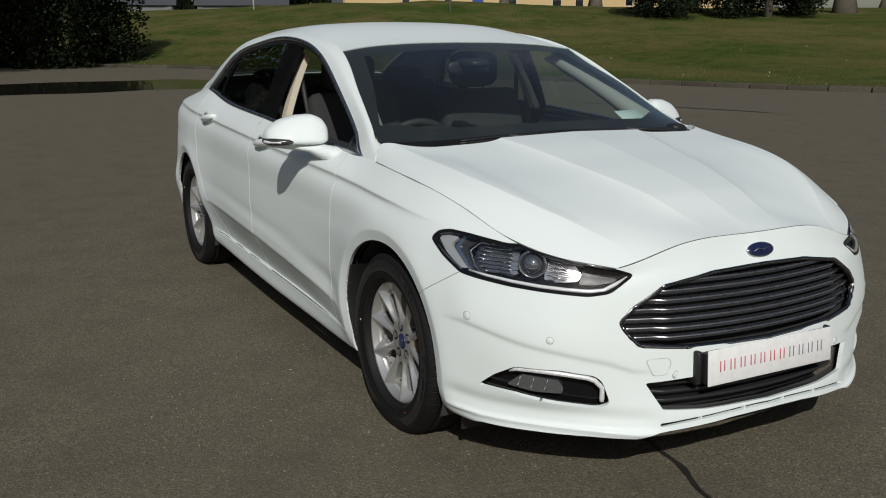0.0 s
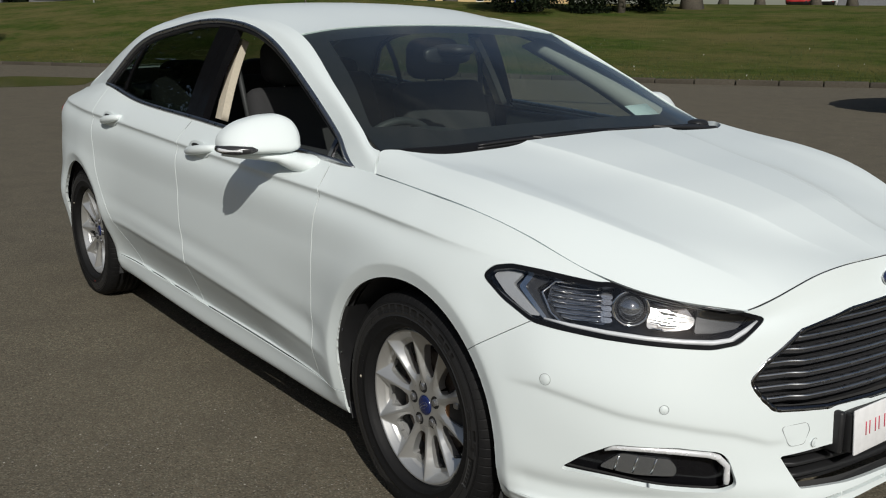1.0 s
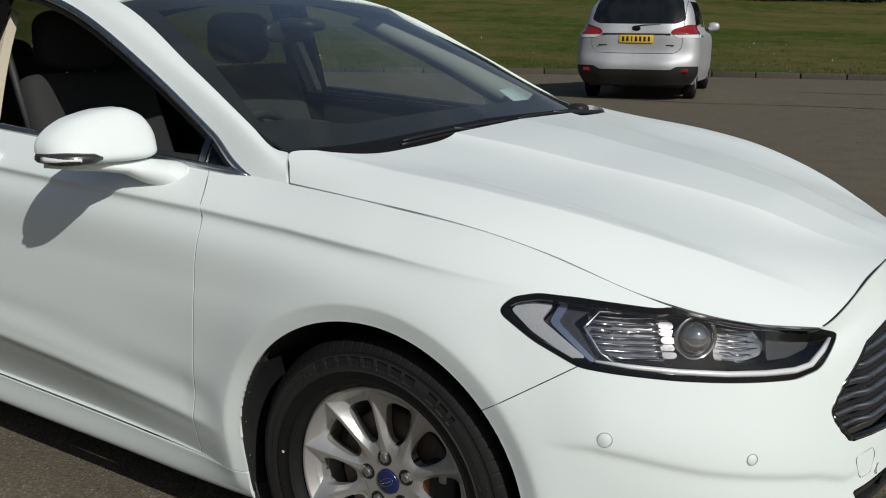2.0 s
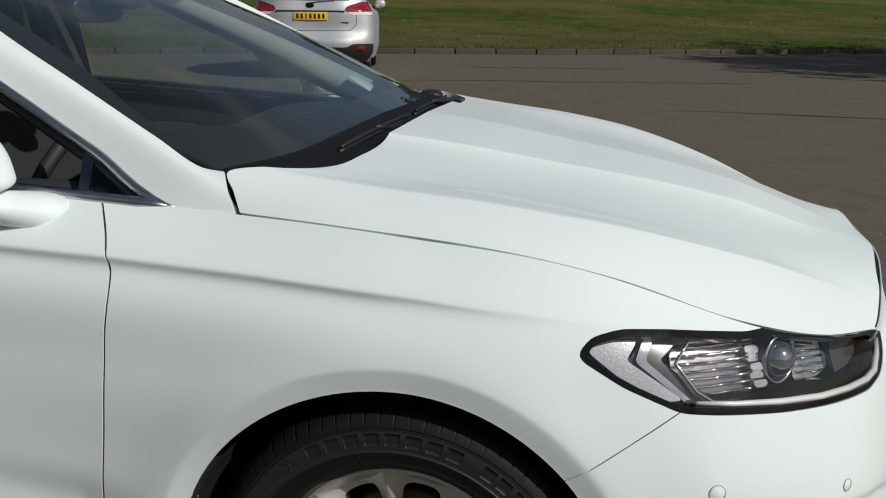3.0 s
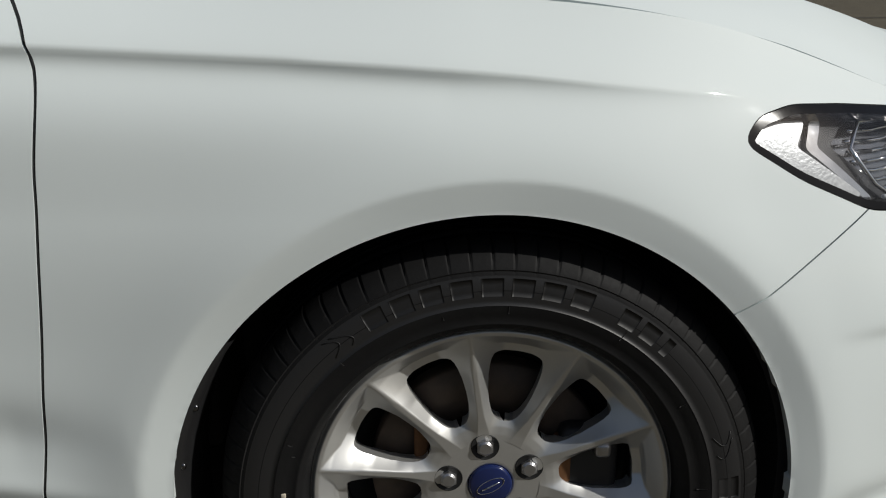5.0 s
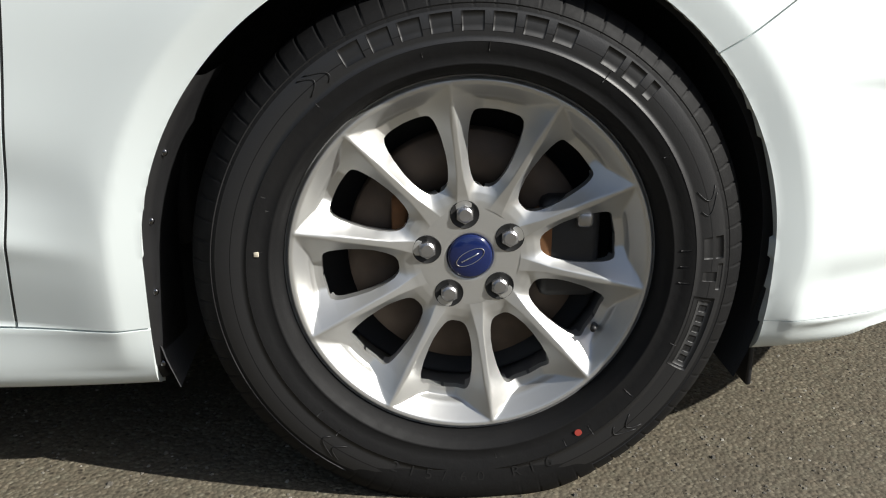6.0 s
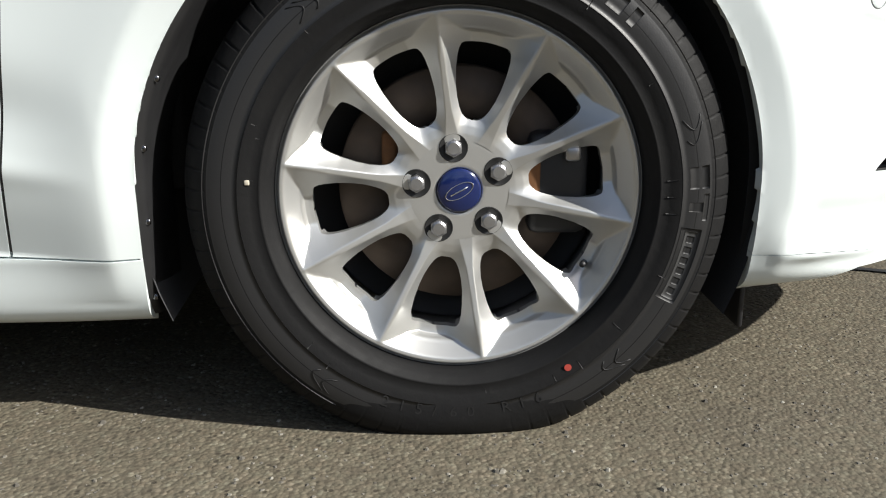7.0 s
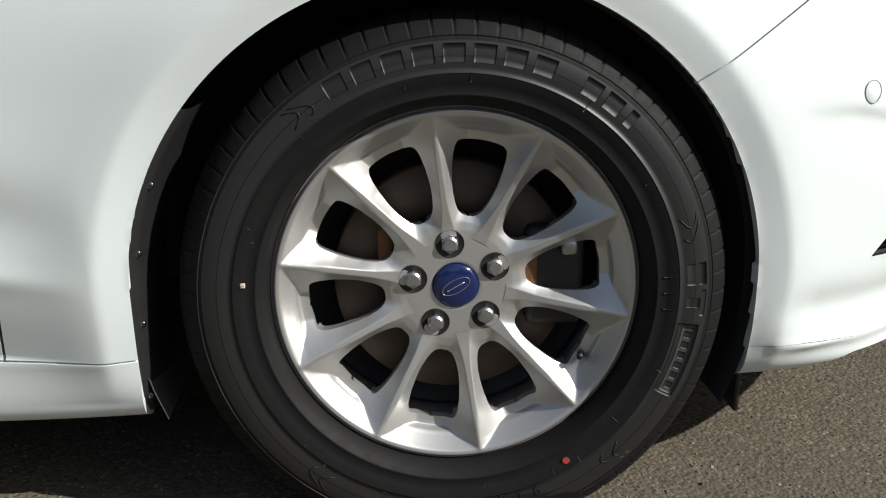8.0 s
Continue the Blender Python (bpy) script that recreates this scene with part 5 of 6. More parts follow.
def mirror(s):
    c = Vector((-.735, s * .938, 1.000))

    def shell_point(a, t, grow=1.0):
        """Running round the shell (a) and up it (t): peaked inboard, drawn out outboard, flat below."""
        q = lambda v, p: math.copysign(abs(v) ** p, v)
        u, v, w = q(math.cos(t), .44) * q(math.cos(a), .60), q(math.cos(t), .44) * q(math.sin(a), .58), q(math.sin(t), .74)
        out = v * s
        top = float(np.interp(out, [-1, -.75, -.42, 0, .5, 1], [.70, .90, 1.0, .96, .78, .50]))
        x = u * (.080 if u > 0 else .032) * (1 - .25 * max(0, w)) - .036 * out - .010 * w
        return c + Vector((x, v * .118 + s * .012 * max(0, w) * (-1 if out < 0 else -.4), w * (.091 * top if w > 0 else .030))) * grow

    bm = bmesh.new()
    nu, nv = 56, 32
    rows = [[bm.verts.new(shell_point(2 * math.pi * i / nu, -math.pi / 2 + math.pi * j / nv)) for i in range(nu)] for j in range(nv + 1)]
    for a, b in zip(rows, rows[1:]):
        for i in range(nu):
            bm.faces.new((a[i], a[(i + 1) % nu], b[(i + 1) % nu], b[i]))
    bmesh.ops.remove_doubles(bm, verts=bm.verts, dist=1e-5)
    bmesh.ops.recalc_face_normals(bm, faces=bm.faces)
    m = part("door_mirror", bm, WHITE, door_right if s < 0 else door_left, "white door mirror with a clear indicator strip")
    arm = [(-.770, s * 1.035, .975), (-.735, s * .985, .971), (-.705, s * .93, .966), (-.690, s * .885, .955), (-.665, s * .848, .938), (-.640, s * .822, .926), (-.61, s * .79, .922)]
    a = tube_bm(arm, [.010, .020, .026, .032, .040, .046, .040], 20)
    for v in a.verts:
        v.co.z = .955 + (v.co.z - .955) * (.55 if abs(v.co.y) > .88 else .72)
        v.co.x = -.69 + (v.co.x + .69) * 1.15
    part("mirror_arm", a, WHITE, m)
    ts = np.linspace(.10, 1.80, 16)
    part("indicator_strip", tube_bm([shell_point(s * t, -.36, .99) for t in ts], [.003] + [.0100 + .0050 * math.sin(math.pi * i / 15) for i in range(1, 15)] + [.003], 10), SMOKE, m)
    part("indicator_lens", tube_bm([shell_point(s * t, -.33, 1.075) for t in ts[3:13]], .0068, 8), GUIDE, m)
    part("mirror_glass", ball_bm((-.772, s * .930, 1.012), .006, .085, .045, .6), CHROME, m)


for _s in (-1, 1):
    mirror(_s)


# door handles
def handle(x, z, s, door):
    y = abs(flank(x, z).y)
    pts = [flank(x + d, z + .016 * d / .1, o, s) for d, o in ((-.105, -.002), (-.092, .008), (-.06, .015), (0, .018), (.06, .016), (.09, .010), (.108, -.002))]
    bm = tube_bm(pts, [.012, .0145, .0165, .0178, .0170, .0150, .011], 14)
    part("door_handle", bm, WHITE, door)
    cup = ball_bm((x - .005, s * (y + .0010), z + .002), .095, .0045, .034, 1.0, 28, 12)
    part("handle_cup", cup, WHITE, door)
    part("handle_slot", ball_bm((x - .02, s * (y + .006), z + .014), .040, .003, .010, 1.0, 20, 8), BLACK, door)


for _s, _df, _dr in ((-1, door_right, rear_door_right), (1, door_left, rear_door_left)):
    handle(-1.325, .912, _s, _df)
    handle(-2.34, .945, _s, _dr)

# side windows
_top = cat_rom(knots(PILLAR), PILLAR[0], np.linspace(0, 1, 900))
_top = _top[(_top[:, 0] <= -.380) & (_top[:, 0] >= -2.722)]
_top = _top[np.argsort(_top[:, 0])]
_belt = cat_rom(_ku, LOWER[7], np.linspace(.3, .95, 1500))
_belt = _belt[np.argsort(_belt[:, 0])]


def edge_at(E, x):
    return np.array([x, np.interp(x, E[:, 0], E[:, 1]), np.interp(x, E[:, 0], E[:, 2])])


def window_grid(inset=0.0, n=130, m=14):
    G = np.zeros((m + 1, n + 1, 3))
    for i, x in enumerate(np.linspace(-.383, -2.718, n + 1)):
        a, b = edge_at(_belt, x), edge_at(_top, x)
        for j in range(m + 1):
            v = j / m
            p = a * (1 - v) + b * v
            p[1] += .010 * math.sin(math.pi * v) * min(1.0, (b[2] - a[2]) / .2) - inset
            G[j, i] = p
    return G


glass_side = facing(grid_mesh(right(window_grid(.016))), MID)
slant = lambda x0, k: (lambda V: V[:, 0] - (x0 - k * (V[:, 2] - 1.0)))
for _s in (-1, 1):
    _fl = (lambda m: m) if _s < 0 else mirrored
    _fd, _rd = (door_right, rear_door_right) if _s < 0 else (door_left, rear_door_left)
    _q = part("quarter_glass", to_bm(_fl(cuts(glass_side, slant(-.560, .12)))), PRIVACY, _fd)
    _q2 = part("rear_door_glass", to_bm(_fl(cuts(glass_side, lambda V: -slant(-1.665, -.06)(V)))), PRIVACY, _rd)
    if _s > 0:
        part("front_door_glass", to_bm(_fl(cuts(glass_side, slant(-1.5, -.06), lambda V: -slant(-.560, .12)(V)))), GLASS, _fd)
    pil = facing(grid_mesh(right(window_grid(.010))), MID)
    part("pillar_cover", to_bm(_fl(cuts(pil, slant(-1.588, -.06), lambda V: -slant(-1.515, -.06)(V))), depth=.03), GLOSS, _fd)
    part("pillar_cover", to_bm(_fl(cuts(pil, slant(-1.680, -.06), lambda V: -slant(-1.594, -.06)(V))), depth=.03), GLOSS, _rd)
    part("quarter_bar", to_bm(_fl(cuts(pil, slant(-.572, .12), lambda V: -slant(-.553, .12)(V))), depth=.03), DARKCHROME, _fd)
    part("rear_quarter_bar", to_bm(_fl(cuts(pil, slant(-2.475, -.15), lambda V: -slant(-2.455, -.15)(V))), depth=.02), GLOSS, _rd)
    _y = lambda p, o: (p[0], _s * (p[1] + o), p[2])
    _xs = np.linspace(-.400, -2.712, 90)
    part("belt_trim", tube_bm([_y(edge_at(_belt, x), -.001) for x in _xs], [.003, .007] + [.0105] * 88, 8), TRIM, car, "satin metal strip along the window sills")
    part("window_trim", tube_bm([_y(edge_at(_top, x), -.002) for x in np.concatenate([np.linspace(-.384, -1.2, 40), np.linspace(-1.22, -2.4, 50), np.linspace(-2.42, -2.718, 40)])], [.002, .005, .008] + [.0100] * 127, 8), TRIM, car, "satin metal strip round the windows")
    part("window_seal", tube_bm([tuple(np.array(_y(edge_at(_top, x), -.010)) + np.array((-.006, 0, -.017))) for x in np.concatenate([np.linspace(-.42, -1.2, 40), np.linspace(-1.22, -2.4, 50), np.linspace(-2.42, -2.70, 40)])], .0125, 8), BLACK, car)

# cowl, wipers
COWL = [
    [(-.310, .742, .985), (-.205, .690, .982), (-.150, .56, .984), (-.128, .307, .992), (-.118, 0, 1.000)],
    [(-.318, .738, .990), (-.245, .690, .985), (-.190, .56, .986), (-.168, .28, .995), (-.158, 0, 1.003)],
    [(-.322, .730, 1.005), (-.275, .680, 1.009), (-.255, .56, 1.011), (-.240, .28, 1.020), (-.232, 0, 1.028)],
    [(-.335, .722, 1.004), (-.300, .670, 1.008), (-.275, .56, 1.008), (-.262, .28, 1.016), (-.255, 0, 1.022)],
]
COWLMAT = plain("cowl_plastic", (0.0075, 0.0075, 0.008), 0.62, scale=60, spread=0.3, bump=0.3)
COWLMAT.node_tree.nodes["Principled BSDF"].inputs["Specular IOR Level"].default_value = 0.2
whole("cowl", facing(grid_mesh(right(loft(COWL, 30, 10))), np.array([-.3, 0, .5])), COWLMAT, depth=0.0)


part("cowl_end", ball_bm((-.275, .640, 1.000), .036, .040, .022, .75, 24, 14), BLACK, car, "black plastic cowl end")


def glass_at(y, v, lift):
    k = knots(SCREEN)
    rows = [cat_rom(k, l, np.array([v]))[0] for l in SCREEN]
    ys = [r[1] for r in rows][::-1]
    x = np.interp(abs(y), ys, [r[0] for r in rows][::-1])
    z = np.interp(abs(y), ys, [r[2] for r in rows][::-1])
    return Vector((x + .4 * lift, y, z + .9 * lift))


for _y0, _y1, _vv in ((-.02, -.47, .004), (.58, .06, .006)):
    _pts = [glass_at(_y0 + (_y1 - _y0) * t, _vv + .02 * t * (1 - t), .026) for t in np.linspace(0, 1, 16)]
    wiper = part("wiper", tube_bm(_pts, [.0045] * 15 + [.003], 8), BLACK, car)
    part("wiper_blade", tube_bm([p - Vector((.004, 0, .010)) for p in _pts[1:]], .006, 6), BLACK, wiper)
    _c = _pts[8]
    part("wiper_arm", tube_bm([(-.185, _y0 + .03, .995), (-.190, _y0 - .03, 1.003), tuple((Vector((-.190, _y0 - .03, 1.003)) + _c) / 2), tuple(_c + Vector((0, 0, .003)))], [.012, .009, .007, .005], 10), BLACK, wiper)
    part("wiper_cap", ball_bm((-.183, _y0 + .035, .995), .022, .022, .012, 1.0, 16, 10), BLACK, wiper)

# windscreen print band
screen_band = facing(grid_mesh(right(loft(SCREEN, 60, 50))), MID)
_ksx = cuts(sunk(screen_band, (-.003, 0, -.004)), lambda V: np.maximum(np.maximum(np.abs(V[:, 1]) - (.742 - .185 * (V[:, 2] - 1.0) / .333 - .175 * np.clip((V[:, 2] - 1.0), 0, .4) * .5 - .019), V[:, 2] - (1.300 + .035 * (1 - (V[:, 1] / .6) ** 2))), 1.036 + .016 * (1 - (V[:, 1] / .7) ** 2) - V[:, 2] + .02 * np.clip((np.abs(V[:, 1]) - .5) / .1, 0, 1)))
whole("print_band", _ksx, BLACK, depth=0.0, parent=windscreen)

# rear lamps
LAMPRED = plain("red_lamp_plastic", (0.28, 0.01, 0.012), 0.12, coat=0.8)
_tail = cuts(lower, lambda V: in_poly(rounded([(-3.36, .93), (-3.62, .98), (-4.2, .98), (-4.2, .84), (-3.62, .84), (-3.45, .86)], .03))(np.c_[V[:, 0], V[:, 2]]), lambda V: np.abs(V[:, 1]) - .35)
both("tail_lamp", (_tail[0] + np.where(np.abs(_tail[0][:, 1:2]) > .6, 1, 1) * np.c_[np.full(len(_tail[0]), -.003), np.full(len(_tail[0]), -.003), np.zeros(len(_tail[0]))], _tail[1]), LAMPRED, "red tail lamp", depth=.004)

# cabin
cabin = part("headliner", to_bm((lambda m: (np.vstack([m[0], mirrored(m)[0]]), m[1] + [[i + len(m[0]) for i in f] for f in mirrored(m)[1]]))(sunk(cuts(roof_half, lambda V: V[:, 0] + 2.5, lambda V: -1.22 - V[:, 0]), (0, 0, -.035)))), LINER, car, "pale headliner")
both("pillar_trim", (pillar[0] * np.array((1, .955, 1)) + np.array((-.012, 0, -.012)), pillar[1]), LINER, depth=0.0)
part("cabin_floor", box_bm((2.6, 1.36, .05), (-1.7, 0, .30), .02), DASH, car)
part("parcel_shelf", box_bm((.55, 1.25, .04), (-2.92, 0, 1.03), .01), DASH, car)
_dash = [
    [(-.30, .68, .965), (-.50, .68, .975), (-.66, .68, .955), (-.72, .68, .88), (-.68, .68, .62)],
    [(-.27, .36, .970), (-.50, .36, .990), (-.68, .36, .975), (-.75, .36, .89), (-.70, .36, .62)],
    [(-.24, 0, .972), (-.50, 0, .985), (-.66, 0, .965), (-.72, 0, .88), (-.68, 0, .60)],
]
whole("dashboard", facing(grid_mesh(right(loft(_dash, 30, 14))), np.array([-.2, 0, .6])), DASH, "dark plastic dashboard", depth=0.0)
part("binnacle", ball_bm((-.66, -.36, .975), .10, .17, .045, .8), DASH, car)
steer = part("steering_wheel", tube_bm([(-.84 + .065 * math.sin(a), -.36 + .185 * math.cos(a), .86 + .172 * math.sin(a)) for a in np.linspace(0, 2 * math.pi, 49)], .015, 12), DASH, car)
part("steering_hub", ball_bm((-.82, -.36, .85), .03, .07, .06, .8), DASH, steer)
for _a in (0, math.pi, -math.pi / 2):
    part("steering_spoke", tube_bm([(-.82, -.36, .85), (-.84 + .065 * math.sin(_a), -.36 + .185 * math.cos(_a), .86 + .172 * math.sin(_a))], [.02, .013], 8), DASH, steer)


def seat(name, x, y, width, wide=False):
    s = part(name, box_bm((.50, width, .16), (x + .20, y, .50), .05, 3), FABRIC, car, "dark grey cloth car seat")
    back = box_bm((.14, width, .62), (0, 0, .31), .055, 4)
    for v in back.verts:
        v.co.y *= 1 - .18 * max(0, v.co.z - .25)
        v.co.x += -.03 * math.cos(v.co.y / width * 3)
    b = part("backrest", back, FABRIC, s)
    b.matrix_local = pose(x - .06, y, .53, 0, -20, 0)
    for dy in ([0] if not wide else [-.42, 0, .42]):
        h = part("headrest", ball_bm((-.30 + x, y + dy, 1.215 if not wide else 1.10), .055, .135, .095, .55), FABRIC, s)
        for e in (-.05, .05):
            part("headrest_post", tube_bm([(-.265 + x, y + dy + e, 1.06 if not wide else .98), (-.295 + x, y + dy + e, 1.16 if not wide else 1.06)], .006, 6), CHROME, s)
    return s


seat("front_seat", -1.28, -.36, .50)
seat("front_seat", -1.28, .36, .50)
seat("rear_seat", -2.28, 0, 1.30, True)
for _s in (-1, 1):
    _m = cuts(facing(grid_mesh(right(window_grid(.075))), MID), slant(-1.535, .18), lambda V: -slant(-1.482, .18)(V), lambda V: 1.31 - V[:, 2])
    part("pillar_lining", to_bm(_m if _s < 0 else mirrored(_m), depth=.03), CREAM, car, "cream plastic lining of the door pillar")
    part("seat_belt", tube_bm([(-1.56, _s * .62, 1.24), (-1.53, _s * .60, 1.05), (-1.45, _s * .58, .75)], .012, 6), DASH, car)
    part("door_lining", box_bm((1.0, .05, .62), (-.98, _s * .735, .66), .02), DASH, car)
    part("door_lining", box_bm((.85, .05, .66), (-2.02, _s * .735, .70), .02), DASH, car)
part("rear_view_mirror", ball_bm((-.99, 0, 1.250), .020, .110, .034, .6), BLACK, car)
part("sensor_housing", ball_bm((-.95, 0, 1.272), .09, .06, .022, .7), BLACK, car)
PAPER = plain("pale_blue_paper", (0.55, 0.66, 0.66), 0.7)
_b = box_bm((.004, .16, .075), (0, 0, 0), .001, 1)
part("paper_notice", _b, PAPER, car, "pale blue paper notice behind the glass").matrix_local = pose(-.47, .55, 1.045, 0, -58, 12)
for _s in (-1, 1):
    part("pillar_lining", to_bm((lambda m: m if _s < 0 else mirrored(m))(facing(grid_mesh(right(loft([[(x - dx, w - dw, z - dz) for x, w, z in SCREEN[0]] for dx, dw, dz in ((.012, .022, .016), (.030, .072, .030), (.09, .085, .050), (.14, .050, .06))], 30, 8))), np.array((-.7, -1.2, 1.0)))), depth=0.0), PILLARLINE, car, "grey lining of the windscreen pillar")
    part("sun_visor", box_bm((.14, .36, .018), (-1.24, _s * .33, 1.345), .008), LINER, car)


# black tubes that put the dark shade into the gaps between the panels
def gap_seal(points, r, sink):
    for s in (-1, 1):
        part("gap_seal", tube_bm([(x, s * (abs(y) - sink[1]), z - sink[2]) for x, y, z in points], r, 6), BLACK, car)


for _c, _z0, _z1 in ((front_cut, .27, .94), (mid_cut, .30, .995), (rear_cut, .34, 1.05)):
    gap_seal([tuple(flank(_c(np.array([z]))[0], z)) for z in np.linspace(_z0, _z1, 40)], .0030, (0, .0048, 0))
gap_seal([(x, w, z) for x, w, z in cat_rom(knots(HOOD), HOOD[0], np.linspace(.02, .985, 60))], .0026, (0, -.0022, .0065))
part("gap_seal", tube_bm([(np.interp(abs(y), NOSE_EDGE[:, 1], NOSE_EDGE[:, 0]) - .0045, y, np.interp(abs(y), NOSE_EDGE[:, 1], NOSE_EDGE[:, 2]) - .0030) for y in np.linspace(-.48, .48, 60)], .0038, 6), BLACK, car)

# ---- grass bank and kerb ----
def grass_mat():
    n = Nodes("mown_grass")
    a, b, c = n.noise(0.16, 4), n.noise(1.6, 6, 0.65), n.noise(30.0, 3)
    st = n.put("Mapping")
    st.inputs["Scale"].default_value = (0.14, 0.30, 1.0)
    st.inputs["Rotation"].default_value = (0, 0, radians(-27))
    n.join(n.coords(), st.inputs["Vector"])
    dry = n.noise(1.0, 6, 0.7, st.outputs["Vector"])
    col = n.mix(n.ramp(a, (0.42, 0.0), (0.62, 1.0)), (0.059, 0.094, 0.017), (0.104, 0.102, 0.028))
    col = n.mix(n.ramp(b, (0.40, 0.0), (0.62, 0.75)), col, (0.031, 0.056, 0.010))
    col = n.mix(n.ramp(dry, (0.43, 0.0), (0.62, 0.8)), col, (0.165, 0.130, 0.056))
    col = n.mix(n.ramp(c, (0.45, 0.0), (0.75, 0.55)), col, (0.115, 0.15, 0.042))
    n.bump(n.mix(0.5, c, b), 1.0, 0.12)
    return n.set(Base_Color=col, Roughness=1.0, Specular_IOR_Level=0.03)


GRASS = grass_mat()


def bank_point(x, d):
    y = float(kerb_side(x)) + d / .86
    return x, y, float(ground_z(np.array(x), np.array(y)))


def build_bank():
    V, F = [], []
    xs = np.concatenate([np.linspace(-140, -52, 30), np.linspace(-50, 40, 180), np.linspace(42, 140, 30)])
    ds = [.16, .3, .5, .8, 1.2, 1.7, 2.3, 3, 4, 5, 6, 7.5, 9, 11, 13, 16, 20, 24, 27, 32, 40, 60, 90, 130, 200]
    for x in xs:
        for d in ds:
            px, py, pz = bank_point(x, d)
            V.append((px, py, pz + .10 * (noise.noise((px * .25, py * .25, 3.1))) * min(1, d / 3) + (.03 * noise.noise((px * 1.3, py * 1.3, 0)) if d > .4 else 0)))
    k = len(ds)
    for i in range(len(xs) - 1):
        for j in range(k - 1):
            F.append([i * k + j, (i + 1) * k + j, (i + 1) * k + j + 1, i * k + j + 1])
    tagged(part("grass_bank", to_bm((np.array(V), F)), GRASS), "mown green grass bank with dry worn patches", "grass", kind="structure")


build_bank()


def blades(name, count, seed, x0, x1, d0, d1, h, mat, label, cat):
    """Short blades or small flowers strewn along the bank."""
    rnd = random.Random(seed)
    V, F = [], []
    for _ in range(count):
        x, d = rnd.uniform(x0, x1), d0 + (d1 - d0) * rnd.random() ** 2.0
        px, py, pz = bank_point(x, d)
        pz += .10 * (noise.noise((px * .25, py * .25, 3.1))) * min(1, d / 3)
        a, hh = rnd.uniform(0, 6.28), h * rnd.uniform(.5, 1.5)
        w = hh * .22
        i = len(V)
        lean = rnd.uniform(-.5, .5) * hh
        V += [(px - w * math.cos(a), py - w * math.sin(a), pz - .02), (px + w * math.cos(a), py + w * math.sin(a), pz - .02), (px + lean, py + lean * .5, pz + hh)]
        F.append([i, i + 1, i + 2])
    me = bpy.data.meshes.new(name)
    me.from_pydata([tuple(v) for v in V], [], F)
    me.materials.append(mat)
    tagged(new(name, me), label, cat, kind="stuff")


BLADE = plain("grass_blade", (0.038, 0.060, 0.013), 0.9, scale=3, spread=0.5)
LITTER = plain("white_daisy", (0.75, 0.75, 0.70), 0.8)
blades("grass", 34000, 11, -48, 30, .16, 10, .050, BLADE, "green grass blades along the kerb", "grass")
blades("daisies", 220, 12, -44, 26, .3, 11, .042, LITTER, "small white daisies in the grass", "flowers")


def stone_mat():
    n = Nodes("kerb_stone")
    a, b = n.noise(1.3, 5), n.noise(30, 4)
    oi = n.put("ObjectInfo")
    c = n.mix(a, (0.085, 0.070, 0.052), (0.050, 0.046, 0.030))
    c = n.mix(n.ramp(b, (0.4, 0.0), (0.8, 0.6)), c, (0.13, 0.115, 0.092))
    c = n.mix(n.ramp(oi.outputs["Random"], (0.0, 0.0), (1.0, 0.45)), c, (0.035, 0.028, 0.02))
    n.bump(b, 0.6, 0.01)
    return n.set(Base_Color=c, Roughness=0.92)


def build_kerb():
    stone = stone_mat()
    kerb = tagged(empty("kerb"), "weathered grey kerb stones along the grass", "kerb", kind="structure")
    meshes = []
    rnd = random.Random(5)
    for k in range(6):
        bm = box_bm((.985, .16, .26), (0, 0, 0), .022, 2)
        for v in bm.verts:
            v.co += Vector((rnd.uniform(-.006, .006), rnd.uniform(-.008, .008), rnd.uniform(-.008, .006)))
        me = bpy.data.meshes.new("kerb_stone")
        for f in bm.faces:
            f.smooth = True
        bm.to_mesh(me)
        bm.free()
        me.materials.append(stone)
        meshes.append(me)
    x = -62.0
    count = 0
    while x < 44 and count < 290:
        y = float(kerb_side(x))
        x2 = x
        while math.hypot(x2 - x, float(kerb_side(x2)) - y) < 1.0:
            x2 += .02
        y2 = float(kerb_side(x2))
        ob = new("kerb_stone", meshes[count % 6])
        ob.parent = kerb
        ob.location = ((x + x2) / 2, (y + y2) / 2 + .02, rnd.uniform(-.005, .012))
        ob.rotation_euler = (rnd.uniform(-.03, .03), rnd.uniform(-.012, .012), math.atan2(y2 - y, x2 - x))
        x, count = x2, count + 1


build_kerb()


# ---- trees and woods ----
def bark_mat():
    n = Nodes("bark")
    a, b = n.noise(2.0, 5), n.noise(25, 5)
    c = n.mix(a, (0.10, 0.085, 0.065), (0.17, 0.15, 0.12))
    c = n.mix(n.ramp(b, (0.4, 0.0), (0.7, 0.7)), c, (0.05, 0.042, 0.032))
    n.bump(b, 0.9, 0.03)
    return n.set(Base_Color=c, Roughness=0.95)


def leaf_mat(name, a, b):
    n = Nodes(name)
    g = n.put("NewGeometry")
    c = n.mix(g.outputs["Random Per Island"], a, b)
    return n.set(Base_Color=c, Roughness=0.9, Specular_IOR_Level=0.1)


BARK = bark_mat()
NEEDLE = leaf_mat("evergreen_leaf", (0.006, 0.010, 0.005), (0.018, 0.027, 0.011))


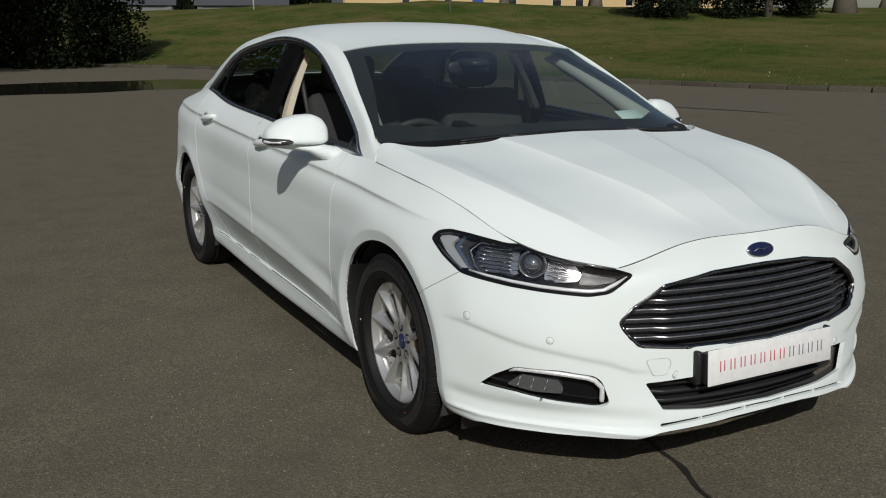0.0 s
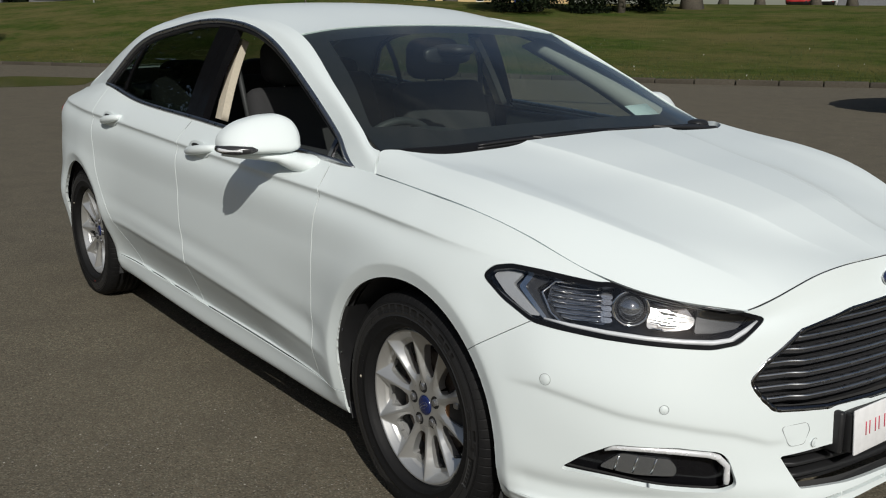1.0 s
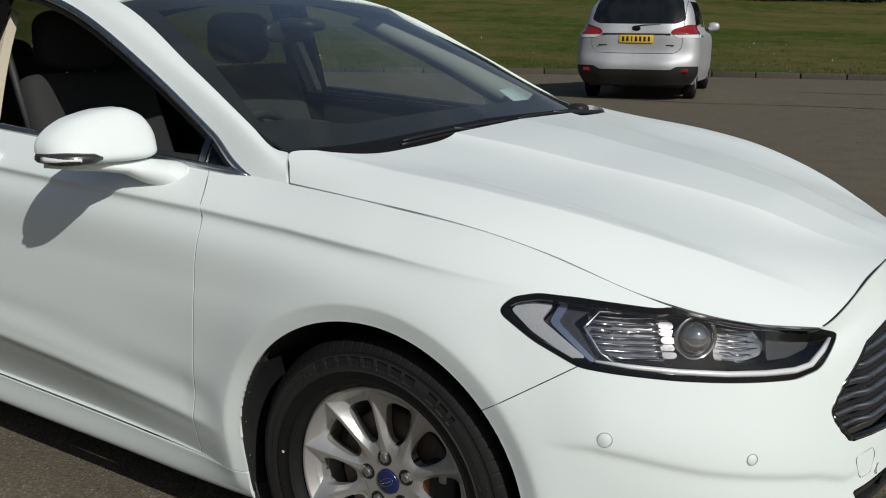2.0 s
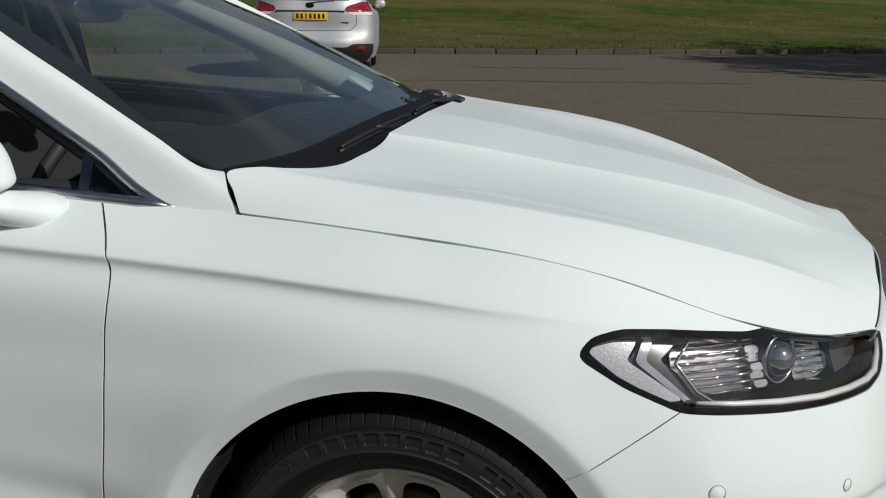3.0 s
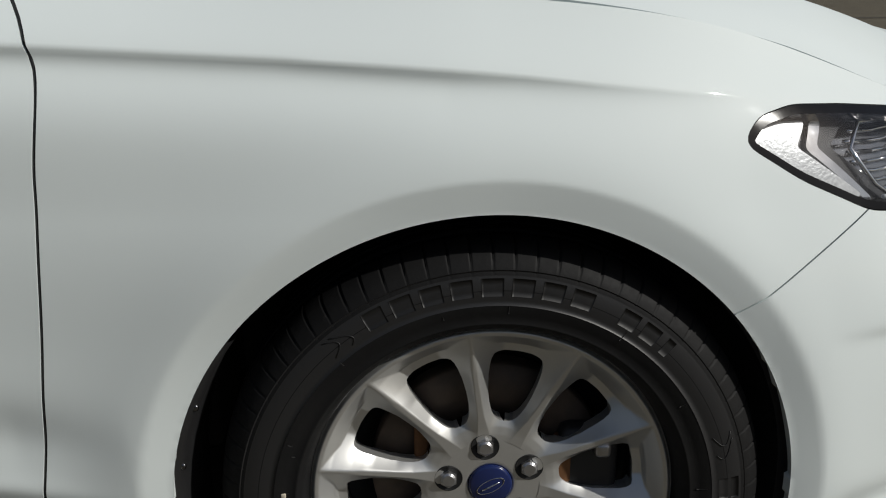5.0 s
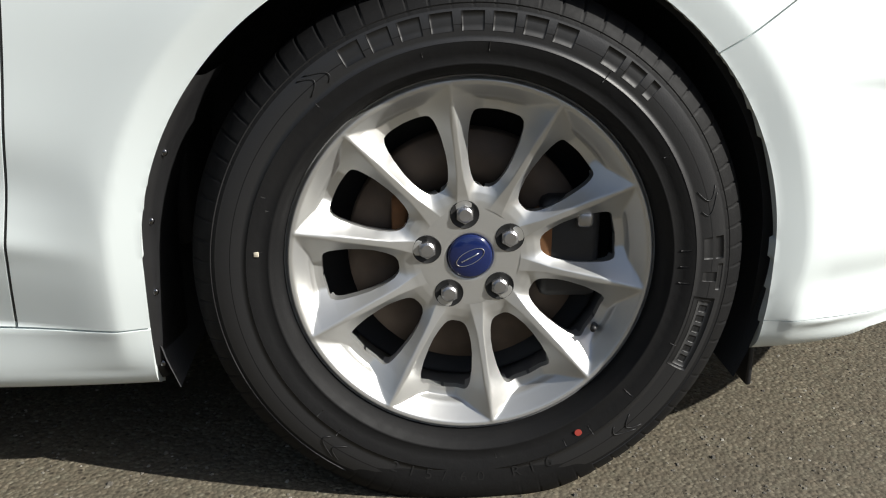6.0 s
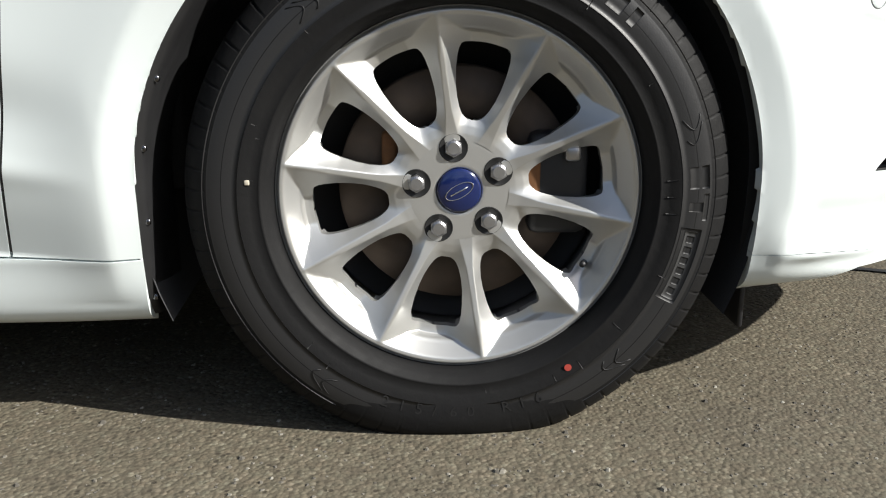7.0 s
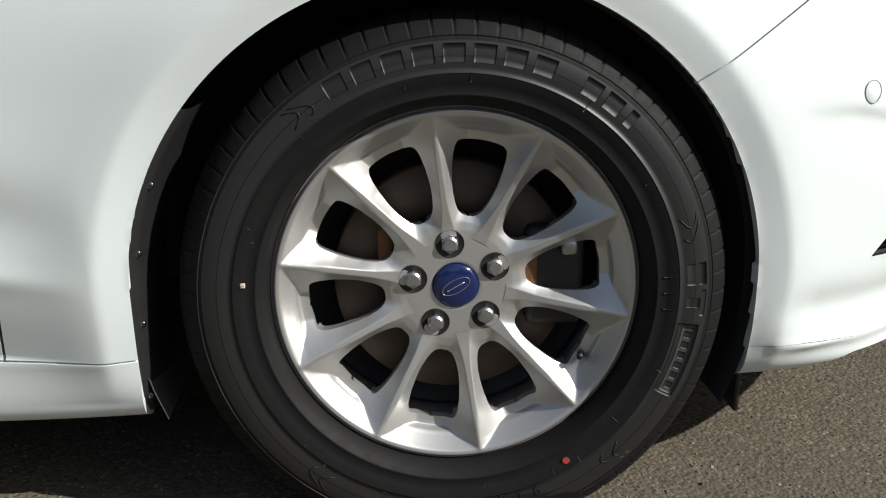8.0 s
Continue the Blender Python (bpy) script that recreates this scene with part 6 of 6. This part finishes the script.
def tree(seed, height, girth, leafless=True):
    """A tapered trunk with forking limbs."""
    rnd = random.Random(seed)
    bm = bmesh.new()

    def limb(p, d, length, r, level):
        n = 5 if level < 2 else 3
        pts, rs = [p], [r]
        for i in range(n):
            d = (d + Vector((rnd.uniform(-1, 1), rnd.uniform(-1, 1), rnd.uniform(-.2, .5))) * (.10 if level == 0 else .22)).normalized()
            p = p + d * (length / n)
            pts.append(p)
            rs.append(r * (1 - .55 * (i + 1) / n))
        if level == 0:
            rs[0] = r * 1.5
        tube_bm([tuple(q) for q in pts], rs, 9 if level == 0 else (6 if level == 1 else 4), bm)
        if level < 3:
            for i in range((7, 4, 4)[level]):
                k = rnd.randint(max(1, n // 2), n)
                side = Vector((rnd.uniform(-1, 1), rnd.uniform(-1, 1), rnd.uniform(.1, .9))).normalized()
                limb(pts[k], (d * .45 + side).normalized(), length * rnd.uniform(.42, .65), rs[k] * .62, level + 1)

    limb(Vector((0, 0, -.3)), Vector((0, 0, 1)), height * .5, girth, 0)
    t = empty("tree")
    part("trunk", bm, BARK, t)
    return t


def clump_bm(seed, rx, ry, rz, count, leaf, lumps=26, base=0.0):
    """A crown of many small leaves gathered in uneven lumps."""
    rnd = random.Random(seed)
    cs = []
    for _ in range(lumps):
        a, u = rnd.uniform(0, 6.28), rnd.uniform(-.5, 1)
        q = math.sqrt(max(0, 1 - u * u)) * rnd.uniform(.4, .85)
        cs.append((Vector((math.cos(a) * q * rx, math.sin(a) * q * ry, base + (u * .65 + .5) * rz)), rnd.uniform(.28, .5)))
    V, F = [], []
    for _ in range(count):
        c, k = rnd.choice(cs)
        v = Vector((rnd.gauss(0, 1), rnd.gauss(0, 1), rnd.gauss(0, 1))).normalized() * (rnd.random() ** .33)
        p = c + Vector((v.x * rx * k, v.y * ry * k, v.z * rz * k))
        p.z = max(p.z, .05)
        e = Vector((rnd.gauss(0, 1), rnd.gauss(0, 1), rnd.gauss(0, .6))).normalized() * leaf * rnd.uniform(.6, 1.4)
        f = e.orthogonal().normalized() * leaf * rnd.uniform(.3, .6)
        i = len(V)
        V += [tuple(p - e), tuple(p + f), tuple(p + e), tuple(p - f)]
        F.append([i, i + 1, i + 2, i + 3])
    me = bpy.data.meshes.new("crown")
    me.from_pydata(V, [], F)
    me.materials.append(NEEDLE)
    return me


def shrub(name, label, place, rx, ry, rz, count, leaf, seed, trunk=0.0, base=0.0):
    t = empty(name)
    cr = new("crown", clump_bm(seed, rx, ry, rz, count, leaf, base=base))
    cr.parent = t
    part("trunk", tube_bm([(0, 0, -.3), (.05, 0, base + rz * .5), (0, .1, base + rz * .9)], [.12 * rz ** .5 + trunk, .09 * rz ** .5, .03], 8), BARK, t)
    t.location = place
    return tagged(t, label, "tree" if trunk else "shrub")


def on_bank(x, y):
    return (x, y, float(ground_z(np.array(x), np.array(y))) - .05)


shrub("evergreen_tree", "dense dark evergreen tree reaching down to the kerb", on_bank(-47.0, 2.2), 4.4, 4.4, 8.0, 60000, .13, 21, .2)
shrub("evergreen_tree", "dense dark evergreen tree beside the kerb", on_bank(-47.5, -5.0), 5.5, 5.5, 9.0, 60000, .14, 22, .2)
shrub("evergreen_tree", "dense dark evergreen tree beside the kerb", on_bank(-54, -12), 6.0, 6.5, 9.0, 12000, .3, 23, .2)
shrub("evergreen_bush", "dark spreading evergreen bush on the bank", on_bank(-35.0, 31.6), 3.2, 2.6, 3.6, 24000, .10, 24)
shrub("evergreen_bush", "dark spreading evergreen bush on the bank", on_bank(-31.2, 33.6), 2.8, 2.6, 3.4, 22000, .10, 25)
shrub("evergreen_bush", "dark evergreen bush at the top of the bank", on_bank(-9.0, 44.5), 3.4, 3.0, 4.5, 6000, .15, 26)
shrub("evergreen_bush", "dark evergreen bush at the top of the bank", on_bank(-12.8, 47.0), 2.6, 2.6, 3.6, 5000, .15, 28)
shrub("evergreen_tree", "broad evergreen tree shading the tarmac", (19.0, 15.5, 0), 7.0, 6.2, 5.5, 12000, .26, 27, .35, base=4.2)

# out of view: added only to throw shade on the evergreens by the kerb
shrub("evergreen_tree", "unseen tall spreading evergreen tree added to shade the kerb", (-33.0, -9.5, 0), 8.0, 8.0, 12.0, 26000, .22, 29, .35, base=6.0)

_bare = tree(3, 15, .48)
tagged(_bare, "bare deciduous tree with a thick grey trunk", "tree", "trees on the bank")
_bare.location = on_bank(-30.6, 38.2)
_others = tree(8, 13, .42)
tagged(_others, "bare deciduous tree with a thick grey trunk", "tree", "trees on the bank")
_others.location = on_bank(-51.5, 38.5)
for _i, (_x, _y, _k) in enumerate(((-54.5, 40.5, .9), (-49.2, 41.0, 1.0), (-46.5, 42.5, .9), (-66, 40, 1.0), (-43.3, 57.5, .8), (-41.5, 59.5, .7), (-38.5, 62, .8), (-36, 62.5, .7), (-2, 52, .9), (8, 56, 1.0))):
    _t = copy_thing(_bare if _i % 2 else _others, pose(*on_bank(_x, _y), 0, 0, _i * 67))
    _t.scale = (_k, _k, _k)
_sap = tree(15, 7, .05)
tagged(_sap, "thin young sapling on the grass", "tree")
_sap.location = on_bank(-46.0, 24.2)
# unseen trees and hedge, added to close the near side of the car park
for _i, (_x, _y, _k) in enumerate(((-16, -26, 1.0), (-5, -30, 1.1), (6, -24, .9), (14, -31, 1.1), (-28, -30, 1.1), (24, -22, 1.0))):
    _t = copy_thing(_bare if _i % 2 else _others, pose(_x, _y, 0, 0, 0, _i * 41 + 20))
    _t.scale = (_k, _k, _k)
    tagged(_t, "unseen bare deciduous tree added beyond the car park", "tree", "trees round the car park")
_hedge_mesh = clump_bm(31, 7.5, 2.2, 3.4, 9000, .26, 20)
for _i, _x in enumerate((-46, -33, -20, -7, 6, 19, 32)):
    _h = new("unseen_hedge", _hedge_mesh)
    _h.location = (_x, -31 + 2 * math.sin(_i * 2.1), 0)
    _h.rotation_euler = (0, 0, (_i % 2) * math.pi + .1)
    tagged(_h, "unseen dark evergreen hedge added at the edge of the car park", "hedge", "hedge round the car park")

# a taller belt, also unseen, added past the corner of the car park
for _i, (_x, _y) in enumerate(((-66, -22), (-70, -36), (-68, -52), (-84, -66), (-60, -70), (-40, -62))):
    _h = new("unseen_hedge", _hedge_mesh)
    _h.location, _h.rotation_euler, _h.scale = (_x, _y, 0), (0, 0, 1.1 + _i * .5), (1.5, 2.6, 3.0)
    tagged(_h, "unseen tall dark evergreen belt added round the car park", "hedge", "hedge round the car park")


for _i in range(16):
    if 119 < 88 + 7.2 * _i < 135:
        continue
    _a = radians(88 + 7.2 * _i)
    _h = new("far_wood", _hedge_mesh)
    _h.location, _h.rotation_euler, _h.scale = (170 * math.cos(_a), 170 * math.sin(_a), 0), (0, 0, _a + math.pi / 2), (2.2, 3.0, 5.5 + (_i * 7 % 5) * .4)
    tagged(_h, "dark belt of far trees behind the houses", "trees", "far belt of trees")


# ---- far houses ----
def brick_mat(name, a, b, mortar):
    n = Nodes(name)
    br = n.put("TexBrick", Scale=4.0)
    mp = n.put("Mapping")
    mp.inputs["Rotation"].default_value = (radians(90), 0, 0)
    n.join(n.coords(), mp.inputs["Vector"])
    n.join(mp.outputs["Vector"], br.inputs["Vector"])
    br.inputs["Color1"].default_value, br.inputs["Color2"].default_value, br.inputs["Mortar"].default_value = (*a, 1), (*b, 1), (*mortar, 1)
    return n.set(Base_Color=n.mix(n.ramp(n.noise(.4, 4), (.4, 0.0), (.8, .4)), br.outputs["Color"], a), Roughness=0.9)


BUFF = brick_mat("buff_brick", (0.55, 0.38, 0.17), (0.62, 0.45, 0.22), (0.45, 0.38, 0.27))
RENDER = plain("grey_render", (0.17, 0.172, 0.18), 0.9, scale=3, spread=0.15)
SLATE = plain("slate_roof", (0.06, 0.062, 0.07), 0.7, scale=6, spread=0.3)
BLUE = plain("blue_door_paint", (0.03, 0.07, 0.30), 0.4)
DARKPANE = plain("dark_window_pane", (0.02, 0.022, 0.026), 0.08, coat=0.5)


def house(name, label, place, turn, w, d, h, wall_mat, openings, roof_h):
    """A house with cut openings, recessed panes, and a ridged roof. Its front faces -y."""
    t = empty(name)
    xs = sorted({-w / 2, w / 2, *[o[0] - o[2] / 2 for o in openings], *[o[0] + o[2] / 2 for o in openings]})
    zs = sorted({0.0, h, *[o[1] for o in openings], *[o[1] + o[3] for o in openings]})
    bm = bmesh.new()
    for x0, x1 in zip(xs, xs[1:]):
        for z0, z1 in zip(zs, zs[1:]):
            mx, mz = (x0 + x1) / 2, (z0 + z1) / 2
            if any(abs(mx - o[0]) < o[2] / 2 and o[1] < mz < o[1] + o[3] for o in openings):
                continue
            bm.faces.new([bm.verts.new(p) for p in ((x0, 0, z0), (x1, 0, z0), (x1, 0, z1), (x0, 0, z1))])
    for p in (((-w / 2, 0), (-w / 2, d)), ((w / 2, d), (w / 2, 0)), ((-w / 2, d), (w / 2, d))):
        (xa, ya), (xb, yb) = p
        bm.faces.new([bm.verts.new(q) for q in ((xa, ya, 0), (xb, yb, 0), (xb, yb, h), (xa, ya, h))])
    bmesh.ops.remove_doubles(bm, verts=bm.verts, dist=1e-4)
    bmesh.ops.solidify(bm, geom=bm.faces[:], thickness=.2)
    part("wall", bm, wall_mat, t, smooth=False)
    bm = bmesh.new()
    vs = [bm.verts.new(p) for p in ((-w / 2 - .4, -.4, h), (w / 2 + .4, -.4, h), (w / 2 + .4, d + .4, h), (-w / 2 - .4, d + .4, h), (-w / 2 - .4, d / 2, h + roof_h), (w / 2 + .4, d / 2, h + roof_h))]
    for f in ((0, 1, 5, 4), (2, 3, 4, 5), (0, 4, 3), (1, 2, 5), (3, 2, 1, 0)):
        bm.faces.new([vs[i] for i in f])
    part("roof", bm, SLATE, t, smooth=False)
    for x, z, ww, hh, kind in openings:
        if kind == "door":
            part("door", box_bm((ww, .08, hh), (x, .14, z + hh / 2), .01), BLUE, t)
        else:
            win = part("window", box_bm((ww, .04, hh), (x, .17, z + hh / 2), .004), DARKPANE, t)
            fr = bmesh.new()
            for c, s in (((x - ww / 2 + .03, .13, z + hh / 2), (.06, .06, hh)), ((x + ww / 2 - .03, .13, z + hh / 2), (.06, .06, hh)), ((x, .13, z + hh - .03), (ww - .12, .06, .06)), ((x, .13, z + .03), (ww - .12, .06, .06))):
                q = box_bm(s, c, .004, 1)
                me = bpy.data.meshes.new("tmp")
                q.to_mesh(me)
                q.free()
                fr.from_mesh(me)
                bpy.data.meshes.remove(me)
            part("window_frame", fr, PLATEWHITE, win)
    t.matrix_world = pose(*place, 0, 0, turn)
    return tagged(t, label, "building")


_op = [(-14.5, .35, 1.0, 1.1, "w"), (-9.5, .35, 1.0, 1.1, "w"), (-6.0, 0, 1.3, 2.4, "door"), (-2.0, .35, 1.1, 1.1, "w"), (3.2, .2, 1.1, 1.5, "w"), (5.8, .2, 1.0, 1.5, "w"), (11.5, .3, .9, 1.2, "w"), (16.5, 0, 2.0, 2.3, "door"), (19, .3, .9, 1.2, "w")]
_op += [(x, 4.0, 1.3, 1.4, "w") for x in (-13, -9, -5, -1, 3, 7, 11, 15, 19)]
house("brick_building", "long buff brick building with small dark windows and a blue door", (-93, 60, 4.35), 57, 44, 10, 7.0, BUFF, _op, 3.0)
for _i, (_x, _y, _w, _t) in enumerate(((-128, 36, 12, 70), (-122, 52, 9, 66), (-132, 22, 11, 74), (-60, 108, 14, 30), (-38, 112, 12, 18), (-15, 112, 13, 8))):
    house("house", "grey rendered house with a slate roof", (_x, _y, 1.3), _t, _w, 8, 4.2, RENDER, [(-_w / 4, .8, 1.2, 1.3, "w"), (0, 0, 1.0, 2.1, "door"), (_w / 4, .8, 1.2, 1.3, "w")], 3.0)
# pole
_p = on_bank(-70, 20)
tagged(part("white_pole", tube_bm([(_p[0], _p[1], _p[2]), (_p[0], _p[1], _p[2] + 4)], .07, 10), PLATEWHITE), "white painted post on the grass", "post")

# ---- the silver car on the far side, and cars beyond the bank ----
BODY2 = [
    [(.12, 0, .24), (.13, .60, .24), (.28, .80, .24), (1.0, .84, .24), (3.5, .84, .24), (4.25, .62, .26), (4.38, 0, .26)],
    [(.0, 0, .40), (.03, .60, .40), (.17, .86, .40), (1.0, .895, .42), (3.5, .89, .42), (4.36, .66, .42), (4.50, 0, .42)],
    [(-.02, 0, .56), (.01, .60, .56), (.15, .875, .58), (1.0, .90, .62), (3.5, .895, .62), (4.36, .66, .62), (4.50, 0, .62)],
    [(.05, 0, .68), (.07, .60, .68), (.17, .87, .70), (1.0, .90, .74), (3.5, .89, .74), (4.28, .64, .74), (4.44, 0, .76)],
    [(.06, 0, .95), (.08, .60, .95), (.18, .85, .95), (1.0, .885, .95), (3.4, .87, .92), (4.05, .62, .90), (4.2, 0, .90)],
    [(.09, 0, 1.06), (.12, .58, 1.06), (.24, .80, 1.05), (1.0, .84, 1.03), (3.0, .83, 1.0), (3.55, .70, .99), (3.65, 0, 1.0)],
    [(.28, 0, 1.40), (.31, .55, 1.40), (.42, .70, 1.40), (1.0, .73, 1.42), (2.1, .72, 1.42), (2.55, .62, 1.38), (2.65, 0, 1.40)],
    [(.38, 0, 1.55), (.41, .48, 1.54), (.54, .60, 1.52), (1.0, .62, 1.55), (1.9, .61, 1.55), (2.2, .48, 1.53), (2.3, 0, 1.55)],
    [(.70, 0, 1.60), (.72, .15, 1.60), (.80, .22, 1.60), (1.1, .24, 1.61), (1.6, .24, 1.61), (1.85, .18, 1.60), (1.9, 0, 1.60)],
]
YELLOW = plain("yellow_plate", (0.75, 0.48, 0.03), 0.4, coat=0.3)
REDLENS = plain("red_lens", (0.26, 0.008, 0.012), 0.12, coat=0.8)
CLEARLENS = plain("clear_lens", (0.7, 0.7, 0.7), 0.15, coat=0.6)
TINT2 = plain("dark_tinted_glass", (0.006, 0.007, 0.0075), 0.04, coat=0.6)


def people_carrier(name, label, paint, m, fine=True):
    t = empty(name)
    half = grid_mesh(loft(BODY2, 120 if fine else 50, 90 if fine else 40))
    half = facing(half, np.array([2.0, 0, .8]))
    for cx in (.92, 3.67):
        half = clip(half, lambda V, cx=cx: np.where(V[:, 2] > .33, np.hypot(V[:, 0] - cx, V[:, 2] - .33), np.abs(V[:, 0] - cx)) - .355)
    yz, xz = lambda V: np.c_[np.abs(V[:, 1]), V[:, 2]], lambda V: np.c_[V[:, 0], V[:, 2]]
    rear = lambda V: np.where(V[:, 0] < .8, 1.0, -1.0)
    glass_f = lambda V: np.where(V[:, 0] < .62, in_poly(rounded([(-.8, 1.115), (.60, 1.125), (.73, 1.18), (.66, 1.46), (.58, 1.52), (-.8, 1.535)], .04))(yz(V)), -1.0)
    side_f = lambda V: np.where(np.abs(V[:, 1]) > .60, in_poly(rounded([(.52, 1.12), (.62, 1.38), (.95, 1.455), (1.9, 1.455), (2.45, 1.36), (2.98, 1.06), (.80, 1.09)], .05))(xz(V)), -1.0)
    lamp2 = lambda V: np.where(V[:, 0] < .55, in_poly(rounded([(.52, 1.00), (.56, 1.045), (.76, 1.105), (1.2, 1.13), (1.2, .925), (.62, .925)], .02))(yz(V)), -1.0)
    screen2 = lambda V: np.where(V[:, 0] > 2.2, in_poly([(-.9, 1.02), (.70, 1.02), (.60, 1.40), (.48, 1.50), (-.9, 1.52)])(yz(V)), -1.0)
    dark = lambda V: (.375 + .05 * np.clip((np.abs(V[:, 1]) - .55) / .1, 0, 1) * (V[:, 0] < .5)) - V[:, 2] + .09 * (V[:, 0] < .3) - .09 * (V[:, 0] > .9)
    paintwork = cuts(half, lambda V: -glass_f(V), lambda V: -side_f(V), lambda V: -lamp2(V), lambda V: -screen2(V), lambda V: -np.minimum(dark(V), .35 - V[:, 0]))

    def both2(nm, mesh, mat, lab="", depth=.01):
        if not len(mesh[1]):
            return
        a = part(nm, to_bm(mesh, depth=depth), mat, t, lab)
        part(nm, to_bm(mirrored(mesh), depth=depth), mat, t, lab)

    gate = lambda V: np.where(V[:, 0] < .7, in_poly(rounded([(-.9, .69), (.60, .70), (.70, .78), (.72, 1.6), (-.9, 1.6)], .05))(yz(V)), -1.0)
    both2("body", cuts(paintwork, lambda V: -gate(V) - .004), paint)
    both2("tailgate", cuts(paintwork, lambda V: gate(V) - .004), paint)
    both2("rear_glass", cuts(half, glass_f), TINT2)
    both2("side_glass", cuts(half, side_f), TINT2)
    both2("windscreen", cuts(half, screen2), TINT2)
    both2("tail_lamp", cuts(half, lamp2, lambda V: V[:, 2] - .975), REDLENS, "red tail lamp", depth=-.01)
    both2("reversing_lamp", cuts(half, lamp2, lambda V: .971 - V[:, 2]), CLEARLENS, depth=-.008)
    both2("rear_skirt", cuts(half, lambda V: np.minimum(dark(V), .35 - V[:, 0]) - .002), BLACK)
    part("underbody", box_bm((3.9, 1.5, .12), (2.2, 0, .26), .03), BLACK, t)
    pl = part("number_plate", box_bm((.012, .52, .112), (.045, 0, .905), .004), YELLOW, t, "yellow plate with black bars")
    for i in range(7):
        part("plate_bar", box_bm((.004, .036 if i != 4 else .02, .07), (.038, -.20 + i * .066, .905), .001, 1), BLACK, pl)
    part("tailgate_trim", box_bm((.02, 1.06, .022), (.052, 0, .975), .008), DARKCHROME, t)
    bd = part("badge", oval_bm(.062, .032, .01), GLOSS, t)
    bd.matrix_local = pose(.075, 0, 1.055, 0, 0, 180)
    part("high_brake_lamp", box_bm((.02, .34, .022), (.335, 0, 1.515), .006), AMBERSTRIP, t, "high brake lamp strip")
    part("rear_wiper", tube_bm([(.085, .06, 1.075), (.098, -.10, 1.105), (.108, -.36, 1.115)], [.013, .008, .006], 8), BLACK, t)
    part("script_bar", box_bm((.006, .17, .016), (.062, .50, .815), .002), DARKCHROME, t)
    part("script_bar", box_bm((.006, .13, .016), (.062, -.52, .815), .002), DARKCHROME, t)
    for s in (-1, 1):
        part("bumper_reflector", box_bm((.02, .24, .05), (.070, s * .70, .455), .008), REDLENS, t)
        part("roof_rail", tube_bm([(.62, s * .60, 1.55), (.75, s * .60, 1.60), (1.4, s * .60, 1.62), (2.0, s * .58, 1.58), (2.15, s * .57, 1.54)], .018, 8), DARKCHROME, t)
        part("door_mirror", ball_bm((2.62, s * 1.0, 1.08), .07, .10, .07, .75, 20, 12), paint, t)
        part("mirror_arm", tube_bm([(2.62, s * .95, 1.04), (2.60, s * .84, 1.02)], .02, 8), BLACK, t)
        for x in (1.35, 2.25):
            part("door_handle", tube_bm([(x - .09, s * .885, .93), (x, s * .915, .935), (x + .09, s * .885, .93)], .013, 8), CHROME, t)
        for x in (1.02, 1.98, 2.85):
            part("door_gap", tube_bm([(x + .02, s * .902, .42), (x, s * .905, .65), (x - .02, s * .89, .93)], .004, 5), BLACK, t)
        for cx in (.92, 3.67):
            wh = part("wheel", to_bm(facing(spun([(.20, -.06), (.22, -.085), (.27, -.10), (.31, -.09), (.325, -.06), (.328, 0), (.325, .06), (.31, .09), (.22, .085)], 48), np.zeros(3))), RUBBER, t)
            wh.location = (cx, s * .79, .327)
            wh.rotation_euler = (0, 0, 0 if s < 0 else math.pi)
            part("rim", to_bm(spun([(.215, -.08), (.205, -.07), (.19, -.03), (.06, -.055), (.0002, -.06)], 40)), ALLOY, wh)
            for k in range(5):
                a = k * 2 * math.pi / 5
                part("spoke", tube_bm([(.05 * math.sin(a), -.066, .05 * math.cos(a)), (.20 * math.sin(a), -.076, .20 * math.cos(a))], [.026, .018], 8), ALLOY, wh)
    t.matrix_world = m @ Matrix.Diagonal((1, 1.055, 1.115, 1))
    return tagged(t, label, "car")


AMBERSTRIP = plain("amber_strip", (0.70, 0.42, 0.02), 0.3)
people_carrier("people_carrier", "silver people carrier parked across the tarmac, tail towards us", SILVER, pose(-4.95, 12.70, 0, 0, 0, 104.0))
_redp, _whitep = car_paint("red_paint", (0.35, 0.02, 0.02)), car_paint("far_white_paint", (0.75, 0.76, 0.77))
people_carrier("far_car", "red car parked beyond the grass bank", _redp, pose(-46.2, 71.4, 3.18, 0, 0, 118), False)
people_carrier("far_car", "white car parked beyond the grass bank", _whitep, pose(-44.6, 72.6, 3.18, 0, 0, 118), False)
